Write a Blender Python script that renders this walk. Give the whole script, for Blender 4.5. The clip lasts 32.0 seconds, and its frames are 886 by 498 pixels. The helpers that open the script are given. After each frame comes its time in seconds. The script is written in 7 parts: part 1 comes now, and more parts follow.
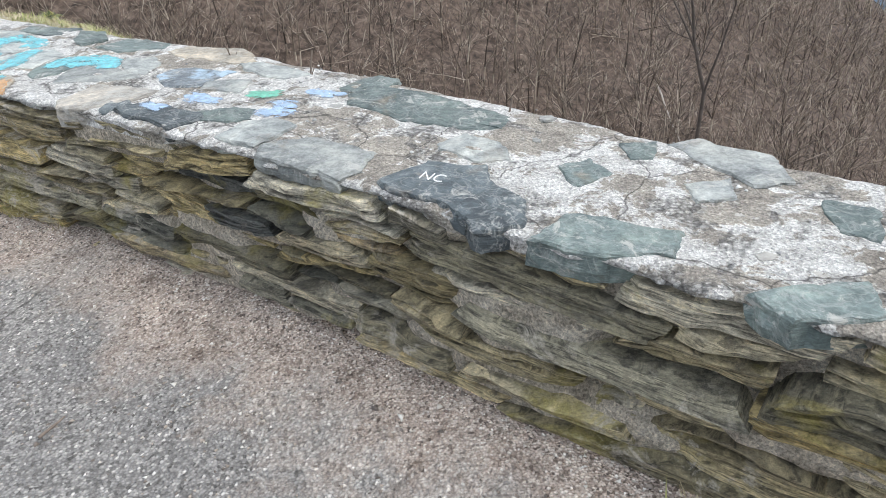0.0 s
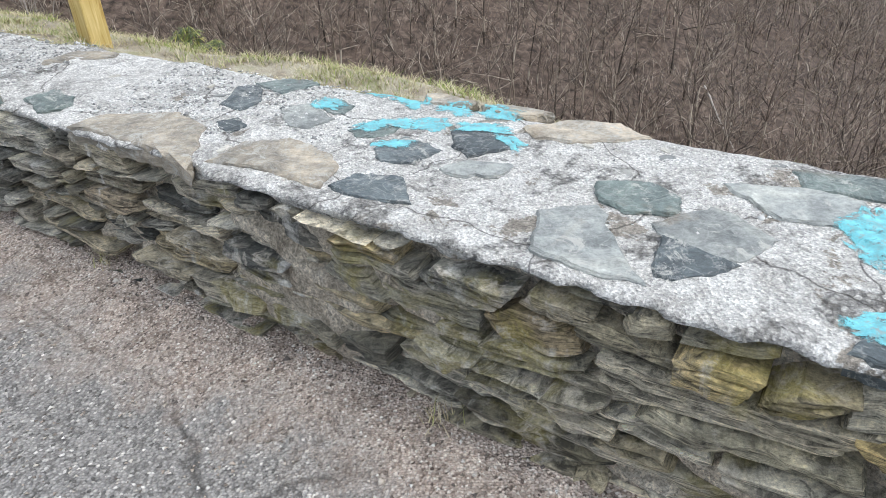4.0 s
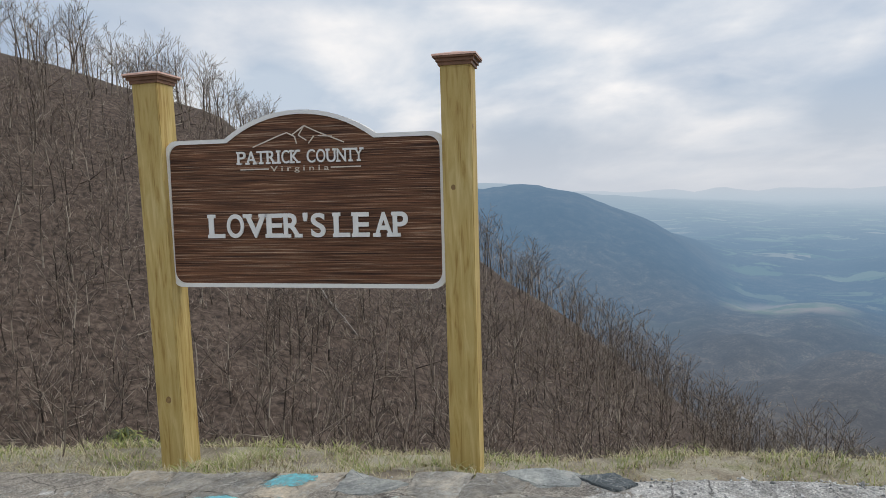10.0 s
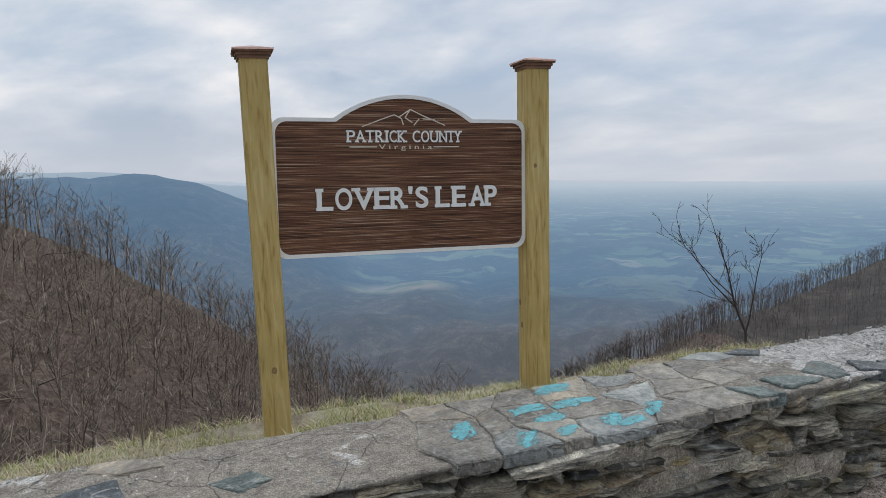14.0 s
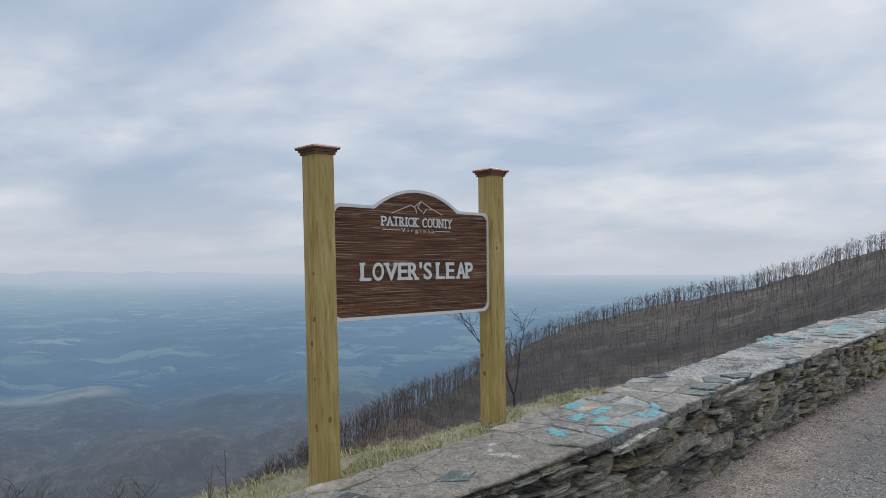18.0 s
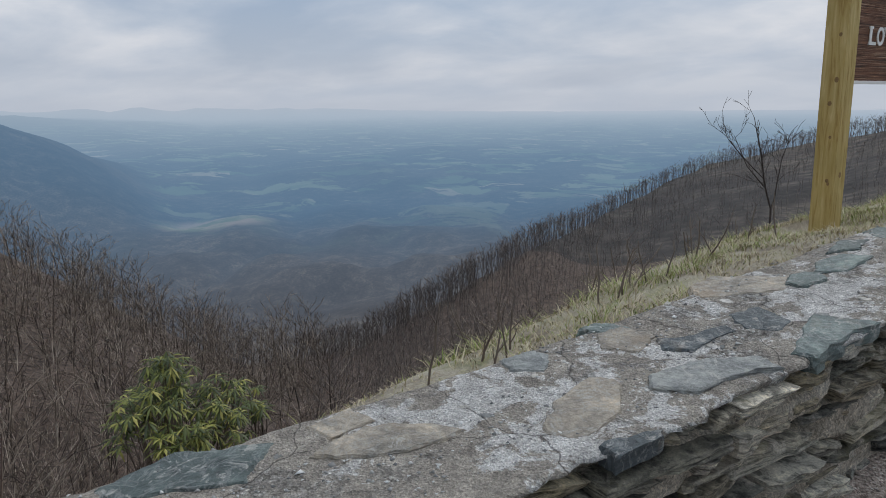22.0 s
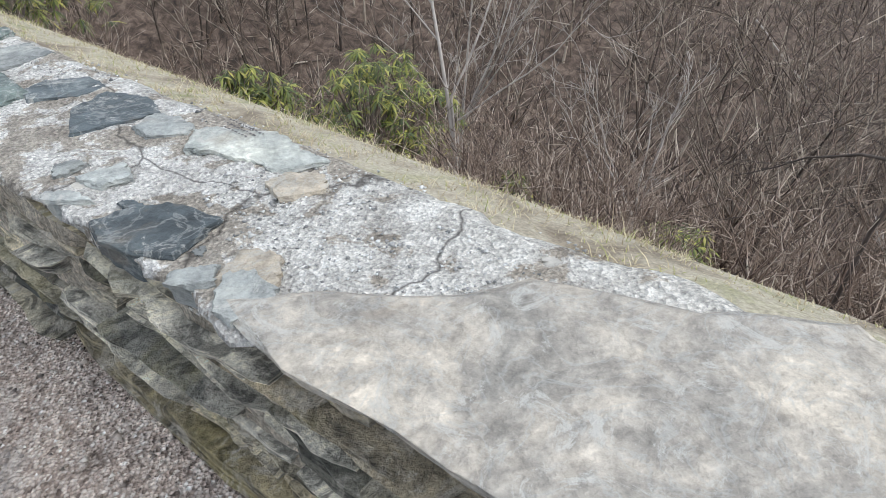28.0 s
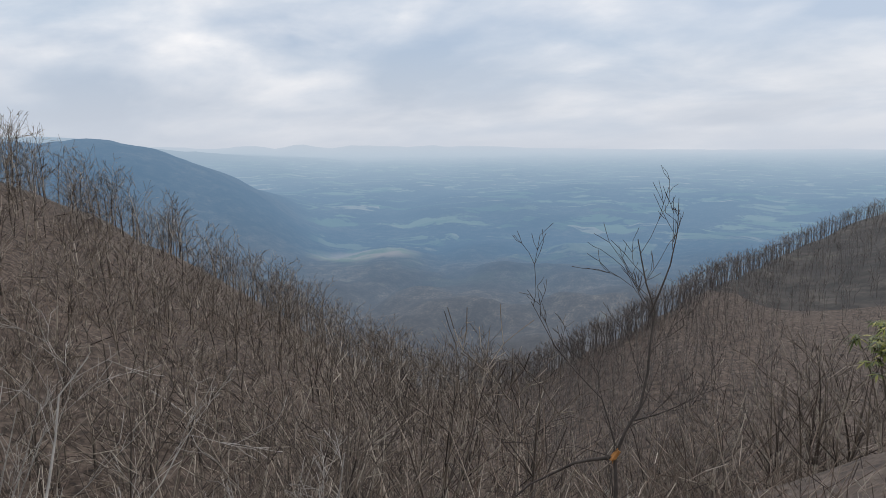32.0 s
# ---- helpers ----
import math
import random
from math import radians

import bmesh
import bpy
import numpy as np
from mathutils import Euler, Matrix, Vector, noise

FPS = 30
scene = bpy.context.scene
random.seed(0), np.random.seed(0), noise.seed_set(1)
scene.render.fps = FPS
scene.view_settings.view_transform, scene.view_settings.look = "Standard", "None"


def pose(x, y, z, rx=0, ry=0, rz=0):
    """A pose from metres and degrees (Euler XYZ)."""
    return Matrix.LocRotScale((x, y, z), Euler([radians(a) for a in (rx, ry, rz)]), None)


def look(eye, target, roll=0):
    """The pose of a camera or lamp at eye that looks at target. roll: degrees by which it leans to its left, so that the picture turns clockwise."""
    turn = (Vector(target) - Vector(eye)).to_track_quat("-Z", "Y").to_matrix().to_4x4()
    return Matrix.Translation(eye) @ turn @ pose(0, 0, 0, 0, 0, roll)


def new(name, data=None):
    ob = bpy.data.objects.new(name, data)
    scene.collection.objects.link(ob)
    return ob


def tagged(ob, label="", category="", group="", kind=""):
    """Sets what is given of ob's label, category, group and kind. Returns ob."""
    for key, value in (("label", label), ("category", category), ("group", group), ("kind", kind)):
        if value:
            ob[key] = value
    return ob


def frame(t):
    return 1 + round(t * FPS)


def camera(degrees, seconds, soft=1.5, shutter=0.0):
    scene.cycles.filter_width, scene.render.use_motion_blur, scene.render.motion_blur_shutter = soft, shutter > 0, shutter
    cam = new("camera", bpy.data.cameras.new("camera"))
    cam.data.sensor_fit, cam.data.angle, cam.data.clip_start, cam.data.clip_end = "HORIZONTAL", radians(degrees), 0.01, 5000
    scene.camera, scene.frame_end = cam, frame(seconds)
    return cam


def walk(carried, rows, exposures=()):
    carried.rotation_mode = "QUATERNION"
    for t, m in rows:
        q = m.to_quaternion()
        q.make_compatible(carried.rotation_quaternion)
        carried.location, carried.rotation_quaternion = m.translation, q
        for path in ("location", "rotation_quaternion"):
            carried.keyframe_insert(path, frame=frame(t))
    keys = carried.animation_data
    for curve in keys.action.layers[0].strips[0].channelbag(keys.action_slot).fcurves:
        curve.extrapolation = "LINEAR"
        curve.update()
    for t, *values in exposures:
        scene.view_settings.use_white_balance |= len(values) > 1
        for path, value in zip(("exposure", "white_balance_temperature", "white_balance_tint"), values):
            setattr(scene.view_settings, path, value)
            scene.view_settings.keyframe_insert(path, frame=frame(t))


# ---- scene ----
cam = camera(65.1, 32.0, soft=0.85)
PATH = [
    (0, (3.374, -2.241, 1.655), (3.379, 0.308, 0.074), -1.54),
    (0.5, (3.067, -1.995, 1.647), (3.076, 0.552, 0.062), -1.69),
    (1, (2.754, -1.761, 1.653), (2.764, 0.795, 0.084), -1.57),
    (1.5, (2.400, -1.561, 1.651), (2.388, 1.012, 0.109), -1.24),
    (2, (2.039, -1.282, 1.639), (2.028, 1.284, 0.085), -1.68),
    (2.5, (1.693, -1.075, 1.608), (1.629, 1.516, 0.097), -1.64),
    (4.5, (0.238, -0.116, 1.628), (0.192, 2.414, 0.015), -1.60),
    (5, (-0.126, 0.094, 1.642), (-0.161, 2.625, 0.032), -1.39),
    (5.5, (-0.520, 0.263, 1.653), (-0.540, 2.799, 0.050), -1.29),
    (6, (-0.909, 0.529, 1.662), (-0.911, 3.053, 0.041), -1.35),
    (6.5, (-1.309, 0.720, 1.659), (-1.312, 3.257, 0.058), -1.48),
    (7, (-1.653, 0.930, 1.645), (-1.603, 3.540, 0.166), -1.14),
    (7.5, (-1.961, 1.102, 1.661), (-1.868, 3.824, 0.405), -1.74),
    (8, (-2.253, 1.199, 1.700), (-2.026, 4.012, 0.683), -1.70),
    (8.5, (-2.442, 1.281, 1.731), (-2.045, 4.186, 1.096), -1.17),
    (9, (-2.688, 1.258, 1.734), (-2.027, 4.164, 1.393), -1.08),
    (9.5, (-2.923, 1.233, 1.737), (-1.944, 4.057, 1.486), -1.09),
    (10, (-3.119, 1.295, 1.731), (-1.938, 4.041, 1.482), -1.29),
    (10.5, (-3.337, 1.416, 1.738), (-2.031, 4.102, 1.466), -1.53),
    (11, (-3.627, 1.496, 1.750), (-2.163, 4.099, 1.459), -1.46),
    (11.5, (-3.963, 1.594, 1.756), (-2.323, 4.089, 1.465), -1.54),
    (12, (-4.259, 1.723, 1.738), (-2.503, 4.136, 1.435), -1.49),
    (12.5, (-4.601, 1.821, 1.721), (-2.719, 4.138, 1.421), -1.34),
    (13, (-4.815, 1.898, 1.701), (-2.814, 4.114, 1.399), -1.13),
    (13.5, (-5.076, 2.084, 1.693), (-2.935, 4.163, 1.381), -1.10),
    (14, (-5.379, 2.233, 1.704), (-2.980, 4.007, 1.384), -0.91),
    (14.5, (-5.582, 2.383, 1.692), (-3.033, 3.931, 1.370), -0.80),
    (16.5, (-6.488, 3.005, 1.699), (-3.641, 3.950, 1.643), -0.43),
    (17, (-6.660, 3.130, 1.675), (-3.784, 3.981, 1.656), -0.74),
    (17.5, (-6.836, 3.455, 1.638), (-3.910, 4.113, 1.687), -0.37),
    (18, (-7.048, 3.587, 1.622), (-4.105, 4.163, 1.691), -0.34),
    (18.5, (-7.218, 3.783, 1.599), (-4.260, 4.280, 1.676), -0.33),
    (19, (-7.350, 4.075, 1.567), (-4.386, 4.530, 1.649), -0.29),
    (19.5, (-7.501, 4.311, 1.502), (-4.534, 4.747, 1.585), -0.39),
    (20, (-7.584, 4.610, 1.425), (-4.614, 5.032, 1.405), -0.52),
    (20.5, (-7.644, 4.904, 1.363), (-4.696, 5.379, 1.068), -0.52),
    (21, (-7.838, 5.217, 1.338), (-4.912, 5.727, 0.916), -0.57),
    (21.5, (-7.970, 5.530, 1.290), (-5.082, 6.201, 0.835), -0.72),
    (22, (-8.216, 5.817, 1.191), (-5.487, 6.897, 0.568), -0.65),
    (22.5, (-8.490, 6.112, 1.139), (-5.962, 7.466, 0.261), -0.62),
    (23, (-8.687, 6.395, 1.079), (-6.472, 8.121, 0.024), -0.43),
    (23.5, (-8.949, 6.621, 1.029), (-7.227, 8.628, -0.387), -1.29),
    (24, (-9.239, 6.941, 0.976), (-8.096, 9.126, -0.733), -0.72),
    (24.5, (-9.568, 7.321, 0.948), (-8.810, 9.593, -0.858), -1.08),
    (25, (-9.867, 7.657, 0.919), (-9.299, 9.926, -0.961), -0.83),
    (25.5, (-10.135, 8.027, 0.857), (-9.853, 10.312, -1.067), -1.00),
    (26, (-10.421, 8.347, 0.864), (-10.288, 10.608, -1.103), -1.55),
    (26.5, (-10.693, 8.660, 0.831), (-10.541, 10.894, -1.165), -1.28),
    (28.5, (-11.425, 9.766, 0.630), (-10.971, 12.172, -1.104), -1.07),
    (29, (-11.549, 9.969, 0.605), (-10.707, 12.390, -0.954), -1.08),
    (29.5, (-11.731, 10.196, 0.625), (-10.552, 12.656, -0.621), -1.09),
    (30, (-11.939, 10.369, 0.645), (-10.261, 12.660, -0.323), -1.04),
    (30.5, (-12.095, 10.592, 0.612), (-10.143, 12.742, -0.140), -1.15),
    (31, (-12.204, 10.732, 0.605), (-10.090, 12.760, -0.042), -0.74),
    (31.5, (-12.239, 10.805, 0.613), (-9.918, 12.618, 0.041), -0.52),
    (32, (-12.241, 10.846, 0.650), (-9.762, 12.471, 0.189), -0.62),
]
from mathutils.bvhtree import BVHTree

EXPOSURES = [(0.0, 0.74, 6650, 10), (6.8, 0.68, 6550, 10), (8.2, 0.5, 6550, 10), (9.0, 0.1, 6700, 10), (9.8, -0.12, 6800, 10), (13.0, -0.18, 6700, 10), (15.5, -0.27, 6550, 10), (18.0, -0.32, 6450, 10), (19.2, -0.32, 6450, 10), (20.2, -0.62, 6450, 10), (21.5, -0.58, 6350, 10),
             (22.5, -0.2, 6650, 10), (23.2, 0.2, 6950, 10), (24.3, 0.7, 7200, 10), (25.2, 0.7, 6550, 10), (26.0, 0.86, 6600, 10), (28.8, 0.5, 6500, 10), (30.0, 0.74, 6600, 10), (31.0, 0.12, 6650, 10), (32.0, -0.12, 6650, 10)]
walk(cam, [(t, look(eye, target, roll)) for t, eye, target, roll in PATH], EXPOSURES)

# ---- world, sun ----
SUN_AZ, SUN_EL = radians(110), radians(48)   # clockwise from +y
world = bpy.data.worlds.new("cloudy_sky")
scene.world = world
world.use_nodes = True
wt = world.node_tree
wt.nodes.clear()


def wnode(kind, **kw):
    n = wt.nodes.new(kind)
    for k, v in kw.items():
        if k in n.inputs:
            n.inputs[k].default_value = v
    return n


sky = wt.nodes.new("ShaderNodeTexSky")
sky.sky_type = "NISHITA"
sky.sun_disc = False
sky.sun_elevation, sky.sun_rotation = SUN_EL, SUN_AZ
sky.air_density, sky.dust_density, sky.ozone_density = 1.0, 2.5, 1.5
wtc = wt.nodes.new("ShaderNodeTexCoord")
wsep = wt.nodes.new("ShaderNodeSeparateXYZ")
wrise = wt.nodes.new("ShaderNodeMath")
wrise.operation, wrise.inputs[1].default_value = "ADD", 0.26
wflat = wt.nodes.new("ShaderNodeVectorMath")      # the cloud deck as a sheet overhead
wflat.operation = "DIVIDE"
wlevel = wt.nodes.new("ShaderNodeCombineXYZ")
wmap = wt.nodes.new("ShaderNodeMapping")
wmap.inputs["Rotation"].default_value = (0, 0, radians(-62))
wmap.inputs["Scale"].default_value = (1.0, 0.8, 1.0)
wmap.inputs["Location"].default_value = (3.3, 1.7, 0.0)
wn1 = wnode("ShaderNodeTexNoise", Scale=1.15, Detail=7.0, Roughness=0.5, Distortion=0.25)
wr1 = wt.nodes.new("ShaderNodeValToRGB")
wr1.color_ramp.elements[0].position, wr1.color_ramp.elements[1].position = 0.34, 0.56
wn2 = wnode("ShaderNodeTexNoise", Scale=1.9, Detail=7.0, Roughness=0.52, Distortion=0.2)
wr2 = wt.nodes.new("ShaderNodeValToRGB")
wr2.color_ramp.elements[0].color = (4.3, 5.1, 6.2, 1)
wr2.color_ramp.elements[1].color = (7.5, 7.6, 7.9, 1)
wr2.color_ramp.elements[0].position, wr2.color_ramp.elements[1].position = 0.36, 0.62
wmix = wt.nodes.new("ShaderNodeMixRGB")
wmix2 = wt.nodes.new("ShaderNodeMixRGB")
wmix2.inputs["Fac"].default_value = 0.82
wmix2.inputs["Color2"].default_value = (3.5, 4.35, 5.7, 1)
wbg = wnode("ShaderNodeBackground", Strength=0.135)
wout = wt.nodes.new("ShaderNodeOutputWorld")
wl = wt.links.new
wl(wtc.outputs["Generated"], wsep.inputs["Vector"])
wl(wsep.outputs["Z"], wrise.inputs[0])
for axis in "XYZ":
    wl(wrise.outputs["Value"], wlevel.inputs[axis])
wl(wtc.outputs["Generated"], wflat.inputs[0])
wl(wlevel.outputs["Vector"], wflat.inputs[1])
wl(wflat.outputs["Vector"], wmap.inputs["Vector"])
wl(wmap.outputs["Vector"], wn1.inputs["Vector"])
wl(wmap.outputs["Vector"], wn2.inputs["Vector"])
wl(wn1.outputs["Fac"], wr1.inputs["Fac"])
wl(wn2.outputs["Fac"], wr2.inputs["Fac"])
wl(sky.outputs["Color"], wmix2.inputs["Color1"])
wl(wmix2.outputs["Color"], wmix.inputs["Color1"])
wl(wr2.outputs["Color"], wmix.inputs["Color2"])
wl(wr1.outputs["Color"], wmix.inputs["Fac"])
whz = wt.nodes.new("ShaderNodeSeparateXYZ")
wl(wtc.outputs["Generated"], whz.inputs["Vector"])
whr = wt.nodes.new("ShaderNodeValToRGB")
whr.color_ramp.elements[0].position, whr.color_ramp.elements[1].position = 0.0, 0.13
whr.color_ramp.elements[0].color, whr.color_ramp.elements[1].color = (0.85, 0.85, 0.85, 1), (0, 0, 0, 1)
wl(whz.outputs["Z"], whr.inputs["Fac"])
whm = wt.nodes.new("ShaderNodeMixRGB")
whm.inputs["Color2"].default_value = (4.9, 5.3, 6.0, 1)
wl(whr.outputs["Color"], whm.inputs["Fac"])
wl(wmix.outputs["Color"], whm.inputs["Color1"])
wl(whm.outputs["Color"], wbg.inputs["Color"])
wl(wbg.outputs["Background"], wout.inputs["Surface"])

sun = new("sun", bpy.data.lights.new("sun", "SUN"))
sun.data.energy, sun.data.angle, sun.data.color = 1.1, radians(25), (1.0, 0.97, 0.92)
sun_dir = Vector((math.sin(SUN_AZ) * math.cos(SUN_EL), math.cos(SUN_AZ) * math.cos(SUN_EL), math.sin(SUN_EL)))
sun.matrix_world = look(sun_dir * 50, (0, 0, 0))


# ---- materials ----
def material(name, rough=0.8, metal=0.0):
    m = bpy.data.materials.new(name)
    m.use_nodes = True
    b = m.node_tree.nodes["Principled BSDF"]
    b.inputs["Roughness"].default_value, b.inputs["Metallic"].default_value = rough, metal
    return m, m.node_tree, b


def node(tree, kind, links=(), **kw):
    n = tree.nodes.new(kind)
    for k, v in kw.items():
        n.inputs[k.replace("_", " ")].default_value = v
    for socket, source in links:
        tree.links.new(source, n.inputs[socket])
    return n


def ramp(tree, fac, *stops):
    n = tree.nodes.new("ShaderNodeValToRGB")
    els = n.color_ramp.elements
    while len(els) < len(stops):
        els.new(0.5)
    for e, (p, c) in zip(els, stops):
        e.position, e.color = p, (*c, 1) if len(c) == 3 else c
    tree.links.new(fac, n.inputs["Fac"])
    return n.outputs["Color"]


def mix(tree, fac, a, b, how="MIX"):
    n = tree.nodes.new("ShaderNodeMixRGB")
    n.blend_type = how
    for socket, v in (("Fac", fac), ("Color1", a), ("Color2", b)):
        if isinstance(v, (int, float)):
            n.inputs[socket].default_value = v
        elif isinstance(v, tuple):
            n.inputs[socket].default_value = (*v, 1)
        else:
            tree.links.new(v, n.inputs[socket])
    return n.outputs["Color"]


def coords(tree, scale=(1, 1, 1), rot=(0, 0, 0), which="Object"):
    tc = tree.nodes.new("ShaderNodeTexCoord")
    mp = tree.nodes.new("ShaderNodeMapping")
    mp.inputs["Scale"].default_value, mp.inputs["Rotation"].default_value = scale, rot
    tree.links.new(tc.outputs[which], mp.inputs["Vector"])
    return mp.outputs["Vector"]


def noise_tex(tree, vec, scale, detail=5.0, rough=0.55, dist=0.0):
    return node(tree, "ShaderNodeTexNoise", [("Vector", vec)], Scale=scale, Detail=detail, Roughness=rough, Distortion=dist).outputs["Fac"]


def bump(tree, bsdf, height, strength=0.5, distance=0.01):
    n = node(tree, "ShaderNodeBump", [("Height", height)], Strength=strength, Distance=distance)
    tree.links.new(n.outputs["Normal"], bsdf.inputs["Normal"])


def paint(tree, bsdf, colour):
    tree.links.new(colour, bsdf.inputs["Base Color"])


def rnd(tree, which="Random"):
    if which == "Random":
        return tree.nodes.new("ShaderNodeObjectInfo").outputs["Random"]
    return tree.nodes.new("ShaderNodeNewGeometry").outputs["Random Per Island"]


def mat_mortar():
    """Lime and cement: whiter, greyer or more sandy by the stretch of wall that was last repaired, gravelly where it has washed out, splashed with old paint."""
    m, t, b = material("lime_mortar", 0.92)
    v = coords(t)
    sep = t.nodes.new("ShaderNodeSeparateXYZ")
    t.links.new(v, sep.inputs["Vector"])
    run = node(t, "ShaderNodeMapRange", [("Value", sep.outputs["X"])], From_Min=-13.0, From_Max=5.0).outputs["Result"]
    amount = ramp(t, run, (0.02, (0.50,) * 3), (0.10, (0.50,) * 3), (0.16, (0.39,) * 3), (0.22, (0.39,) * 3), (0.325, (0.385,) * 3), (0.35, (0.48,) * 3), (0.46, (0.47,) * 3), (0.51, (0.35,) * 3), (0.60, (0.38,) * 3), (0.63, (0.60,) * 3), (0.72, (0.60,) * 3), (0.80, (0.54,) * 3), (0.88, (0.50,) * 3))
    sandy = ramp(t, run, (0.08, (0.35,) * 3), (0.14, (1.0,) * 3), (0.21, (0.8,) * 3), (0.255, (0.3,) * 3), (0.40, (0.15,) * 3), (0.50, (0.35,) * 3), (0.62, (0.2,) * 3))
    big = noise_tex(t, v, 3.4, 5, 0.65, 0.6)
    mid = noise_tex(t, v, 13, 8, 0.72, 0.6)
    fine = noise_tex(t, v, 170, 3, 0.75)
    vor = node(t, "ShaderNodeTexVoronoi", [("Vector", v)], Scale=75.0)
    grey = ramp(t, mid, (0.28, (0.15, 0.135, 0.115)), (0.45, (0.33, 0.30, 0.26)), (0.55, (0.42, 0.385, 0.33)), (0.75, (0.60, 0.56, 0.49)))
    sand = ramp(t, mid, (0.28, (0.34, 0.30, 0.255)), (0.43, (0.50, 0.45, 0.39)), (0.56, (0.58, 0.525, 0.46)), (0.75, (0.70, 0.645, 0.575)))
    c = mix(t, sandy, grey, sand)
    sel = node(t, "ShaderNodeMath", [(0, mix(t, 0.42, big, mid)), (1, amount)])
    sel.operation = "ADD"
    lime = ramp(t, sel.outputs["Value"], (0.985, (0, 0, 0)), (1.03, (0.9, 0.9, 0.9)), (1.1, (1, 1, 1)))
    c = mix(t, lime, c, ramp(t, mid, (0.3, (0.40, 0.385, 0.36)), (0.46, (0.60, 0.585, 0.56)), (0.62, (0.78, 0.77, 0.745))))
    gravel = ramp(t, vor.outputs["Color"], (0.1, (0.10, 0.10, 0.10)), (0.4, (0.30, 0.29, 0.275)), (0.75, (0.56, 0.55, 0.52)), (0.95, (0.84, 0.83, 0.80)))
    gravel = mix(t, 0.8, gravel, ramp(t, vor.outputs["Distance"], (0.25, (1.1, 1.1, 1.1)), (0.6, (0.35, 0.34, 0.33))), "MULTIPLY")
    loose = ramp(t, noise_tex(t, v, 5.5, 5, 0.65, 0.4), (0.535, (0, 0, 0)), (0.60, (0.85, 0.85, 0.85)))
    c = mix(t, mix(t, 1.0, loose, ramp(t, run, (0.21, (0.12,) * 3), (0.255, (0.6,) * 3), (0.40, (0.8,) * 3), (0.52, (0.45,) * 3), (0.62, (0.5,) * 3), (0.70, (0.6,) * 3), (0.76, (1.0,) * 3)), "MULTIPLY"), c, gravel)
    c = mix(t, mix(t, 1.0, sandy, (0.8, 0.8, 0.8), "MULTIPLY"), c, mix(t, 1.0, c, (0.97, 0.935, 0.85), "MULTIPLY"))
    stone = node(t, "ShaderNodeTexVoronoi", [("Vector", v)], Scale=150.0)
    c = mix(t, 0.55, c, ramp(t, stone.outputs["Color"], (0.1, (0.5,) * 3), (0.5, (1,) * 3), (0.9, (1.5,) * 3)), "MULTIPLY")
    warp = mix(t, 0.12, v, node(t, "ShaderNodeTexNoise", [("Vector", v)], Scale=6.0, Detail=4.0).outputs["Color"])
    split = node(t, "ShaderNodeTexVoronoi", [("Vector", warp)], Scale=2.3)
    split.feature = "DISTANCE_TO_EDGE"
    c = mix(t, ramp(t, split.outputs["Distance"], (0.0, (0.85,) * 3), (0.008, (0,) * 3)), c, (0.06, 0.052, 0.045))
    c = mix(t, 0.75, c, ramp(t, fine, (0.32, (0.5, 0.5, 0.5)), (0.5, (1, 1, 1)), (0.68, (1.45, 1.45, 1.45))), "MULTIPLY")
    paint(t, b, c)
    bump(t, b, mix(t, 0.5, mix(t, 0.5, fine, stone.outputs["Distance"]), mid), 1.0, 0.03)
    return m


def mat_pointing():
    """Beige sandy mortar between the stones of the face, full of grit."""
    m, t, b = material("sandy_pointing", 0.95)
    v = coords(t)
    mid = noise_tex(t, v, 11, 8, 0.72, 0.6)
    fine = noise_tex(t, v, 150, 3, 0.75)
    vor = node(t, "ShaderNodeTexVoronoi", [("Vector", v)], Scale=95.0)
    c = ramp(t, mid, (0.28, (0.20, 0.165, 0.125)), (0.42, (0.46, 0.40, 0.315)), (0.56, (0.62, 0.555, 0.455)), (0.75, (0.78, 0.73, 0.64)))
    c = mix(t, 0.5, c, ramp(t, vor.outputs["Color"], (0.1, (0.4, 0.4, 0.4)), (0.5, (1, 1, 1)), (0.9, (1.6, 1.6, 1.6))), "MULTIPLY")
    c = mix(t, 0.9, c, ramp(t, fine, (0.32, (0.4, 0.4, 0.4)), (0.5, (1, 1, 1)), (0.68, (1.5, 1.5, 1.5))), "MULTIPLY")
    paint(t, b, c)
    bump(t, b, mix(t, 0.5, fine, mid), 1.0, 0.04)
    return m


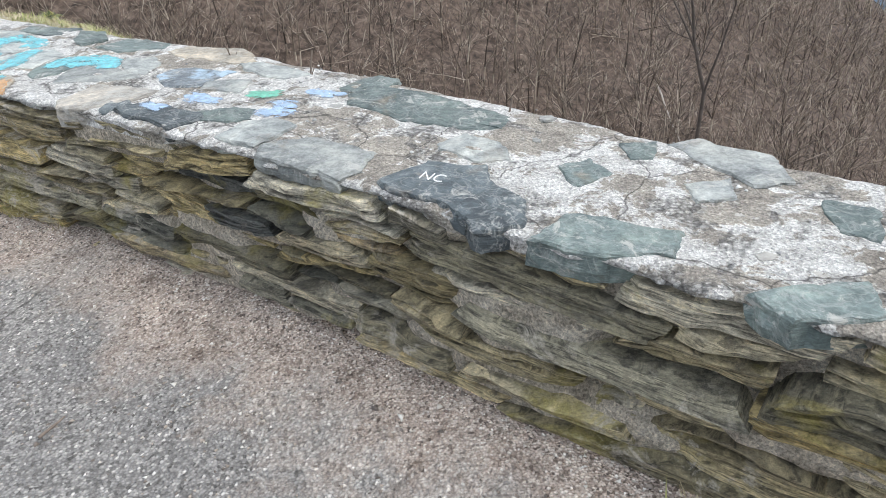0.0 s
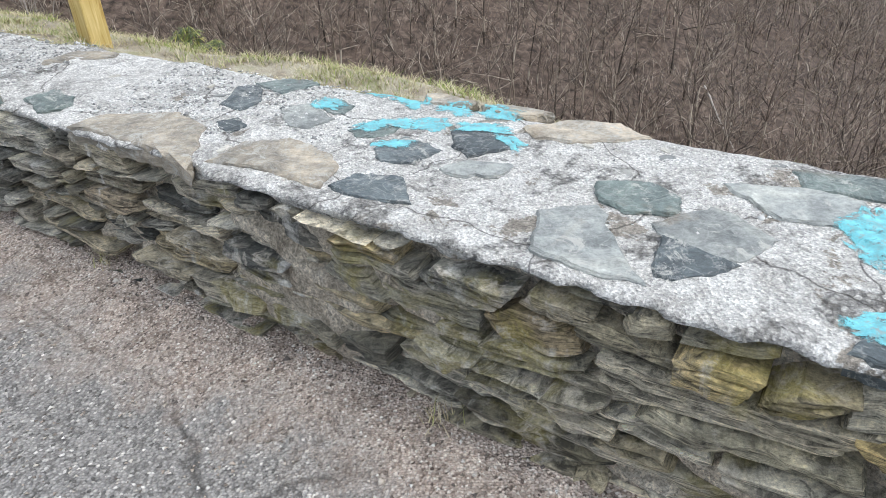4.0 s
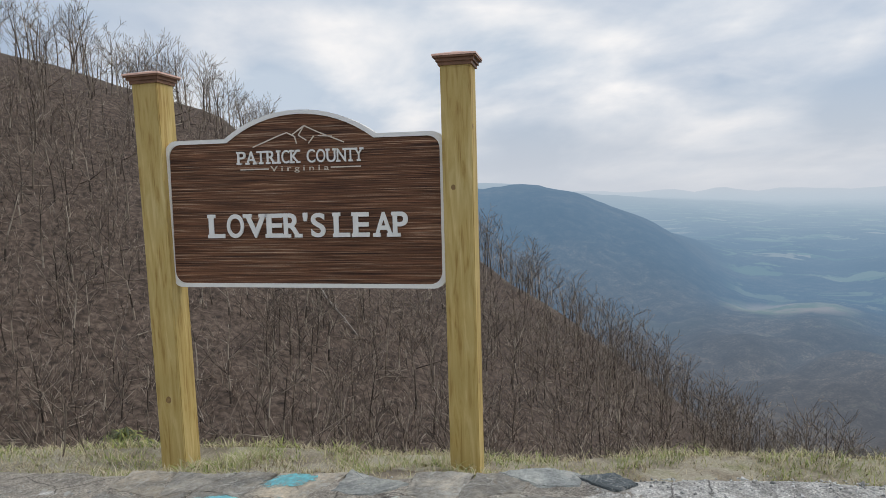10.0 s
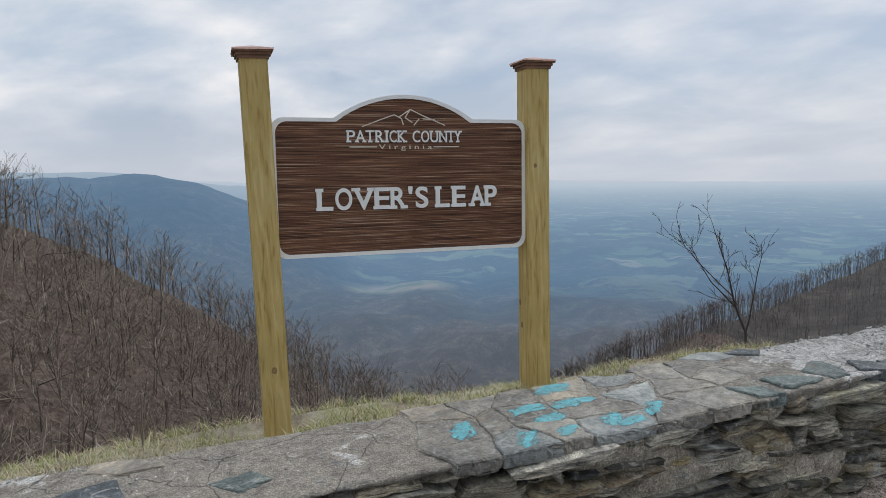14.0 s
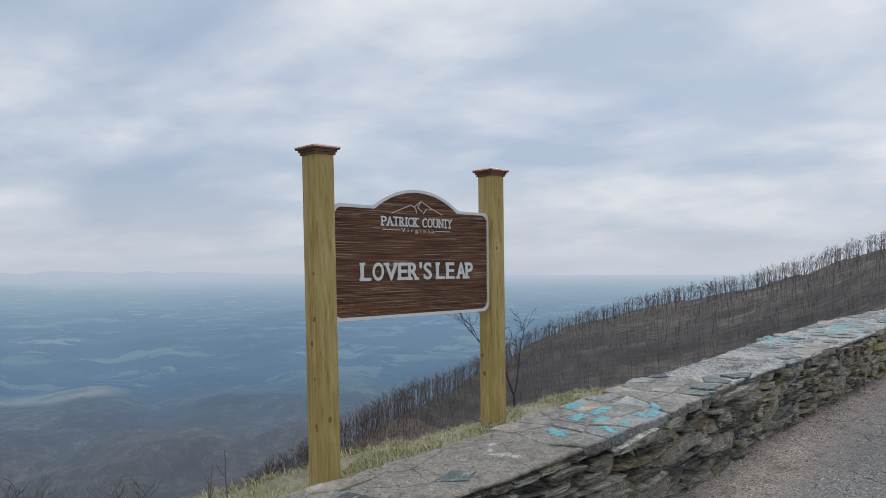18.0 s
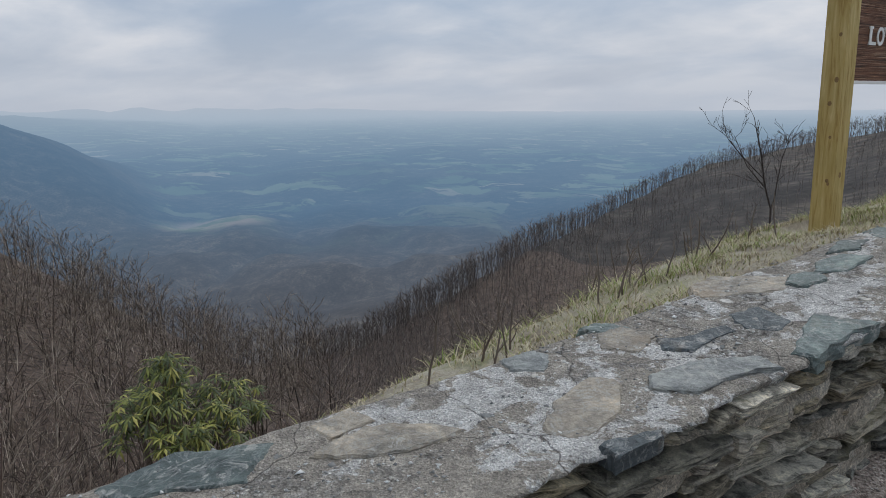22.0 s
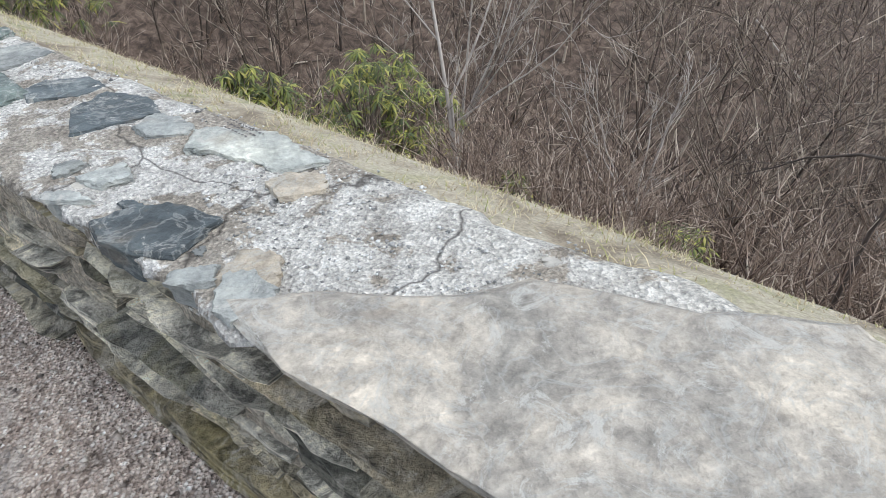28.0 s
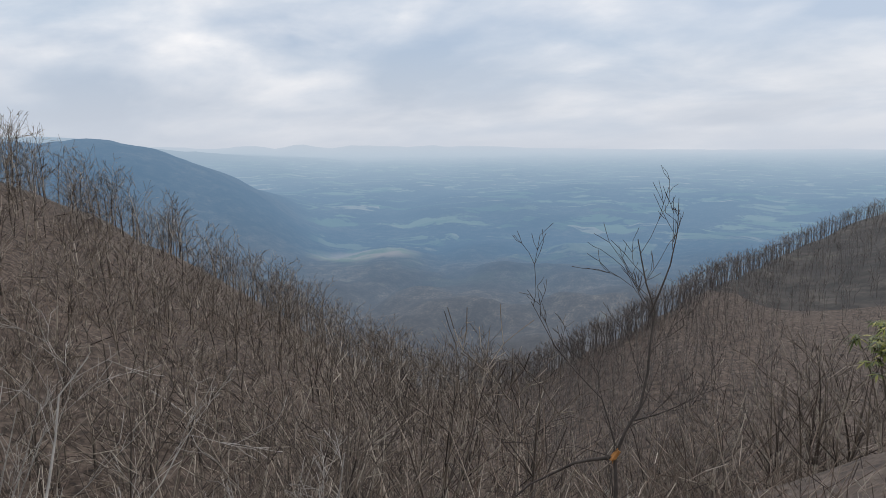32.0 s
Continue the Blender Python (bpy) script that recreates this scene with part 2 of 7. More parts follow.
def mat_slate(name, base, paint_colour=None, cover=0.5, second=None):
    """Cleft slate of one tint, weathered pale in places, brushed with old paint where the slab was painted."""
    m, t, b = material(name, 0.6)
    v = coords(t)
    n1 = noise_tex(t, v, 6, 7, 0.65, 0.7)
    n2 = noise_tex(t, coords(t, (1, 1, 10)), 30, 6, 0.65, 0.3)
    n3 = noise_tex(t, v, 95, 3, 0.7)
    c = ramp(t, rnd(t), (0.0, tuple(x * 0.78 for x in base)), (0.5, base), (1.0, tuple(min(1, x * 1.3) for x in base)))
    c = mix(t, 0.9, c, ramp(t, n1, (0.3, (0.42, 0.45, 0.47)), (0.5, (1, 1, 1)), (0.68, (1.65, 1.6, 1.52))), "MULTIPLY")
    c = mix(t, 0.7, c, ramp(t, n2, (0.3, (0.5, 0.5, 0.5)), (0.7, (1.5, 1.5, 1.5))), "MULTIPLY")
    c = mix(t, 0.5, c, ramp(t, n3, (0.3, (0.6, 0.6, 0.6)), (0.7, (1.4, 1.4, 1.4))), "MULTIPLY")
    veins = ramp(t, noise_tex(t, v, 11, 5, 0.6, 1.4), (0.47, (0,) * 3), (0.50, (0.4,) * 3), (0.53, (0,) * 3))
    c = mix(t, veins, c, (0.42, 0.43, 0.41))
    pale = ramp(t, noise_tex(t, v, 14, 8, 0.78, 1.0), (0.55, (0, 0, 0)), (0.62, (0.75, 0.75, 0.75)))
    c = mix(t, pale, c, (0.50, 0.49, 0.45))
    rust = ramp(t, noise_tex(t, v, 4.5, 5, 0.6, 0.5), (0.60, (0, 0, 0)), (0.72, (0.5, 0.5, 0.5)))
    c = mix(t, rust, c, (0.27, 0.19, 0.11))
    if paint_colour:
        edge = noise_tex(t, v, 10, 5, 0.6, 0.4)
        lo = 0.62 - 0.26 * cover
        c = mix(t, ramp(t, edge, (lo, (0, 0, 0)), (lo + 0.09, (0.85, 0.85, 0.85))), c, paint_colour)
    if second:
        c = mix(t, ramp(t, noise_tex(t, coords(t, (1, 1, 1), (0, 0, 1)), 7, 4, 0.6), (0.54, (0, 0, 0)), (0.58, (0.85, 0.85, 0.85))), c, second)
    paint(t, b, c)
    snap = node(t, "ShaderNodeMath", [(0, noise_tex(t, coords(t, (1, 1.5, 1), (0, 0, 0.6)), 9, 4, 0.6, 0.7))])
    snap.operation = "SNAP"
    snap.inputs[1].default_value = 0.09
    bump(t, b, mix(t, 0.55, mix(t, 0.5, mix(t, 0.5, n1, n3), n2), snap.outputs["Value"]), 1.0, 0.028)
    return m


def mat_face_stone(name, which):
    """Schist seen on its broken edges: dark, grey, brown and ochre blocks with faint laminae, olive moss low down, lime run down from the top."""
    m, t, b = material(name, 0.75)
    v = coords(t)
    r = rnd(t, which)
    sep = t.nodes.new("ShaderNodeSeparateXYZ")
    t.links.new(v, sep.inputs["Vector"])
    run = node(t, "ShaderNodeMapRange", [("Value", sep.outputs["X"])], From_Min=-13.0, From_Max=5.0).outputs["Result"]
    base = ramp(t, r, (0.0, (0.045, 0.05, 0.048)), (0.12, (0.32, 0.30, 0.255)), (0.24, (0.58, 0.555, 0.49)), (0.33, (0.055, 0.06, 0.057)), (0.44, (0.36, 0.30, 0.20)), (0.56, (0.62, 0.59, 0.51)),
                (0.66, (0.10, 0.105, 0.095)), (0.75, (0.42, 0.37, 0.28)), (0.83, (0.05, 0.055, 0.054)), (0.92, (0.44, 0.42, 0.36)), (1.0, (0.25, 0.20, 0.14)))
    mossy = ramp(t, r, (0.0, (0.09, 0.095, 0.08)), (0.12, (0.42, 0.34, 0.17)), (0.24, (0.47, 0.42, 0.30)), (0.33, (0.12, 0.12, 0.095)), (0.44, (0.50, 0.38, 0.14)), (0.56, (0.58, 0.535, 0.41)),
                 (0.66, (0.22, 0.19, 0.11)), (0.75, (0.50, 0.40, 0.19)), (0.83, (0.085, 0.092, 0.09)), (0.92, (0.42, 0.37, 0.22)), (1.0, (0.34, 0.25, 0.12)))
    base = mix(t, ramp(t, run, (0.0, (0.3,) * 3), (0.22, (0.25,) * 3), (0.5, (0.1,) * 3), (0.72, (0.15,) * 3), (0.80, (0.6,) * 3), (1.0, (0.65,) * 3)), base, mossy)
    wide = noise_tex(t, coords(t, (2.6, 2.6, 16)), 3.0, 6, 0.65, 1.0)
    thin = noise_tex(t, coords(t, (5, 5, 55)), 3.0, 6, 0.7, 0.8)
    n1 = noise_tex(t, v, 12, 8, 0.72, 0.8)
    n3 = noise_tex(t, v, 120, 4, 0.75)
    c = mix(t, 0.85, base, ramp(t, wide, (0.38, (0.35, 0.35, 0.35)), (0.5, (1, 1, 1)), (0.62, (1.6, 1.57, 1.52))), "MULTIPLY")
    c = mix(t, 0.75, c, ramp(t, thin, (0.41, (0.18, 0.18, 0.18)), (0.47, (0.9, 0.9, 0.9)), (0.60, (1.45, 1.44, 1.41))), "MULTIPLY")
    stain = noise_tex(t, v, 3.0, 5, 0.65, 0.4)
    moss = mix(t, 1.0, ramp(t, stain, (0.52, (0, 0, 0)), (0.62, (0.75,) * 3)), ramp(t, run, (0.0, (0.45,) * 3), (0.3, (0.3,) * 3), (0.55, (0.3,) * 3), (0.78, (1,) * 3)), "MULTIPLY")
    c = mix(t, mix(t, 1.0, moss, ramp(t, n1, (0.36, (0.15,) * 3), (0.56, (1,) * 3)), "MULTIPLY"), c, (0.37, 0.31, 0.075))
    smear = mix(t, 1.0, ramp(t, n1, (0.51, (0, 0, 0)), (0.61, (0.9, 0.9, 0.9))), ramp(t, noise_tex(t, v, 2.8, 4, 0.6), (0.44, (0.12,) * 3), (0.6, (1,) * 3)), "MULTIPLY")
    c = mix(t, smear, c, (0.58, 0.53, 0.45))
    runs = ramp(t, noise_tex(t, coords(t, (9, 9, 1.6)), 1.0, 6, 0.7, 0.6), (0.56, (0,) * 3), (0.66, (0.8,) * 3))
    runs = mix(t, 1.0, runs, ramp(t, run, (0.50, (0,) * 3), (0.58, (0.9,) * 3), (0.74, (1,) * 3), (0.79, (0,) * 3)), "MULTIPLY")
    c = mix(t, mix(t, 1.0, runs, ramp(t, n1, (0.40, (0.1,) * 3), (0.56, (1,) * 3)), "MULTIPLY"), c, (0.72, 0.71, 0.67))
    c = mix(t, 0.75, c, ramp(t, n3, (0.3, (0.45, 0.45, 0.45)), (0.5, (1, 1, 1)), (0.7, (1.5, 1.5, 1.5))), "MULTIPLY")
    paint(t, b, c)
    bump(t, b, mix(t, 0.4, mix(t, 0.5, n1, n3), thin), 1.0, 0.022)
    return m


def mat_walkway():
    """Worn asphalt that breaks up into pinkish grit along the foot of the wall (uv: metres along and away from it)."""
    m, t, b = material("asphalt_and_grit", 0.92)
    v = coords(t)
    tc = t.nodes.new("ShaderNodeTexCoord")
    sep = t.nodes.new("ShaderNodeSeparateXYZ")
    t.links.new(tc.outputs["UV"], sep.inputs["Vector"])
    vor = node(t, "ShaderNodeTexVoronoi", [("Vector", v)], Scale=120.0)
    vor2 = node(t, "ShaderNodeTexVoronoi", [("Vector", v)], Scale=140.0)
    tar = ramp(t, vor.outputs["Color"], (0.08, (0.09, 0.085, 0.08)), (0.35, (0.20, 0.192, 0.183)), (0.62, (0.265, 0.255, 0.243)), (0.84, (0.36, 0.345, 0.325)), (0.97, (0.70, 0.67, 0.64)))
    grit = ramp(t, vor2.outputs["Color"], (0.08, (0.12, 0.09, 0.075)), (0.3, (0.38, 0.30, 0.25)), (0.6, (0.55, 0.46, 0.395)), (0.85, (0.69, 0.61, 0.54)), (0.97, (0.92, 0.88, 0.83)))
    n0 = noise_tex(t, v, 1.5, 6, 0.65)
    n1 = noise_tex(t, v, 8, 6, 0.7)
    big = noise_tex(t, v, 0.8, 5, 0.6)
    tar = mix(t, 0.8, tar, ramp(t, big, (0.3, (0.72, 0.72, 0.73)), (0.7, (1.3, 1.28, 1.25))), "MULTIPLY")
    grit = mix(t, 0.8, grit, ramp(t, n1, (0.32, (0.45, 0.43, 0.41)), (0.5, (1, 1, 1)), (0.68, (1.4, 1.37, 1.32))), "MULTIPLY")
    warp = mix(t, 0.2, v, node(t, "ShaderNodeTexNoise", [("Vector", v)], Scale=3.0, Detail=4.0).outputs["Color"])
    crackv = node(t, "ShaderNodeTexVoronoi", [("Vector", warp)], Scale=1.0)
    crackv.feature = "DISTANCE_TO_EDGE"
    crack = ramp(t, crackv.outputs["Distance"], (0.0, (0.8, 0.8, 0.8)), (0.011, (0, 0, 0)))
    tar = mix(t, crack, tar, (0.06, 0.055, 0.05))
    away = node(t, "ShaderNodeMapRange", [("Value", sep.outputs["Y"])], From_Min=0.0, From_Max=1.6).outputs["Result"]
    tar = mix(t, 1.0, tar, (1.22, 1.22, 1.22), "MULTIPLY")
    worn = ramp(t, node(t, "ShaderNodeMapRange", [("Value", sep.outputs["X"])], From_Min=0.0, From_Max=40.0).outputs["Result"], (0.44, (0,) * 3), (0.51, (0.2,) * 3), (0.58, (0.24,) * 3), (0.66, (0,) * 3))
    less = node(t, "ShaderNodeMath", [(0, away), (1, worn)])
    less.operation = "SUBTRACT"
    add = node(t, "ShaderNodeMath", [(0, less.outputs["Value"]), (1, mix(t, 0.45, n0, n1))])
    add.operation = "ADD"
    edge = ramp(t, add.outputs["Value"], (0.62, (0, 0, 0)), (0.78, (1, 1, 1)))
    c = mix(t, edge, grit, tar)
    c = mix(t, 0.55, c, ramp(t, mix(t, edge, vor2.outputs["Distance"], vor.outputs["Distance"]), (0.2, (1.3,) * 3), (0.65, (0.55,) * 3)), "MULTIPLY")
    paint(t, b, c)
    bump(t, b, mix(t, 0.5, vor.outputs["Distance"], vor2.outputs["Distance"]), 1.0, 0.012)
    return m


def mat_islands(name, stops, rough=0.85, grain=0.0, grain_scale=8.0):
    m, t, b = material(name, rough)
    c = ramp(t, rnd(t, "Island"), *stops)
    if grain:
        n = noise_tex(t, coords(t), grain_scale, 4, 0.6)
        c = mix(t, grain, c, ramp(t, n, (0.3, (0.6, 0.6, 0.6)), (0.7, (1.4, 1.4, 1.4))), "MULTIPLY")
    paint(t, b, c)
    return m


def mat_ground(name, stops, scale, fine=14.0):
    m, t, b = material(name, 0.95)
    v = coords(t)
    n1 = noise_tex(t, v, scale, 7, 0.65, 0.5)
    n2 = noise_tex(t, v, scale * fine, 5, 0.65)
    c = ramp(t, n1, *stops)
    c = mix(t, 0.7, c, ramp(t, n2, (0.3, (0.5, 0.5, 0.5)), (0.7, (1.5, 1.5, 1.5))), "MULTIPLY")
    paint(t, b, c)
    bump(t, b, n2, 0.8, 0.3 / scale / fine)
    return m


MORTAR, POINTING, WALKWAY = mat_mortar(), mat_pointing(), mat_walkway()
FACE, FACE_REST = mat_face_stone("schist_face_stone", "Random"), mat_face_stone("schist_face_rest", "Island")
SLATES = {
    "t": mat_slate("teal_grey_slate", (0.132, 0.168, 0.158)), "d": mat_slate("dark_blue_slate", (0.08, 0.098, 0.105)),
    "p": mat_slate("pale_grey_slate", (0.30, 0.315, 0.30)), "n": mat_slate("tan_schist", (0.36, 0.315, 0.25)), "s": mat_slate("sandy_flagstone", (0.36, 0.33, 0.285)), "f": mat_slate("grey_brown_flagstone", (0.26, 0.24, 0.205)), "g": mat_slate("smooth_pale_slate", (0.36, 0.375, 0.345)),
    "b": mat_slate("slate_with_blue_paint", (0.22, 0.25, 0.27), (0.43, 0.565, 0.68), 0.42)}
PEBBLE = mat_islands("verge_pebbles", [(0.0, (0.10, 0.085, 0.075)), (0.35, (0.24, 0.20, 0.17)), (0.7, (0.46, 0.39, 0.33)), (0.9, (0.60, 0.55, 0.49)), (1.0, (0.78, 0.76, 0.72))])
TURF = mat_ground("dry_turf", [(0.28, (0.13, 0.10, 0.07)), (0.42, (0.27, 0.23, 0.17)), (0.54, (0.41, 0.37, 0.285)), (0.66, (0.27, 0.265, 0.15))], 4.0, 26)
BLADE = mat_islands("grass_blades", [(0.0, (0.22, 0.17, 0.10)), (0.25, (0.44, 0.365, 0.23)), (0.6, (0.62, 0.545, 0.37)), (0.8, (0.70, 0.63, 0.45)), (0.86, (0.36, 0.35, 0.14)), (1.0, (0.28, 0.32, 0.10))])
LITTER = mat_ground("leaf_litter_slope", [(0.34, (0.03, 0.022, 0.017)), (0.46, (0.085, 0.060, 0.046)), (0.56, (0.14, 0.102, 0.079)), (0.70, (0.24, 0.184, 0.145))], 1.3, 9)
BARK = mat_islands("grey_bark", [(0.0, (0.045, 0.035, 0.028)), (0.4, (0.13, 0.10, 0.08)), (0.75, (0.28, 0.225, 0.175)), (1.0, (0.52, 0.45, 0.37))], 0.9, 0.5, 3.0)
RIDGE_BARK = mat_islands("weathered_bark", [(0.0, (0.09, 0.075, 0.068)), (0.5, (0.17, 0.145, 0.13)), (1.0, (0.34, 0.295, 0.265))], 0.9)
TWIG = mat_islands("brush_twigs", [(0.0, (0.07, 0.052, 0.045)), (0.35, (0.18, 0.13, 0.10)), (0.7, (0.32, 0.243, 0.19)), (0.9, (0.50, 0.41, 0.335)), (1.0, (0.68, 0.60, 0.51))], 0.9)


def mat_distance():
    """Far country: woods and fields (uv: kilometres on the ground); blue haze is painted over them as a glow that grows
    with the distance.
    """
    m, t, b = material("far_country_painted_haze", 1.0)
    tc = t.nodes.new("ShaderNodeTexCoord")
    km = tc.outputs["UV"]
    woods = ramp(t, noise_tex(t, km, 22.0, 9, 0.72), (0.3, (0.02, 0.019, 0.018)), (0.5, (0.066, 0.058, 0.052)), (0.60, (0.12, 0.105, 0.09)), (0.72, (0.13, 0.15, 0.085)))
    woods = mix(t, 0.85, woods, ramp(t, noise_tex(t, km, 170.0, 6, 0.7), (0.36, (0.35, 0.35, 0.35)), (0.5, (0.95, 0.95, 0.95)), (0.64, (1.9, 1.8, 1.7))), "MULTIPLY")
    # hill shading put into the woods' colour as broad dark and bright noise
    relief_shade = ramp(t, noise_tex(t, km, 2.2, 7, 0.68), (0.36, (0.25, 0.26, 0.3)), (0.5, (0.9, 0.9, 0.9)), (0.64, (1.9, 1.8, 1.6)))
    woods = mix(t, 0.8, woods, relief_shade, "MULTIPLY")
    n = noise_tex(t, km, 2.6, 8, 0.66, 0.8)
    fields = ramp(t, n, (0.535, (0, 0, 0)), (0.565, (0.9, 0.9, 0.9)))
    lift = t.nodes.new("ShaderNodeUVMap")
    lift.uv_map = "lift"
    lx = t.nodes.new("ShaderNodeSeparateXYZ")
    t.links.new(lift.outputs["UV"], lx.inputs["Vector"])
    fields = mix(t, 1.0, fields, ramp(t, lx.outputs["X"], (0.3, (1, 1, 1)), (0.62, (0, 0, 0))), "MULTIPLY")
    patch = node(t, "ShaderNodeTexVoronoi", [("Vector", km)], Scale=4.0)
    field_c = ramp(t, patch.outputs["Color"], (0.2, (0.14, 0.21, 0.10)), (0.5, (0.30, 0.38, 0.19)), (0.72, (0.42, 0.45, 0.26)), (0.9, (0.72, 0.60, 0.42)))
    ln = t.nodes.new("ShaderNodeVectorMath")
    ln.operation = "LENGTH"
    t.links.new(km, ln.inputs[0])
    out = node(t, "ShaderNodeMapRange", [("Value", ln.outputs["Value"])], From_Min=2.0, From_Max=3.6).outputs["Result"]
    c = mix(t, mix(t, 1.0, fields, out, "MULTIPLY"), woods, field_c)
    farm = t.nodes.new("ShaderNodeVectorMath")      # one large pasture with bare earth in it
    farm.operation = "DISTANCE"
    t.links.new(mix(t, 0.12, km, node(t, "ShaderNodeTexNoise", [("Vector", km)], Scale=4.0, Detail=4.0).outputs["Color"]), farm.inputs[0])
    farm.inputs[1].default_value = (1.80, 1.53, 0.06)
    c = mix(t, ramp(t, farm.outputs["Value"], (0.13, (0.6,) * 3), (0.21, (0,) * 3)), c, ramp(t, noise_tex(t, km, 7.0, 5, 0.6), (0.42, (0.34, 0.42, 0.20)), (0.5, (0.62, 0.58, 0.36)), (0.56, (0.80, 0.62, 0.46))))
    paint(t, b, c)
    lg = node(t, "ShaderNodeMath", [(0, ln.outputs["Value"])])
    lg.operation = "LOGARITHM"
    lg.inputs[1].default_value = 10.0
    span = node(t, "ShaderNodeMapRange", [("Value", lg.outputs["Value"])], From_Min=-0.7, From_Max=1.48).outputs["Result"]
    # painted haze: how much glow covers the ground, more with distance, less on heights
    haze_glow = ramp(t, span, (0.0, (0.0,) * 3), (0.2, (0.09,) * 3), (0.36, (0.29,) * 3), (0.46, (0.51,) * 3), (0.54, (0.74,) * 3), (0.66, (0.785,) * 3), (0.8, (0.865,) * 3), (0.95, (0.98,) * 3))
    haze_glow = mix(t, ramp(t, lx.outputs["X"], (0.15, (0,) * 3), (0.9, (0.6,) * 3)), haze_glow, mix(t, 1.0, haze_glow, (0.92, 0.92, 0.92), "MULTIPLY"))
    haze_tone = ramp(t, span, (0.1, (0.26, 0.25, 0.265)), (0.38, (0.21, 0.235, 0.285)), (0.52, (0.165, 0.295, 0.46)), (0.66, (0.24, 0.385, 0.56)), (0.8, (0.385, 0.525, 0.675)), (0.92, (0.52, 0.63, 0.755)), (1.0, (0.60, 0.68, 0.79)))
    # the ground itself emits the haze colour, in place of real scattering
    em = node(t, "ShaderNodeEmission", [("Color", haze_tone)], Strength=1.0)
    mx = node(t, "ShaderNodeMixShader", [("Fac", haze_glow), (1, b.outputs["BSDF"]), (2, em.outputs["Emission"])])
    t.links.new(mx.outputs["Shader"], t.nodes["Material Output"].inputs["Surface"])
    return m


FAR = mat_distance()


# ---- helpers of this place ----
def mesh_of(name, verts, faces, mat=None, smooth=False):
    me = bpy.data.meshes.new(name)
    me.from_pydata([tuple(v) for v in verts], [], [tuple(f) for f in faces])
    if mat:
        me.materials.append(mat)
    if smooth:
        me.polygons.foreach_set("use_smooth", [True] * len(me.polygons))
    me.update()
    return me


def fast_mesh(name, verts, tris, mat):
    """A mesh from numpy arrays of places and triangles."""
    verts, tris = np.asarray(verts, np.float32), np.asarray(tris, np.int32)
    me = bpy.data.meshes.new(name)
    me.vertices.add(len(verts))
    me.vertices.foreach_set("co", verts.ravel())
    me.loops.add(tris.size)
    me.loops.foreach_set("vertex_index", tris.ravel())
    me.polygons.add(len(tris))
    me.polygons.foreach_set("loop_start", np.arange(0, tris.size, 3, dtype=np.int32))
    me.polygons.foreach_set("loop_total", np.full(len(tris), 3, np.int32))
    me.materials.append(mat)
    me.update(calc_edges=True)
    return me


def part(name, bm, mat, parent, label=""):
    me = bpy.data.meshes.new(name)
    bm.to_mesh(me)
    bm.free()
    me.materials.append(mat)
    ob = new(name, me)
    ob.parent = parent
    if label:
        ob["label"] = label
    return ob


def child(name, me, parent, label=""):
    ob = new(name, me)
    ob.parent = parent
    if label:
        ob["label"] = label
    return ob


def catmull(rows, per=24):
    p = np.array(rows, float)
    p = np.vstack([2 * p[0] - p[1], p, 2 * p[-1] - p[-2]])
    out = []
    for i in range(1, len(p) - 2):
        for u in np.arange(per) / per:
            a, b, c, d = p[i - 1:i + 3]
            out.append(0.5 * (2 * b + (c - a) * u + (2 * a - 5 * b + 4 * c - d) * u * u + (3 * b - a - 3 * c + d) * u ** 3))
    out.append(p[-2])
    return np.array(out)


# ---- the wall's plan: face line x, y; thickness; top; walkway level; width of the grass behind ----
STATIONS = [
    (13.5, -8.6, 0.60, 1.45, 0.85, 1.5), (8.5, -4.6, 0.60, 1.10, 0.52, 0.4), (4.1, -1.36, 0.66, 0.91, 0.35, 0.1),
    (2.5, -0.24, 0.74, 0.88, 0.33, 0.1), (0.99, 0.64, 0.78, 0.85, 0.29, 0.6), (-0.6, 1.66, 0.66, 0.83, 0.29, 1.5),
    (-2.0, 2.55, 0.57, 0.81, 0.27, 1.55), (-3.3, 3.40, 0.60, 0.73, 0.20, 1.2), (-4.89, 4.64, 0.60, 0.61, 0.08, 1.0),
    (-6.6, 5.92, 0.61, 0.41, -0.12, 0.4), (-8.2, 7.20, 0.585, 0.285, -0.25, 0.05), (-9.64, 8.37, 0.475, 0.225, -0.30, 0.10),
    (-11.0, 9.70, 0.40, 0.12, -0.34, 0.38), (-12.3, 11.05, 0.37, 0.04, -0.42, 0.42), (-15.5, 14.3, 0.40, -0.15, -0.62, 0.4)]
LINE = catmull(STATIONS)
RUN = np.concatenate([[0], np.cumsum(np.hypot(*np.diff(LINE[:, :2], axis=0).T))])
LENGTH = float(RUN[-1])


def plan_table():
    """The plan every 2 cm: face point, tangent, thickness, top, walkway level, grass width."""
    ss = np.arange(0, int(LENGTH / 0.02) + 3) * 0.02
    cols = [np.interp(ss, RUN, LINE[:, k]) for k in range(6)]
    tx = np.interp(ss + 0.25, RUN, LINE[:, 0]) - np.interp(ss - 0.25, RUN, LINE[:, 0])
    ty = np.interp(ss + 0.25, RUN, LINE[:, 1]) - np.interp(ss - 0.25, RUN, LINE[:, 1])
    q = np.hypot(tx, ty)
    return np.stack([cols[0], cols[1], tx / q, ty / q, *cols[2:]], 1).tolist()


TABLE = plan_table()


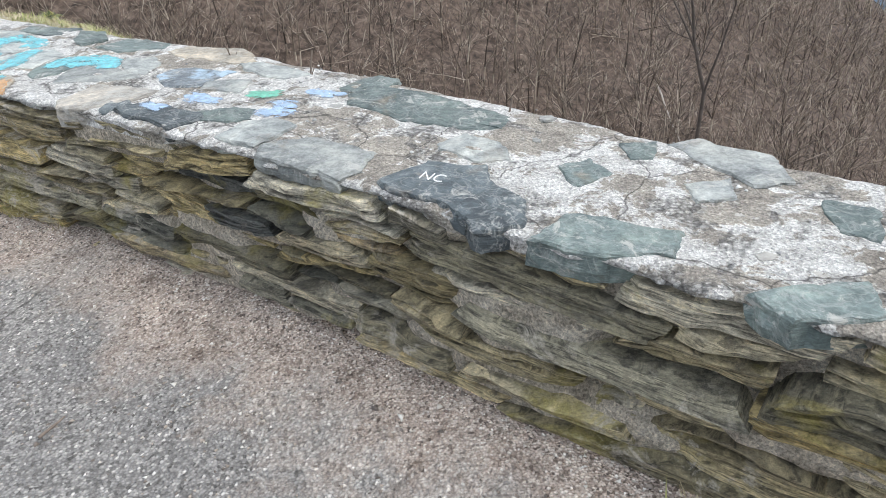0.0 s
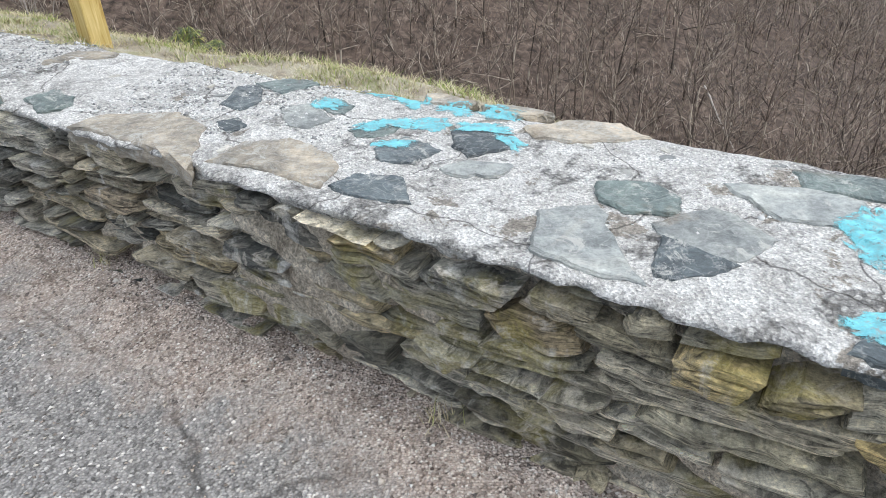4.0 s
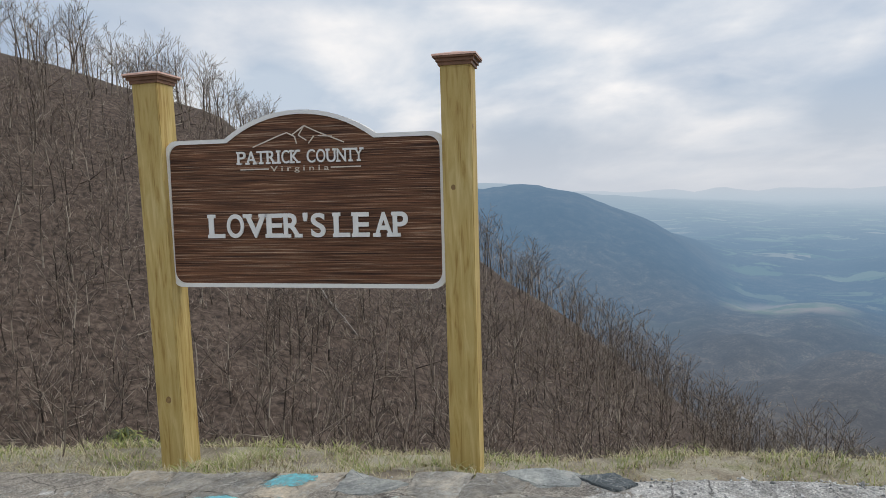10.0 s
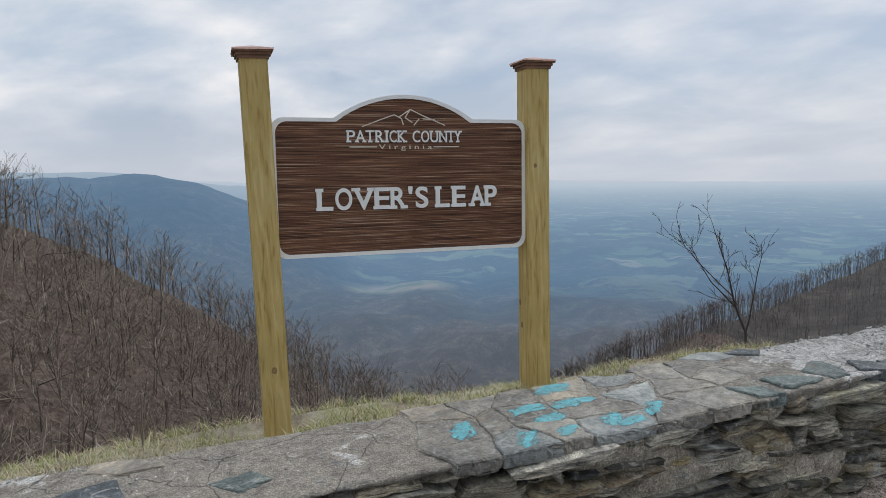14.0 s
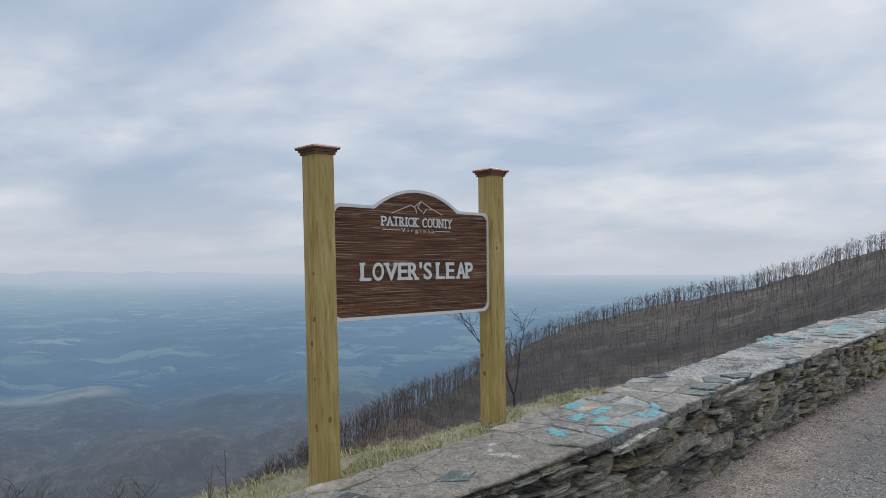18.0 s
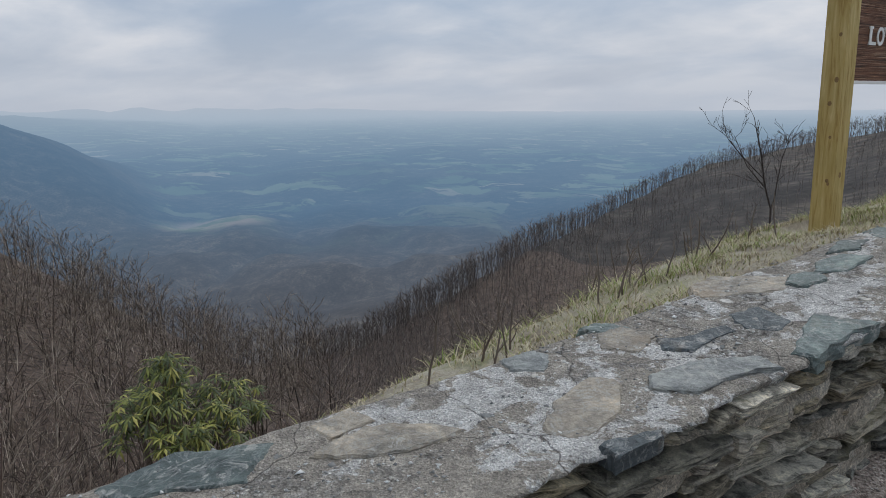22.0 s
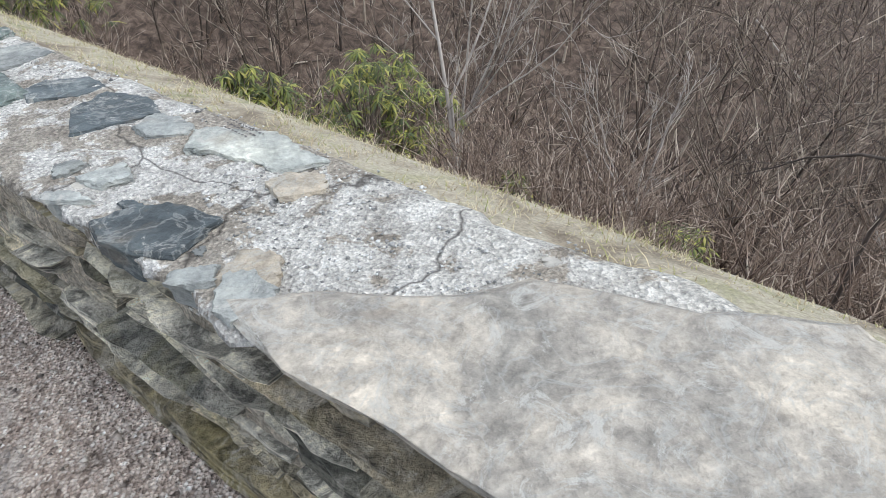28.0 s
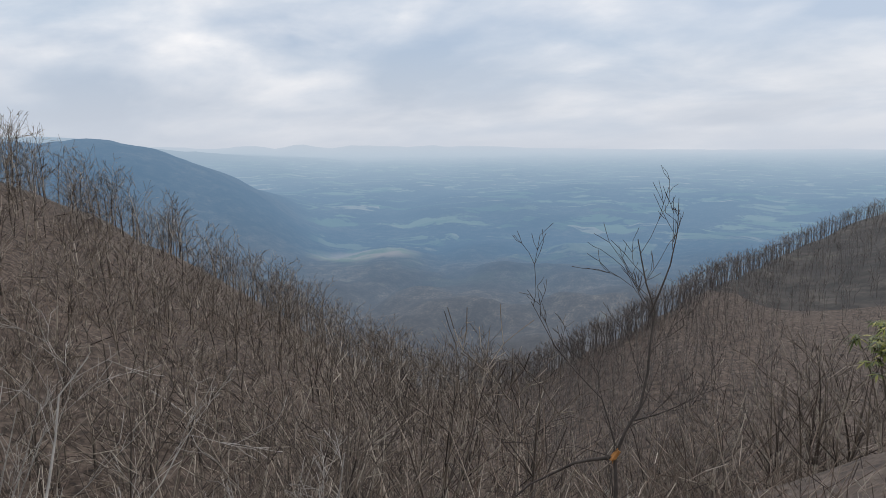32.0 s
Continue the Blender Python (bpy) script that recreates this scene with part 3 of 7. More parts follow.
def plan(s):
    """Face point, unit tangent, unit normal (away from the walkway), thickness, top, walkway level, grass width at s along the wall."""
    f = min(max(s, 0.0), LENGTH) / 0.02
    i = int(f)
    u = f - i
    a, b = TABLE[i], TABLE[i + 1]
    x, y, tx, ty, w, top, g, gw = [p + (q - p) * u for p, q in zip(a, b)]
    return x, y, Vector((tx, ty)), Vector((ty, -tx)), w, top, g, gw


def at(s, d, z):
    x, y, t, n, *_ = plan(s)
    return (x + n.x * d, y + n.y * d, z)


def wall_s(x, y):
    """The place along the wall nearest to x, y, and the distance behind its face."""
    i = int(np.argmin((LINE[:, 0] - x) ** 2 + (LINE[:, 1] - y) ** 2))
    s = float(RUN[i])
    for _ in range(3):
        px, py, t, n, *_ = plan(s)
        s += (x - px) * t.x + (y - py) * t.y
    px, py, t, n, *_ = plan(s)
    return s, (x - px) * n.x + (y - py) * n.y


def fbm(x, y, z=0.0, octaves=3):
    v, a = 0.0, 1.0
    for _ in range(octaves):
        v += a * noise.noise((x, y, z))
        x, y, z, a = x * 2.03, y * 2.03, z * 2.03, a * 0.5
    return v


# ---- hills: skyline of the near spur and the right ridge by bearing (clockwise from +y) ----
CX, CY = -4.0, 4.5
BEAR = [-180, -120, -60, -30, -10, -3.7, 6.6, 11.5, 19, 25, 30, 37, 43, 46, 50, 60, 66, 71, 77, 84, 89, 98, 106, 114, 125, 140, 180]
RISE = [1, 2, 9, 12, 10.8, 9.4, 6.3, 2.6, -1.8, -5.2, -8.2, -11.8, -16.0, -18.2, -20.5, -20.0, -17.2, -14.4, -11.2, -7.6, -5.1, -3.0, -0.9, 1.7, 4.5, 3, 1]
REACH = [60, 80, 120, 150, 165, 165, 165, 165, 165, 165, 162, 158, 152, 150, 140, 120, 105, 110, 160, 300, 400, 400, 370, 330, 250, 120, 60]


def true_range(r):
    """The distance that a point of the sheet stands for: beyond 1.8 km the plain is drawn together towards the horizon."""
    if r < 1800:
        return r
    u = r - 1800
    return 1800 + u * (1 + (u / 3100) ** 2 * 8)


MOUNTAIN = [0.0]      # how far the last point asked for stands above the plain


def relief(x, y):
    """Height of the hills and the valley at x, y."""
    dx, dy = x - CX, y - CY
    r = math.hypot(dx, dy)
    a = math.degrees(math.atan2(dx, dy))
    rise, reach = float(np.interp(a, BEAR, RISE)), float(np.interp(a, BEAR, REACH))
    front = max(0.0, min(1.0, (min(a + 60, 132 - a)) / 25))       # 1 over the ravine, 0 on the walkway's side
    ridge = 1.5 + reach * math.tan(radians(rise))
    knee = 42.0
    low = -0.66 * knee * front
    if r < knee:
        z = low * (r / knee)
    elif r < reach:
        u = (r - knee) / (reach - knee)
        u2 = u * u * (3 - 2 * u) * 0.5 + u * 0.5
        z = low + (ridge - low) * u2
    else:
        u = min(1.0, (r - reach) / 1250)
        gap = max(0.0, min(1.0, (a + 5) / 12)) * max(0.0, min(1.0, (150 - a) / 30))
        fall = -455 * gap + (1 - gap) * (ridge - 25)
        z = ridge + (fall - ridge) * (1 - (1 - u) ** 2.0)
    big = max(0.0, min(1.0, (r - 30) / 200))
    calm = 0.35 + 0.65 * max(0.0, min(1.0, (66 - a) / 12)) if r < reach + 60 else 1.0
    z += big * calm * (4.0 * fbm(x / 60, y / 60, 3.1) + 2.0 * fbm(x / 17, y / 17, 7.7))
    if r > 900:
        w = min(1.0, (r - 900) / 900)
        gap = max(0.0, min(1.0, (a + 5) / 12)) * max(0.0, min(1.0, (150 - a) / 30))
        if r > 1800:
            z += (455 - 455 * r / true_range(r)) * gap
        near = 1800 / true_range(max(r, 1800))
        start = z
        z += w * near * (95 * (abs(fbm(x / 560, y / 560, 1.3)) + 0.1) + 16 * fbm(x / 140, y / 140, 4.4))
        # blue mountain beyond the spur, its long foot, and the low far ranges
        m1 = float(np.interp(a, [0, 18, 27, 30, 34, 42, 50, 180], [175, 170, 165, 150, 100, 45, 0, 0]))
        z += max(0.0, 1 - abs(r - 4150) / 700) * m1
        foot = float(np.interp(a, [0, 24, 31, 34, 36, 39, 42.5, 45, 47, 49, 180], [372, 372, 363, 342, 312, 250, 150, 60, 15, 0, 0]))
        z += foot * math.exp(-((r - 2700) / 380) ** 2)
        rim = float(np.interp(a, [0, 33, 45, 52, 58, 66, 78, 180], [48, 42, 46, 56, 38, 14, 0, 0]))
        z += max(0.0, min(1.0, (r - 4500) / 250)) * rim * (1 + 0.5 * fbm(a / 4, 0.3, 2.2, 4))
        MOUNTAIN[0] = z - start
    return z


MOUNDS = [(-1.755, 4.245, 0.085, 0.45), (-3.035, 5.145, -0.09, 0.5)]     # raised and sunken turf round the sign's posts


def ground(x, y):
    """Height of the open ground behind the wall: grass, its crest, then the steep wooded slope."""
    s, d = wall_s(x, y)
    _, _, _, _, w, top, g, grass = plan(s)
    e = d - w
    high = max(0.0, min(1.0, (s - 19.5) / 1.5, (26.0 - s) / 1.0))
    bank = top - 0.13 + 0.05 * high - (0.40 - 0.16 * high) * min(max(e, 0), 1.1)
    over = e - grass
    if over > 0:
        drop = 0.78 * (math.sqrt(over * over + 0.02) - 0.1414)
        z = bank - drop
        far = max(0.0, min(1.0, (d - 10) / 25))
        far = far * far * (3 - 2 * far)
        z = z * (1 - far) + relief(x, y) * far
        return z + 0.12 * min(over, 1.5) * fbm(x / 1.1, y / 1.1)
    for mx, my, lift, wide in MOUNDS:
        bank += lift * math.exp(-((x - mx) ** 2 + (y - my) ** 2) / wide ** 2)
    return bank + 0.03 * fbm(x * 2.0, y * 2.0) + 0.012 * fbm(x * 7.0, y * 7.0, 3)


def build_ground():
    # behind the wall
    ss = np.linspace(0, LENGTH, 150)
    es = np.concatenate([np.linspace(-0.25, 2.0, 20), np.linspace(2.3, 10, 18), np.linspace(11, 46, 26)])
    verts, faces = [], []
    for s in ss:
        w = plan(s)[4]
        for e in es:
            x, y, _ = at(s, w + e, 0)
            verts.append((x, y, ground(x, y)))
    n = len(es)
    for i in range(len(ss) - 1):
        for j in range(n - 1):
            a = i * n + j
            faces.append((a, a + n, a + n + 1, a + 1))
    me = mesh_of("ground", verts, faces, TURF, True)
    me.materials.append(LITTER)
    idx = []
    for i in range(len(ss) - 1):
        g = plan(ss[i])[7]
        for j in range(n - 1):
            idx.append(0 if es[j] < g + 0.25 else 1)
    me.polygons.foreach_set("material_index", idx)
    tagged(new("ground_slope", me), "dry grassy bank falling to a steep slope of leaf litter", "ground", kind="structure")
    # hills and valley, one sheet to the horizon
    rs = np.concatenate([np.geomspace(24, 400, 70), np.geomspace(412, 4900, 90)])
    angs = np.concatenate([np.arange(-180, -40, 4.0), np.arange(-40, 130, 0.75), np.arange(130, 180, 4.0)])
    verts, faces, lifts = [], [], []
    m = len(angs)
    for r in rs:
        for a in angs:
            x, y = CX + r * math.sin(radians(a)), CY + r * math.cos(radians(a))
            MOUNTAIN[0] = 0.0
            z = relief(x, y)
            lifts.append(MOUNTAIN[0])
            if r < 60:
                z -= 0.8 * min(1.0, (60 - r) / 12)
            verts.append((x, y, z))
    for i in range(len(rs) - 1):
        for j in range(m):
            k = (j + 1) % m
            faces.append((i * m + j, i * m + k, (i + 1) * m + k, (i + 1) * m + j))
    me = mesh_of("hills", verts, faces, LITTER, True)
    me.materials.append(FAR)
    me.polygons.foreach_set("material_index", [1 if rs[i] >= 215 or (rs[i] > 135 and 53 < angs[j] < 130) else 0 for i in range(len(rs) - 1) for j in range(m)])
    k = np.empty(len(me.loops), np.int32)
    me.loops.foreach_get("vertex_index", k)
    flat = np.array([(true_range(r) * math.sin(radians(a)) / 1000, true_range(r) * math.cos(radians(a)) / 1000) for r in rs for a in angs], np.float32)
    me.uv_layers.new(name="UVMap").data.foreach_set("uv", flat[k].ravel())
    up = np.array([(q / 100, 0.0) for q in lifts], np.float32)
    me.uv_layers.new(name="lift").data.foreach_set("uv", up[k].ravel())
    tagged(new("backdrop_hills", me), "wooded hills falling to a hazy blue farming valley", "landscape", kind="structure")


build_ground()


def walkway():
    ss = np.arange(0, LENGTH, 0.09)
    ds = [0.08, 0.02, -0.03, -0.08, -0.14, -0.21, -0.29, -0.38, -0.5, -0.65, -0.85, -1.1, -1.5, -2.0, -3.5, -6, -10, -18, -32]
    verts, faces, uvs = [], [], []
    for s in ss:
        g = plan(s)[6]
        for d in ds:
            z = g + 0.045 * max(0.0, 1 + d / 0.45) + 0.012 * fbm(s * 1.7, d * 2.5) - 0.015 * min(0.0, d + 1.0) * 0.3
            if d > -0.6:
                z += 0.012 * fbm(s * 6, d * 6, 2)
            verts.append(at(s, d, z))
            uvs.append((s, -d))
    n = len(ds)
    for i in range(len(ss) - 1):
        for j in range(n - 1):
            a = i * n + j
            faces.append((a, a + 1, a + n + 1, a + n))
    me = mesh_of("pavement", verts, faces, WALKWAY, True)
    uv = me.uv_layers.new(name="UVMap")
    for loop in me.loops:
        uv.data[loop.index].uv = uvs[loop.vertex_index]
    tagged(new("pavement", me), "worn grey asphalt path breaking into pinkish grit by the wall", "path", kind="structure")


walkway()


# ---- the stone wall ----
def rough_top(s, d):
    """The unevenness of the mortar on top of the wall."""
    hole = math.exp(-((s - 18.5 - 0.3 * (d - 0.26)) / 0.10) ** 4 - ((d - 0.27) / 0.06) ** 4)
    crust = max(0.0, min(1.0, (s - 17.2) / 0.5, (19.2 - s) / 0.2))
    return -0.16 * hole + 0.016 * crust * fbm(s * 5.5, d * 6.5, 6) + 0.007 * fbm(s * 2.2, d * 2.2, 4) + 0.004 * fbm(s * 11, d * 11, 1) + 0.004 * fbm(s * 34, d * 34, 3, 2)


def wall_core():
    ss = np.arange(0, LENGTH, 0.026)
    verts, faces, mats = [], [], []
    for s in ss:
        _, _, _, _, w, top, g, _ = plan(s)
        prof = [(0.016, g - 0.3), (0.016, g - 0.12)] + [(0.016, g - 0.06 + k * (top - 0.05 - g + 0.06) / 22) for k in range(23)]
        prof += [(0.012, top - 0.03), (0.0, top - 0.010)] + [(-0.01 + k * (w - 0.02) / 23, top) for k in range(1, 23)] + [(w - 0.02, top - 0.01)]
        prof += [(w, top - 0.08), (w + 0.02, top - 0.3), (w + 0.03, top - 1.2)]
        for d, z in prof:
            flush = max(0.0, min(1.0, 0.5 + 2.2 * fbm(s * 2.6, z * 6, 1.5, 2)))
            dd = 0.046 - 0.066 * flush * flush * (3 - 2 * flush) + 0.010 * fbm(s * 16, z * 24, 2.0, 2)
            if z > top - 0.055:
                dd *= max(0.3, (top - 0.02 - z) / 0.035)
            zz = 0.0
            if z > top - 0.02:
                zz = rough_top(s, d)
                dd = 0.02 * fbm(s * 5, d * 3, 8) + (0.022 * fbm(s * 15, 2.7, 1) - 0.012 if d < 0.03 else 0.0)
            verts.append(at(s, d + dd, z + zz))
    n = len(prof)
    for i in range(len(ss) - 1):
        for j in range(n - 1):
            a = i * n + j
            faces.append((a, a + n, a + n + 1, a + 1))
            mats.append(1 if j < 24 else 0)
    me = mesh_of("wall_overlook", verts, faces, MORTAR, True)
    me.materials.append(POINTING)
    me.polygons.foreach_set("material_index", mats)
    return tagged(new("wall_overlook", me), "low rubble wall of schist bedded in pale lime mortar", "stone wall", kind="structure")


WALL = wall_core()
rng = random.Random(7)


def face_stone(s0, s1, z0, z1, proud):
    """One broken block of the face: straight chipped edges, slanting ends, a front of a few flat facets stepped along the bedding."""
    ln, hi = s1 - s0, z1 - z0
    nu = max(5, min(16, int(ln / 0.03)))
    layers = max(2, min(6, int(hi / rng.uniform(0.010, 0.022))))
    tilt = rng.gauss(0, 0.07) * min(ln, 0.35)
    cut = [rng.uniform(-1.4, 1.4) * hi * 0.7 for _ in range(2)]          # slant of the two ends
    bends = [[rng.uniform(-0.2, 0.2) * hi for _ in range(4)] for _ in range(2)]       # broken lines of the lower and upper edge
    bends[0][0] += abs(rng.gauss(0, 0.22)) * hi
    bends[1][3] -= abs(rng.gauss(0, 0.22)) * hi
    fold = sorted(rng.uniform(0.1, 0.9) for _ in range(2))
    face = [rng.uniform(-0.014, 0.014) for _ in range(4)]
    nod = rng.uniform(-0.03, 0.014)
    cuts = sorted([0.0] + [(k + rng.uniform(-0.4, 0.4)) / layers for k in range(1, layers)] + [1.0])
    rows = []
    for j in range(layers):
        back = [rng.gauss(0, 0.003)]
        for i in range(nu):
            back.append(back[-1] if rng.random() < 0.72 else rng.gauss(0, 0.005) + (0.014 if rng.random() < 0.12 else 0))
        crack = rng.choice((0.0, 0.004, 0.010, 0.022))
        a, b = cuts[j], cuts[j + 1]
        rows += [(a, back, crack), (a + (b - a) * 0.16, back, 0.0), (b - (b - a) * 0.05, back, 0.0)]
    rows.append((1.0, rows[-1][1], 0.004))
    m = len(rows)
    verts = []
    for i in range(nu + 1):
        u = i / nu
        q = min(2, int(u * 3))
        low, high = (e[q] + (e[q + 1] - e[q]) * (u * 3 - q) for e in bends)
        deep = np.interp(u, [0, *fold, 1], face)
        for v, back, crack in rows:
            s = s0 + ln * u + (v - 0.5) * (cut[0] * (1 - u) + cut[1] * u) + rng.uniform(-0.004, 0.004)
            z = z0 + low + (hi + high - low) * v + tilt * (u - 0.5)
            rim = 0.007 if i in (0, nu) else 0.0
            verts.append((s, -proud + deep + back[i] + crack + rim + nod * (v - 0.5) + rng.uniform(-0.0016, 0.0016), z + rng.uniform(-0.0012, 0.0012)))
    faces = [(i * m + j, i * m + j + 1, (i + 1) * m + j + 1, (i + 1) * m + j) for i in range(nu) for j in range(m - 1)]
    rimidx = [i * m for i in range(nu + 1)] + [nu * m + j for j in range(1, m)] + [i * m + m - 1 for i in range(nu - 1, -1, -1)] + [j for j in range(m - 2, 0, -1)]
    base = len(verts)
    cs, cz = (s0 + s1) / 2, (z0 + z1) / 2
    for k in rimidx:
        s, d, z = verts[k]
        verts.append((cs + (s - cs) * 0.98, 0.09, cz + (z - cz) * 0.94))
    q = len(rimidx)
    faces += [(rimidx[k], rimidx[(k + 1) % q], base + (k + 1) % q, base + k) for k in range(q)]
    x, y, t, n, *_ = plan(cs)
    return [(x + t.x * (s - cs) + n.x * d, y + t.y * (s - cs) + n.y * d, z) for s, d, z in verts], faces


def face_courses():
    """Rough courses whose joints wander up and down; thin flat pieces split some of them."""
    stones = []
    for k, courses, start, stop, stretch in [(k, n, a, b, q) for n, a, b, q in ((9, 0.0, 15.6, 1.5), (10, 15.6, 24.8, 0.9), (13, 24.8, LENGTH, 1.5)) for k in range(n)]:
        s = start + rng.uniform(0, 0.2)
        while s < stop:
            ln = rng.choice([rng.uniform(0.09, 0.18), rng.uniform(0.16, 0.34), rng.uniform(0.16, 0.34), rng.uniform(0.3, 0.56)])
            ln *= stretch
            _, _, _, _, w, top, g, _ = plan(s + ln / 2)
            h = top - 0.03 - g + 0.03
            wob = 0.75 * fbm(s * 0.9, k * 3.7, 0, 2)
            wob2 = 0.75 * fbm(s * 0.9, (k + 1) * 3.7, 0, 2)
            z0 = g - 0.03 + h * (k + wob * (0 < k)) / courses
            z1 = g - 0.03 + h * (k + 1 + wob2 * (k < courses - 1)) / courses
            gap = rng.uniform(0.006, 0.05)
            bed = rng.uniform(0.004, 0.022)
            if z1 - z0 > 0.022 and rng.random() > 0.012:
                if rng.random() < (0.4 if s > 25 else 0.22) and z1 - z0 > 0.055:
                    zm = z0 + (z1 - z0) * rng.uniform(0.35, 0.65)
                    stones.append((s, s + ln - gap, z0 + bed / 2, zm - 0.004, rng.uniform(-0.016, 0.034)))
                    stones.append((s + rng.uniform(-.07, .07), s + ln - gap, zm + 0.004, z1 - bed / 2, rng.uniform(-0.016, 0.034)))
                else:
                    stones.append((s, s + ln - gap, z0 + bed / 2, z1 - bed / 2, rng.uniform(-0.016, 0.042)))
            s += ln
    return stones


def fill_face():
    stones = face_courses()
    near = sorted((q for q in stones if 13.6 < (q[0] + q[1]) / 2 < 27), key=lambda q: abs((q[0] + q[1]) / 2 - 16.5))
    chosen = set(id(q) for q in near[:298])
    verts, faces = [], []
    for q in stones:
        vs, fs = face_stone(*q)
        if id(q) in chosen:
            child("stone", mesh_of("stone", vs, fs, FACE), WALL)
        else:
            k = len(verts)
            verts += vs
            faces += [tuple(i + k for i in f) for f in fs]
    rest = child("stonework", mesh_of("stonework", verts, faces, FACE_REST), WALL)
    rest["kind"] = "stuff"


def slab_mesh(s, d, ln, wd, turn, lift, thick, seed, corners=None):
    """A flat cleft slab with a broken outline, bedded in the top of the wall at s, d."""
    r = random.Random(seed)
    n0 = r.randint(4, 6)
    off = r.uniform(0, 6.28)
    rough = []
    for k in range(n0):
        a = off + 6.283 * (k + r.uniform(-0.3, 0.3)) / n0
        c, si = math.cos(a), math.sin(a)
        rad = (abs(c) ** 3.0 + abs(si) ** 3.0) ** (-1 / 3.0) * r.uniform(0.88, 1.12)
        rough.append((c * rad * ln / 2, si * rad * wd / 2))
    if corners:
        rough = corners
    for spread in (0.04, 0.05, 0.06):
        out = []
        for k in range(len(rough)):
            (ax, ay), (bx, by) = rough[k], rough[(k + 1) % len(rough)]
            e = math.hypot(bx - ax, by - ay) * spread
            out += [(ax, ay), ((ax + bx) / 2 + r.gauss(0, e), (ay + by) / 2 + r.gauss(0, e))]
        rough = out
    ct, st = math.cos(turn), math.sin(turn)
    pts = [(u * ct - v * st, u * st + v * ct) for u, v in rough]
    tu, tv = r.uniform(-0.015, 0.015), r.uniform(-0.015, 0.015)
    ph = r.uniform(0, 90)
    verts, faces = [], []
    n = len(pts)
    tops = {}
    back = plan(s)[4] + 0.03

    def ring(f, z, jit, cleft):
        k0 = len(verts)
        for u, v in pts:
            uu, vv = u * f + r.uniform(-jit, jit) * f, v * f + r.uniform(-jit, jit) * f
            vv = min(max(d + vv, (-0.022 if s > 27 else -0.05) + 0.014 * fbm((s + uu) * 9, ph) + (0.012 if not cleft else 0)), back + 0.012 * fbm((s + uu) * 9, ph, 3)) - d
            key = round(s + uu, 2)
            if key not in tops:
                tops[key] = plan(key)[5]
            q = 0.004 * fbm((s + uu) * 6 + ph, (d + vv) * 6, 2, 1) if cleft else 0.0
            h = z + tu * uu + tv * vv + q
            if corners and cleft:
                h = max(h, rough_top(s + uu, d + vv) + (0.003 if f < 0.97 else -0.002))
            verts.append(at(s + uu, d + vv, tops[key] + h))
        return k0

    rows = [ring(0.98, lift - thick, 0.003, False), ring(1.02, lift - thick * 0.62, 0.006, False), ring(0.99, lift - thick * 0.3, 0.006, False), ring(1.0, lift - 0.006, 0.002, True),
            ring(0.94, lift, 0.004, True), ring(0.7, lift + 0.001, 0.006, True), ring(0.38, lift + 0.001, 0.006, True)]
    for p, q in zip(rows, rows[1:]):
        faces += [(p + k, p + (k + 1) % n, q + (k + 1) % n, q + k) for k in range(n)]
    cz = len(verts)
    verts.append(at(s, d, plan(s)[5] + lift))
    faces += [(rows[-1] + k, rows[-1] + (k + 1) % n, cz) for k in range(n)]
    return verts, faces


fill_face()


CAPS, KNOWN = [], []


def slab(s, d, ln, wd, turn, kind):
    """One cap slab: place along and across the wall, length, width, turn and tint."""
    k = len(CAPS)
    KNOWN.append((s, d, (ln + wd) / 2))
    edge = d < 0.16
    r = random.Random(900 + k)
    lift = r.uniform(0.002, 0.012) if edge else r.uniform(-0.001, 0.006)
    lift += max(rough_top(s + u * ln, d + v * wd) for u, v in ((0, 0), (.3, 0), (-.3, 0), (0, .3), (0, -.3), (.3, .3), (-.3, -.3), (.3, -.3), (-.3, .3))) + 0.001
    vs, fs = slab_mesh(s, max(d, wd * 0.4), ln * 1.08, max(wd, 0.08) * 1.08, turn, lift, r.uniform(0.035, 0.06) if edge else 0.03, 100 + k)
    CAPS.append(child("cap_stone", mesh_of("cap_stone", vs, fs, SLATES[kind]), WALL))


def cap(kind, s, d, *corners):
    """A cap slab of a shape of its own: corners in centimetres along and across the wall, from its middle."""
    k = len(CAPS)
    pts = [(corners[i] / 100, corners[i + 1] / 100) for i in range(0, len(corners), 2)]
    ln, wd = (max(p[a] for p in pts) - min(p[a] for p in pts) for a in (0, 1))
    KNOWN.append((s, d, (ln + wd) / 2))
    r = random.Random(300 + k)
    edge = d - wd / 2 < 0.05
    lift = sum(rough_top(s + u, d + v) for u, v in pts) / len(pts) + (r.uniform(0.006, 0.014) if edge else r.uniform(0.001, 0.006))
    vs, fs = slab_mesh(s, d, ln, wd, 0.0, lift, r.uniform(0.03, 0.045) if s > 27 else r.uniform(0.045, 0.07) if edge else 0.035, 100 + k, pts)
    CAPS.append(child("cap_stone", mesh_of("cap_stone", vs, fs, SLATES[kind]), WALL))


cap("t", 11.97, 0.41, 8, 7, -4, 7, -6, -8, 2, -7)
cap("t", 11.97, 0.05, 12, -4, -6, 11, -10, 1, 3, -9)
cap("p", 12.27, 0.40, 7, 0, -2, 9, -6, -1, 1, -8)
cap("t", 12.38, 0.07, 15, -9, 13, 5, -12, 11, -14, -0, -2, -7)
cap("t", 12.50, 0.54, 7, 2, -2, 8, -5, -3, 0, -7)
cap("t", 12.57, 0.35, 8, -0, 2, 8, -7, 2, -3, -9)
cap("d", 12.67, 0.07, 11, -3, 8, 12, -5, 7, -11, -4, -3, -13)
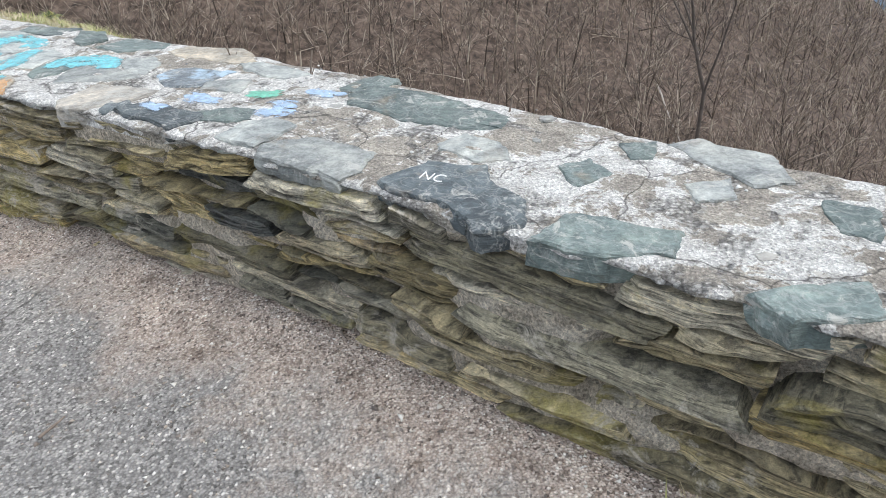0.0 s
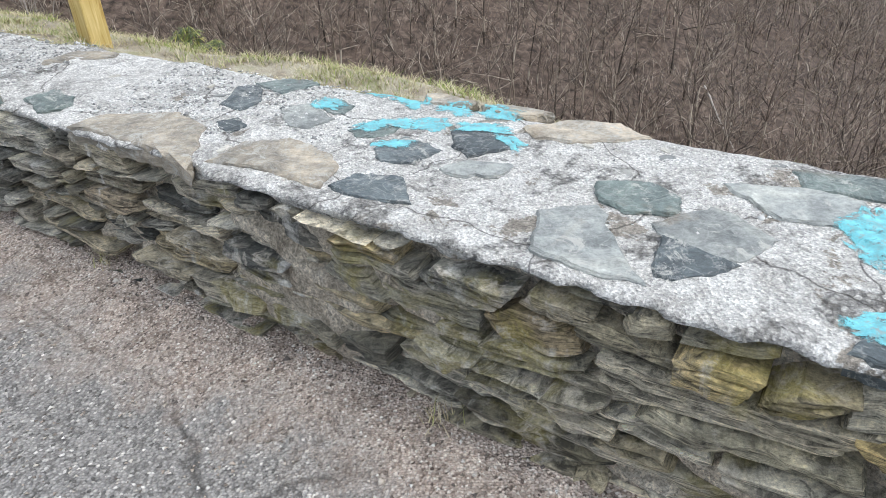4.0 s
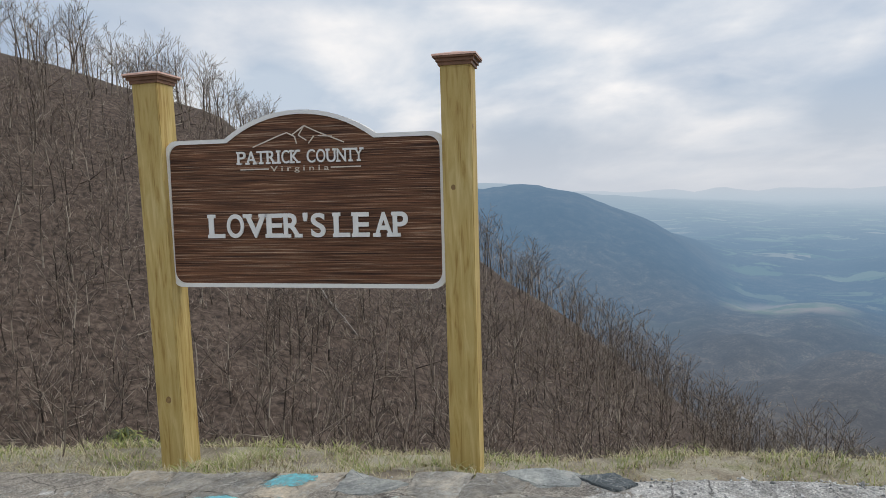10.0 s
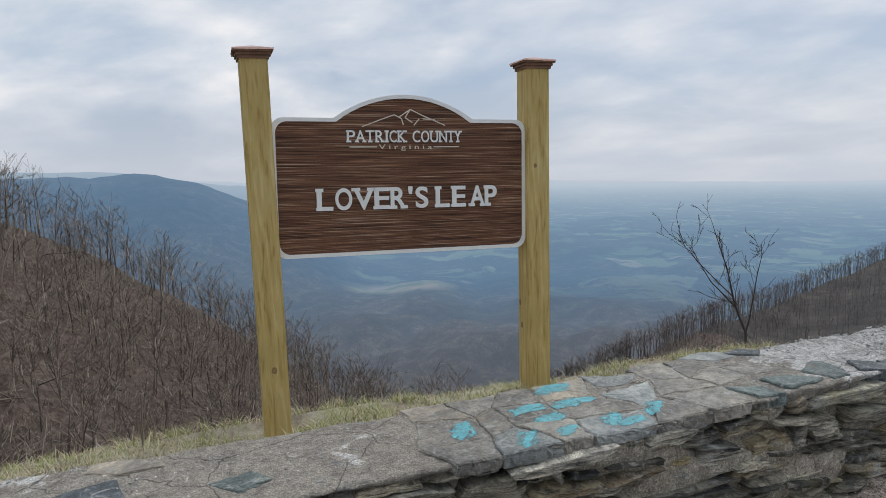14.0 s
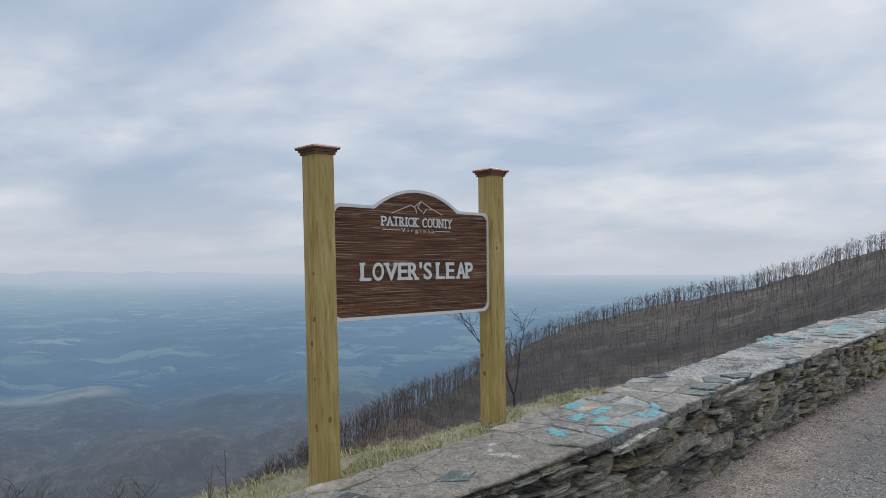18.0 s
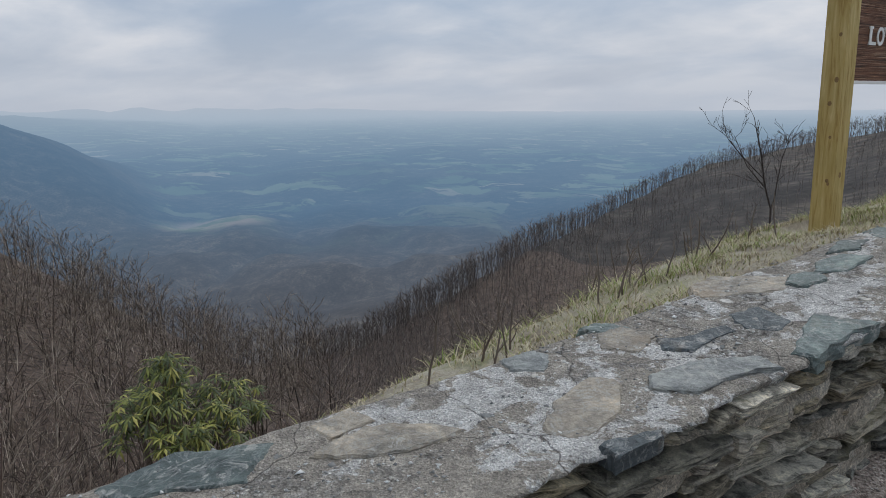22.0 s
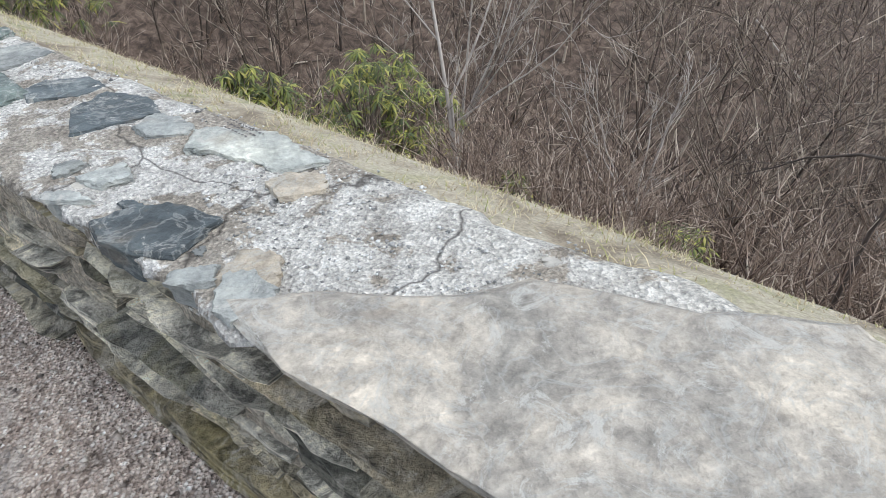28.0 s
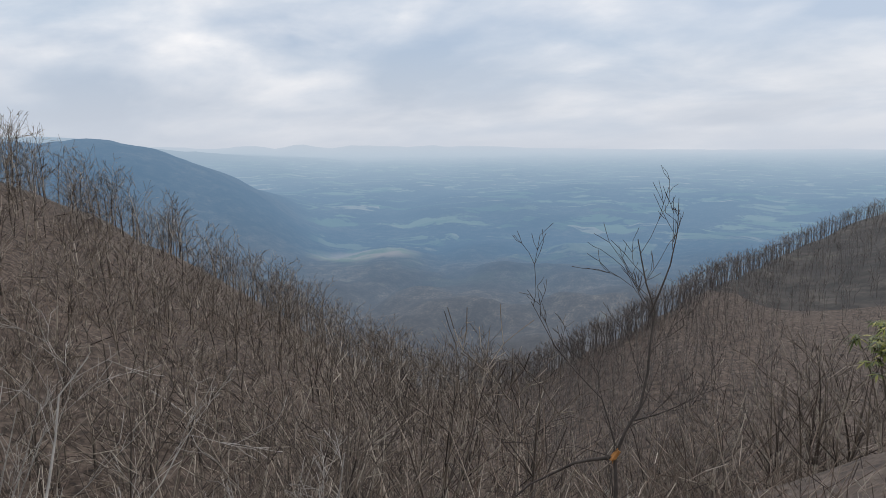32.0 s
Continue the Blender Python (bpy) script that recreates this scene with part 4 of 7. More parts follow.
cap("d", 12.81, 0.08, 17, -5, 13, 12, -2, 17, -10, 6, -15, -6, -12, -9, -2, -6, 11, -8)
cap("p", 12.89, 0.33, 10, -2, 7, 8, -5, 7, -13, -1, -5, -7, 7, -6)
cap("t", 13.17, 0.51, 30, -0, 27, 11, -6, 12, -26, 7, -29, -3, -19, -9, 1, -11, 24, -8)
cap("p", 13.22, 0.06, 19, -1, 8, 11, -13, 11, -17, 0, -15, -7, 4, -8, 15, -7)
cap("d", 13.88, 0.08, 18, -3, 12, 6, -14, 6, -17, 4, -13, -8, 14, -5)
cap("p", 13.90, 0.59, 15, 1, 10, 6, -19, 4, -13, -6, 7, -4)
cap("p", 13.91, 0.38, 11, 0, -4, 10, -11, -3, 4, -7)
cap("d", 14.10, 0.09, 8, 8, 2, 7, -6, -0, -4, -8, -0, -7)
cap("b", 14.11, 0.40, 11, 1, 6, 10, -12, 13, -13, -7, -2, -12, 10, -5)
cap("s", 14.20, 0.09, 12, -7, 14, 11, -13, 16, -12, 0, -5, -9, 5, -12)
cap("n", 14.23, 0.65, 22, -3, 18, 6, -7, 11, -23, 0, -17, -6, 7, -8)
cap("p", 14.38, 0.43, 14, 5, 4, 11, -8, 3, -12, -8, -8, -10, 9, -2)
cap("p", 14.42, 0.29, 22, 5, 6, 8, -12, 5, -17, 3, -9, -6, 10, -15)
cap("t", 14.64, 0.63, 17, -7, 13, 7, -13, 8, -16, 2, -0, -10)
cap("t", 14.70, 0.27, 7, -2, 7, 11, -3, 12, -9, -3, -4, -11, 3, -8)
cap("n", 14.79, 0.02, 26, -0, 26, 16, -11, 9, -17, 1, -18, -6, -13, -13, 6, -7)
cap("p", 14.90, 0.31, 20, -7, 5, 17, -10, 10, -13, -7, -2, -12)
cap("t", 14.98, 0.66, 16, 7, 1, 10, -13, -0, -9, -11, 4, -5)
cap("p", 15.18, 0.40, 14, 4, 8, 11, -10, 7, -12, -2, -6, -15, 6, -5)
cap("d", 15.19, 0.07, 10, -6, 6, 6, -7, 4, -9, -4)
cap("d", 15.59, 0.15, 4, -7, 7, 9, -10, 5, -0, -7)
cap("p", 15.82, 0.15, 6, -10, 12, 6, 1, 15, -19, -11)
cap("p", 16.18, 0.33, 8, -4, 4, 4, -8, 7, -8, -1, 3, -6)
cap("d", 16.26, 0.50, 11, 2, 6, 11, -7, 5, -12, 0, -3, -11, 5, -7)
cap("n", 16.29, 0.75, 11, -1, 4, 5, -13, 3, -8, -3, 5, -4)
cap("d", 16.35, 0.12, 10, -4, 8, 4, -4, 9, -14, -2, 1, -6)
cap("d", 16.41, 0.34, 9, -2, 5, 9, -9, 6, -7, -5, 2, -8)
cap("n", 16.52, 0.74, 9, -0, 5, 5, -10, 3, -9, -2, 5, -6)
cap("t", 16.57, 0.43, 7, -5, 3, 7, -5, 9, -6, -4, 1, -8)
cap("n", 16.66, 0.14, 18, -12, 19, 3, 9, 12, -9, 10, -16, 4, -20, -8, -0, -8)
cap("t", 16.79, 0.51, 6, -2, 4, 7, -4, 4, -6, -4, 0, -5)
cap("p", 16.83, 0.40, 13, 3, 6, 10, -10, 3, -8, -7, -0, -8)
cap("d", 16.98, 0.25, 7, -1, 3, 5, -5, 1, -5, -6)
cap("t", 17.09, 0.59, 11, -4, 4, 6, -9, 7, -6, -8)
cap("d", 17.14, 0.44, 2, -9, 10, 6, 4, 12, -8, 1, -9, -10)
cap("n", 17.17, 0.07, 27, -8, 25, 5, 4, 17, -14, 12, -34, -12, -15, -6, 7, -7)
cap("t", 17.69, 0.10, 11, -4, 10, 7, -4, 6, -11, -0, -6, -9)
cap("t", 17.96, -0.00, 11, -5, 11, 4, -4, 5, -11, 1, -7, -5)
cap("n", 18.08, 0.44, 8, -10, 9, 7, -7, 14, -11, 9, -1, -7, 3, -13)
# slab at the bottom of the hole, tinted dark to stand in for its shade
cap("d", 18.50, 0.27, 9, -3, 7, 5, -2, 6, -10, 2, -8, -5, 2, -6)
cap("d", 18.78, 0.07, 8, -2, 4, 5, -8, 6, -6, -4, 2, -6)
cap("d", 18.93, 0.06, 10, -2, 2, 11, -4, 5, -9, -6, 1, -8)
cap("t", 19.13, 0.13, 8, -12, 11, 3, -4, 11, -7, 9, -6, -1, -2, -11)
cap("d", 19.22, 0.51, 11, 4, -2, 6, -8, -2, -1, -8)
cap("t", 19.37, 0.07, 9, -6, 11, 9, -3, 6, -12, -4, -4, -6)
cap("p", 19.42, 0.54, 16, 3, 3, 8, -11, 3, -11, -7, 3, -7)
cap("t", 19.59, 0.06, 5, -6, 8, 10, -6, 4, -7, -8)
cap("p", 20.02, 0.50, 11, -6, 9, 13, -16, 0, -4, -8)
cap("n", 23.81, 0.52, 12, 11, -2, 14, -22, -8, -7, -16, 19, -0)
cap("t", 24.03, 0.04, 18, -0, -13, 12, -20, -5, 16, -7)
cap("d", 24.05, 0.25, 3, 10, -10, 8, -6, -7, 4, -10, 9, -1)
cap("d", 24.31, 0.29, 8, 9, -15, -0, -13, -5, 7, -5, 13, 2)
cap("t", 24.44, 0.56, 7, 5, -2, 6, -7, -6, 2, -5)
cap("d", 24.91, -0.04, 7, 6, -10, 2, -4, -4, 7, -3)
cap("n", 25.42, 0.51, 9, 3, -5, 7, -8, -4, 5, -6)
cap("d", 25.82, -0.05, 6, 6, -3, 10, -15, 6, -5, -6, 4, -11, 13, -6)
cap("t", 25.82, 0.51, 19, 5, 0, 11, -23, 1, -12, -13, 16, -4)
cap("t", 26.03, 0.08, 13, 16, -1, 19, -19, 8, -10, -13, -2, -16, 18, -14)
cap("t", 26.30, 0.51, 15, 2, 1, 12, -18, 5, -6, -9, 7, -11)
cap("t", 26.37, 0.01, 8, 5, 2, 7, -12, 3, -10, -4, 4, -6, 8, -4)
cap("d", 26.42, 0.23, 5, 6, -5, 5, -5, -5, 6, -5)
cap("d", 26.63, 0.23, 5, 9, -7, 5, -1, -8, 3, -6)
cap("d", 26.68, 0.05, 11, 4, -1, 4, -12, 0, -8, -7, 11, -1)
cap("t", 26.69, 0.49, 21, 5, 3, 12, -17, 7, -20, -11, -1, -9, 15, -4)
cap("t", 26.84, 0.33, 5, 3, -3, 4, -4, -3, 2, -3)
cap("t", 27.09, 0.46, 11, 1, 7, 11, -12, 10, -12, -6, -2, -10, 8, -7)
cap("t", 28.37, 0.01, 10, -0, 4, 6, -3, 4, -9, -2, -4, -6, 2, -2)
cap("d", 28.39, 0.17, 5, 2, 2, 7, -6, -3, -0, -6)
cap("p", 28.45, 0.46, 8, -0, 2, 5, -8, 2, -3, -6)
cap("d", 28.61, 0.20, 9, -5, 8, 8, -2, 12, -11, 3, -8, -8, 3, -10)
cap("t", 28.73, -0.01, 8, 0, 7, 5, -5, 1, -9, -3, -1, -4)
cap("t", 28.81, 0.43, 10, -2, 4, 5, -8, 4, -9, -1, 4, -5)
cap("t", 28.88, 0.24, 8, -5, 6, 1, -4, 11, -6, 1, -4, -7)
cap("t", 28.93, 0.02, 12, -2, 5, 6, -6, 7, -10, 2, -5, -6, 4, -7)
cap("t", 29.23, 0.04, 8, -6, 4, -1, -1, 7, -5, 6, -7, 1, 1, -7)
cap("t", 29.24, 0.41, 10, -1, -5, 5, -8, -0, 3, -5)
cap("t", 29.29, 0.27, 6, -1, 3, 6, -4, 7, -6, -1, -2, -5, 3, -6)
cap("t", 29.31, 0.42, 5, -2, 2, 3, -4, 3, -5, -1, 2, -3)
cap("t", 29.52, 0.10, 15, -4, 12, 7, 6, 10, -0, 16, -6, 9, -16, 5, -15, -5, -6, -12, 3, -15, 9, -12)
cap("t", 29.54, 0.33, 8, -2, 3, 4, -7, 3, -5, -1, 1, -4)
cap("n", 29.72, 0.08, 7, -6, 4, 3, -5, 7, -7, 4, -3, -1, 3, -6)
cap("b", 29.80, 0.35, 18, 1, 13, 5, -14, 4, -18, -1, -10, -5, 11, -5)
cap("d", 30.05, 0.03, 15, -5, 17, 1, 11, 8, -9, 9, -14, -2, -15, -5, -4, -5)
cap("b", 30.14, 0.38, 10, 0, 2, 4, -10, 1, -1, -6)
cap("s", 30.32, 0.28, 24, 7, 7, 13, -13, 7, -23, -5, -10, -12, 14, -11)
cap("p", 30.37, -0.02, 18, -4, 15, 3, 2, 9, -12, 4, -14, -4, -10, -8)
cap("s", 30.83, 0.12, 52, -12, 22, 14, -13, 28, -28, 22, -35, 6, -26, -18, -0, -21, 29, -20)
cap("g", 31.64, 0.28, 9, -7, 14, -1, 12, 2, -1, 7, -9, 5, -16, 5, -10, -3, -4, -3, 5, -5)
cap("d", 31.64, 0.06, 3, -1, 1, 1, -3, 1, -1, -1)
cap("p", 31.76, 0.01, 4, -1, -0, 2, -6, 2, 2, -3)
cap("p", 31.76, 0.08, 4, -3, 2, 5, -4, 3, -3, -2, 1, -3)
cap("p", 31.84, 0.25, 5, -4, 7, 2, 1, 4, -5, 3, -7, -0, -1, -5)
cap("p", 31.84, 0.06, 3, -1, 2, 2, -2, 3, -2, -1, -1, -3)
cap("d", 31.99, 0.23, 8, -4, 11, 5, -1, 8, -9, 5, -6, -3, -3, -11)
slab(21.66, 0.17, 0.20, 0.14, 0.50, "t")
slab(22.19, 0.22, 0.35, 0.27, -0.55, "d")
slab(22.44, 0.29, 0.30, 0.18, -0.61, "p")
slab(22.75, 0.28, 0.22, 0.13, -0.56, "t")
slab(22.88, 0.02, 0.25, 0.17, -0.33, "d")
slab(23.01, 0.22, 0.19, 0.11, -0.52, "t")
slab(27.22, 0.22, 0.16, 0.06, -1.49, "d")
slab(27.28, -0.06, 0.15, 0.11, -0.40, "d")
slab(27.39, 0.46, 0.21, 0.12, -0.17, "t")
slab(27.48, -0.02, 0.27, 0.14, -0.30, "t")
slab(27.71, 0.48, 0.10, 0.06, 0.02, "t")
slab(27.79, -0.04, 0.30, 0.07, 0.04, "t")
slab(28.10, -0.07, 0.16, 0.09, -0.15, "t")
slab(31.32, 0.01, 0.10, 0.07, 0.64, "p")
slab(31.36, 0.07, 0.11, 0.05, -0.28, "n")
slab(31.41, 0.01, 0.04, 0.03, 0.73, "p")
slab(31.48, 0.25, 0.10, 0.05, -0.88, "n")
slab(31.56, 0.03, 0.20, 0.11, -0.30, "d")
slab(32.19, 0.23, 0.16, 0.11, -0.65, "d")


def fill_caps(s0, s1, tries, kinds, seed):
    """More slabs of the paved stretches, in the gaps between the others."""
    r = random.Random(seed)
    for _ in range(tries):
        s = r.uniform(s0, s1)
        w = plan(s)[4]
        ln, wd = r.uniform(0.14, 0.40), r.uniform(0.10, 0.24)
        d = r.uniform(wd * 0.4, w - wd * 0.4)
        if all(math.hypot((s - q[0]) * 0.9, (d - q[1]) * 1.3) > 0.44 * ((ln + wd) / 2 + q[2]) for q in KNOWN):
            slab(s, d, ln, wd, r.uniform(-0.5, 0.5), r.choice(kinds))




def flags(s0, s1, rows, cols, seed):
    """Close-laid flagstones with thin wandering joints, in the room that the other slabs leave."""
    r = random.Random(seed)
    known = list(KNOWN)
    node_at = {}
    for i in range(cols + 1):
        for j in range(rows + 1):
            w = plan(s0 + (s1 - s0) * i / cols)[4]
            inner = 0 < j < rows
            node_at[i, j] = (s0 + (s1 - s0) * (i + r.uniform(-0.3, 0.3)) / cols, -0.02 + (w + 0.03) * (j + (r.uniform(-0.26, 0.26) if inner else 0)) / rows)
    for i in range(cols):
        for j in range(rows):
            pts = [node_at[i, j], node_at[i + 1, j], node_at[i + 1, j + 1], node_at[i, j + 1]]
            cs, cd = sum(q[0] for q in pts) / 4, sum(q[1] for q in pts) / 4
            if any(math.hypot(cs - q[0], cd - q[1]) < 0.4 * q[2] for q in known):
                continue
            cut = []
            for k in range(4):          # a knocked-off corner here and there
                (ax, ay), (bx, by) = pts[k], pts[(k + 1) % 4]
                cut.append((ax, ay))
                cut.append(((ax + bx) / 2 + r.uniform(-0.015, 0.015), (ay + by) / 2 + r.uniform(-0.015, 0.015)))
            flat = [q for x, y in cut for q in ((x - cs) * 96, (y - cd) * 95)]
            cap(r.choice("fffpnf"), cs, cd, *flat)


flags(19.25, 21.02, 3, 8, 5)
fill_caps(22.0, 25.6, 22, "tpn", 6)
fill_caps(12.0, 16.6, 50, "tppn", 7)


def cap_rest():
    """The far stretches of the top, beyond the slabs known one by one."""
    r = random.Random(21)
    s = 0.3
    while s < LENGTH - 0.3:
        if 11.8 < s < 32.3:
            s = 32.4
        w = plan(s)[4]
        ln = r.uniform(0.2, 0.45)
        slab(s, 0.09, ln, 0.2, r.uniform(-0.15, 0.15), r.choice("ttdp"))
        if r.random() < 0.8:
            slab(s + r.uniform(-.1, .1), w - 0.13, r.uniform(0.15, 0.4), 0.2, r.uniform(-0.5, 0.5), r.choice("ttpn"))
        s += ln * r.uniform(0.9, 1.3)


cap_rest()


# ---- the sign ----
def mat_post():
    m, t, b = material("treated_pine", 0.75)
    v = coords(t, (1, 1, 0.09))
    ring = noise_tex(t, v, 34, 5, 0.6, 0.8)
    c = ramp(t, ring, (0.32, (0.36, 0.22, 0.06)), (0.44, (0.52, 0.375, 0.13)), (0.56, (0.58, 0.435, 0.17)), (0.7, (0.68, 0.54, 0.26)))
    big = noise_tex(t, coords(t), 3, 3)
    c = mix(t, 0.5, c, ramp(t, big, (0.3, (0.8, 0.82, 0.75)), (0.7, (1.15, 1.13, 1.1))), "MULTIPLY")
    paint(t, b, c)
    bump(t, b, ring, 0.35, 0.004)
    return m


def mat_board():
    m, t, b = material("sandblasted_cedar", 0.7)
    v = coords(t, (0.28, 1, 5.0))
    grain = noise_tex(t, v, 9, 6, 0.6, 0.9)
    fine = noise_tex(t, coords(t, (0.6, 1, 60)), 3.5, 4, 0.6, 0.2)
    c = ramp(t, fine, (0.34, (0.03, 0.011, 0.006)), (0.47, (0.145, 0.058, 0.027)), (0.58, (0.26, 0.122, 0.062)), (0.66, (0.52, 0.36, 0.25)))
    c = mix(t, 0.8, c, ramp(t, grain, (0.3, (0.45, 0.42, 0.4)), (0.55, (1, 1, 1)), (0.72, (1.7, 1.7, 1.75))), "MULTIPLY")
    paint(t, b, c)
    bump(t, b, fine, 1.0, 0.008)
    return m


def plain(name, colour, rough=0.6, metal=0.0, vary=0.2, scale=20):
    m, t, b = material(name, rough, metal)
    n = noise_tex(t, coords(t), scale, 4, 0.6)
    lo, hi = tuple(c * (1 - vary) for c in colour), tuple(min(1, c * (1 + vary)) for c in colour)
    paint(t, b, ramp(t, n, (0.3, lo), (0.7, hi)))
    bump(t, b, n, 0.15, 0.003)
    return m


POST, BOARD = mat_post(), mat_board()
WHITE = plain("white_sign_paint", (0.90, 0.89, 0.86), 0.5, 0, 0.04)
CREAM = plain("cream_sign_paint", (0.74, 0.66, 0.56), 0.6, 0, 0.08)
COPPER = plain("new_copper_cap", (0.85, 0.55, 0.43), 0.4, 1.0, 0.1, 40)
MOULD = plain("brown_cap_moulding", (0.20, 0.10, 0.055), 0.6, 0, 0.2)
KNOT = plain("pine_knot", (0.27, 0.165, 0.065), 0.7, 0, 0.3, 60)


def box(bm, x0, x1, y0, y1, z0, z1, bev=0.0):
    vs = [bm.verts.new((x, y, z)) for z in (z0, z1) for x, y in ((x0, y0), (x1, y0), (x1, y1), (x0, y1))]
    fs = [(3, 2, 1, 0), (4, 5, 6, 7), (0, 1, 5, 4), (1, 2, 6, 5), (2, 3, 7, 6), (3, 0, 4, 7)]
    for f in fs:
        bm.faces.new([vs[i] for i in f])
    if bev:
        bmesh.ops.bevel(bm, geom=bm.edges[:], offset=bev, segments=2, affect="EDGES")


def post(x, y, z0, turn, lean, label):
    p = tagged(new("sign_post"), label, "post")
    p.matrix_world = pose(x, y, z0, 0, 0, turn) @ pose(0, 0, 2.0 - z0) @ pose(0, 0, 0, 0, lean, 0) @ pose(0, 0, z0 - 2.0)
    h = 2.325 - z0
    bm = bmesh.new()
    box(bm, -0.07, 0.07, -0.07, 0.07, -0.5, h, 0.004)
    part("timber", bm, POST, p)
    bm = bmesh.new()
    for k, (r, a, b) in enumerate(((0.078, -0.028, -0.012), (0.086, -0.012, 0.004), (0.098, 0.004, 0.014))):
        box(bm, -r, r, -r, r, h + a, h + b)
    part("cap_moulding", bm, MOULD, p, "dark brown stepped moulding")
    bm = bmesh.new()
    base = [bm.verts.new((sx * 0.101, sy * 0.101, h + z)) for z in (0.012, 0.02) for sx, sy in ((-1, -1), (1, -1), (1, 1), (-1, 1))]
    tip = bm.verts.new((0, 0, h + 0.046))
    for i in range(4):
        bm.faces.new((base[i], base[(i + 1) % 4], base[4 + (i + 1) % 4], base[4 + i]))
        bm.faces.new((base[4 + i], base[4 + (i + 1) % 4], tip))
    part("copper_cap", bm, COPPER, p, "bright copper pyramid cap")
    r = random.Random(int(z0 * 1000))
    for _ in range(7):
        side = r.choice([0, 1, 3])
        bm = bmesh.new()
        bmesh.ops.create_circle(bm, cap_ends=True, radius=r.uniform(0.008, 0.016), segments=9)
        for v in bm.verts:
            v.co.x *= r.uniform(0.9, 1.1)
            v.co.y *= 1.25
        m = pose(0, 0, r.uniform(0.25, h - 0.15)) @ pose(0, 0, 0, 0, 0, 90 * side) @ pose(r.uniform(-0.045, 0.045), -0.0712, 0, 90, 0, 0)
        bmesh.ops.transform(bm, matrix=m, verts=bm.verts)
        part("knot", bm, KNOT, p)
    return p


def board_outline(inset):
    """Half-width 0.715, shoulders at 0.735, an arch to 0.86; corners rounded."""
    hw, sh, pk = 0.715 - inset, 0.735 - inset, 0.862 - inset
    bot, rad = inset, 0.06
    pts = []
    for cx, cz, a0 in ((hw - rad, bot + rad, -90), (hw - rad, sh - rad, 0)):
        pts += [(cx + rad * math.cos(radians(a0 + k * 15)), cz + rad * math.sin(radians(a0 + k * 15))) for k in range(7)]
    aw = 0.39 - inset * 0.6
    rise = pk - sh
    rr = (aw * aw + rise * rise) / (2 * rise)
    half = math.asin(aw / rr)
    pts += [(rr * math.sin(half * (1 - k / 8)), pk - rr + rr * math.cos(half * (1 - k / 8))) for k in range(17)]
    for cx, cz, a0 in ((-hw + rad, sh - rad, 90), (-hw + rad, bot + rad, 180)):
        pts += [(cx + rad * math.cos(radians(a0 + k * 15)), cz + rad * math.sin(radians(a0 + k * 15))) for k in range(7)]
    return pts


def slab_from(bm, pts, y0, y1):
    a = [bm.verts.new((x, y0, z)) for x, z in pts]
    b = [bm.verts.new((x, y1, z)) for x, z in pts]
    bm.faces.new(a)
    bm.faces.new(list(reversed(b)))
    n = len(pts)
    for k in range(n):
        bm.faces.new((a[(k + 1) % n], a[k], b[k], b[(k + 1) % n]))


def lettering(body, width, height, x, z, parent, name, mat=None, bold=0.0, depth=0.004, y=-0.004):
    cu = bpy.data.curves.new(name, "FONT")
    cu.body, cu.align_x, cu.extrude, cu.offset = body, "CENTER", depth, bold
    ob = bpy.data.objects.new(name, cu)
    me = bpy.data.meshes.new_from_object(ob)
    bpy.data.objects.remove(ob)
    co = np.empty(len(me.vertices) * 3, np.float32)
    me.vertices.foreach_get("co", co)
    co = co.reshape(-1, 3)
    lo, hi = co.min(0), co.max(0)
    out = np.empty_like(co)
    out[:, 0] = x + (co[:, 0] - (lo[0] + hi[0]) / 2) * width / (hi[0] - lo[0])
    out[:, 2] = z + (co[:, 1] - lo[1]) * height / (hi[1] - lo[1])
    out[:, 1] = y - co[:, 2]
    me.vertices.foreach_set("co", out.ravel())
    me.materials.clear()
    me.materials.append(mat or WHITE)
    me.update()
    return child(name, me, parent)


def bar(bm, x0, z0, x1, z1, t, y0=-0.008, y1=0.0):
    """A thin straight stroke on the board's face."""
    d = Vector((x1 - x0, z1 - z0))
    n = Vector((-d.y, d.x)).normalized() * t / 2
    q = [(x0 - n.x, z0 - n.y), (x1 - n.x, z1 - n.y), (x1 + n.x, z1 + n.y), (x0 + n.x, z0 + n.y)]
    slab_from(bm, q, y0, y1)


TITLE_CELLS = [(0, .09), (.095, .19), (.187, .308), (.301, .388), (.388, .482), (.488, .513), (.526, .602), None, (.638, .723), (.732, .817), (.834, .93), (.923, 1.0)]
COUNTY_CELLS = [(0, .075), (.072, .16), (.157, .235), (.24, .315), (.32, .355), (.36, .425), (.43, .51), None, (.56, .63), (.635, .71), (.715, .79), (.795, .87), (.87, .935), (.93, 1.0)]
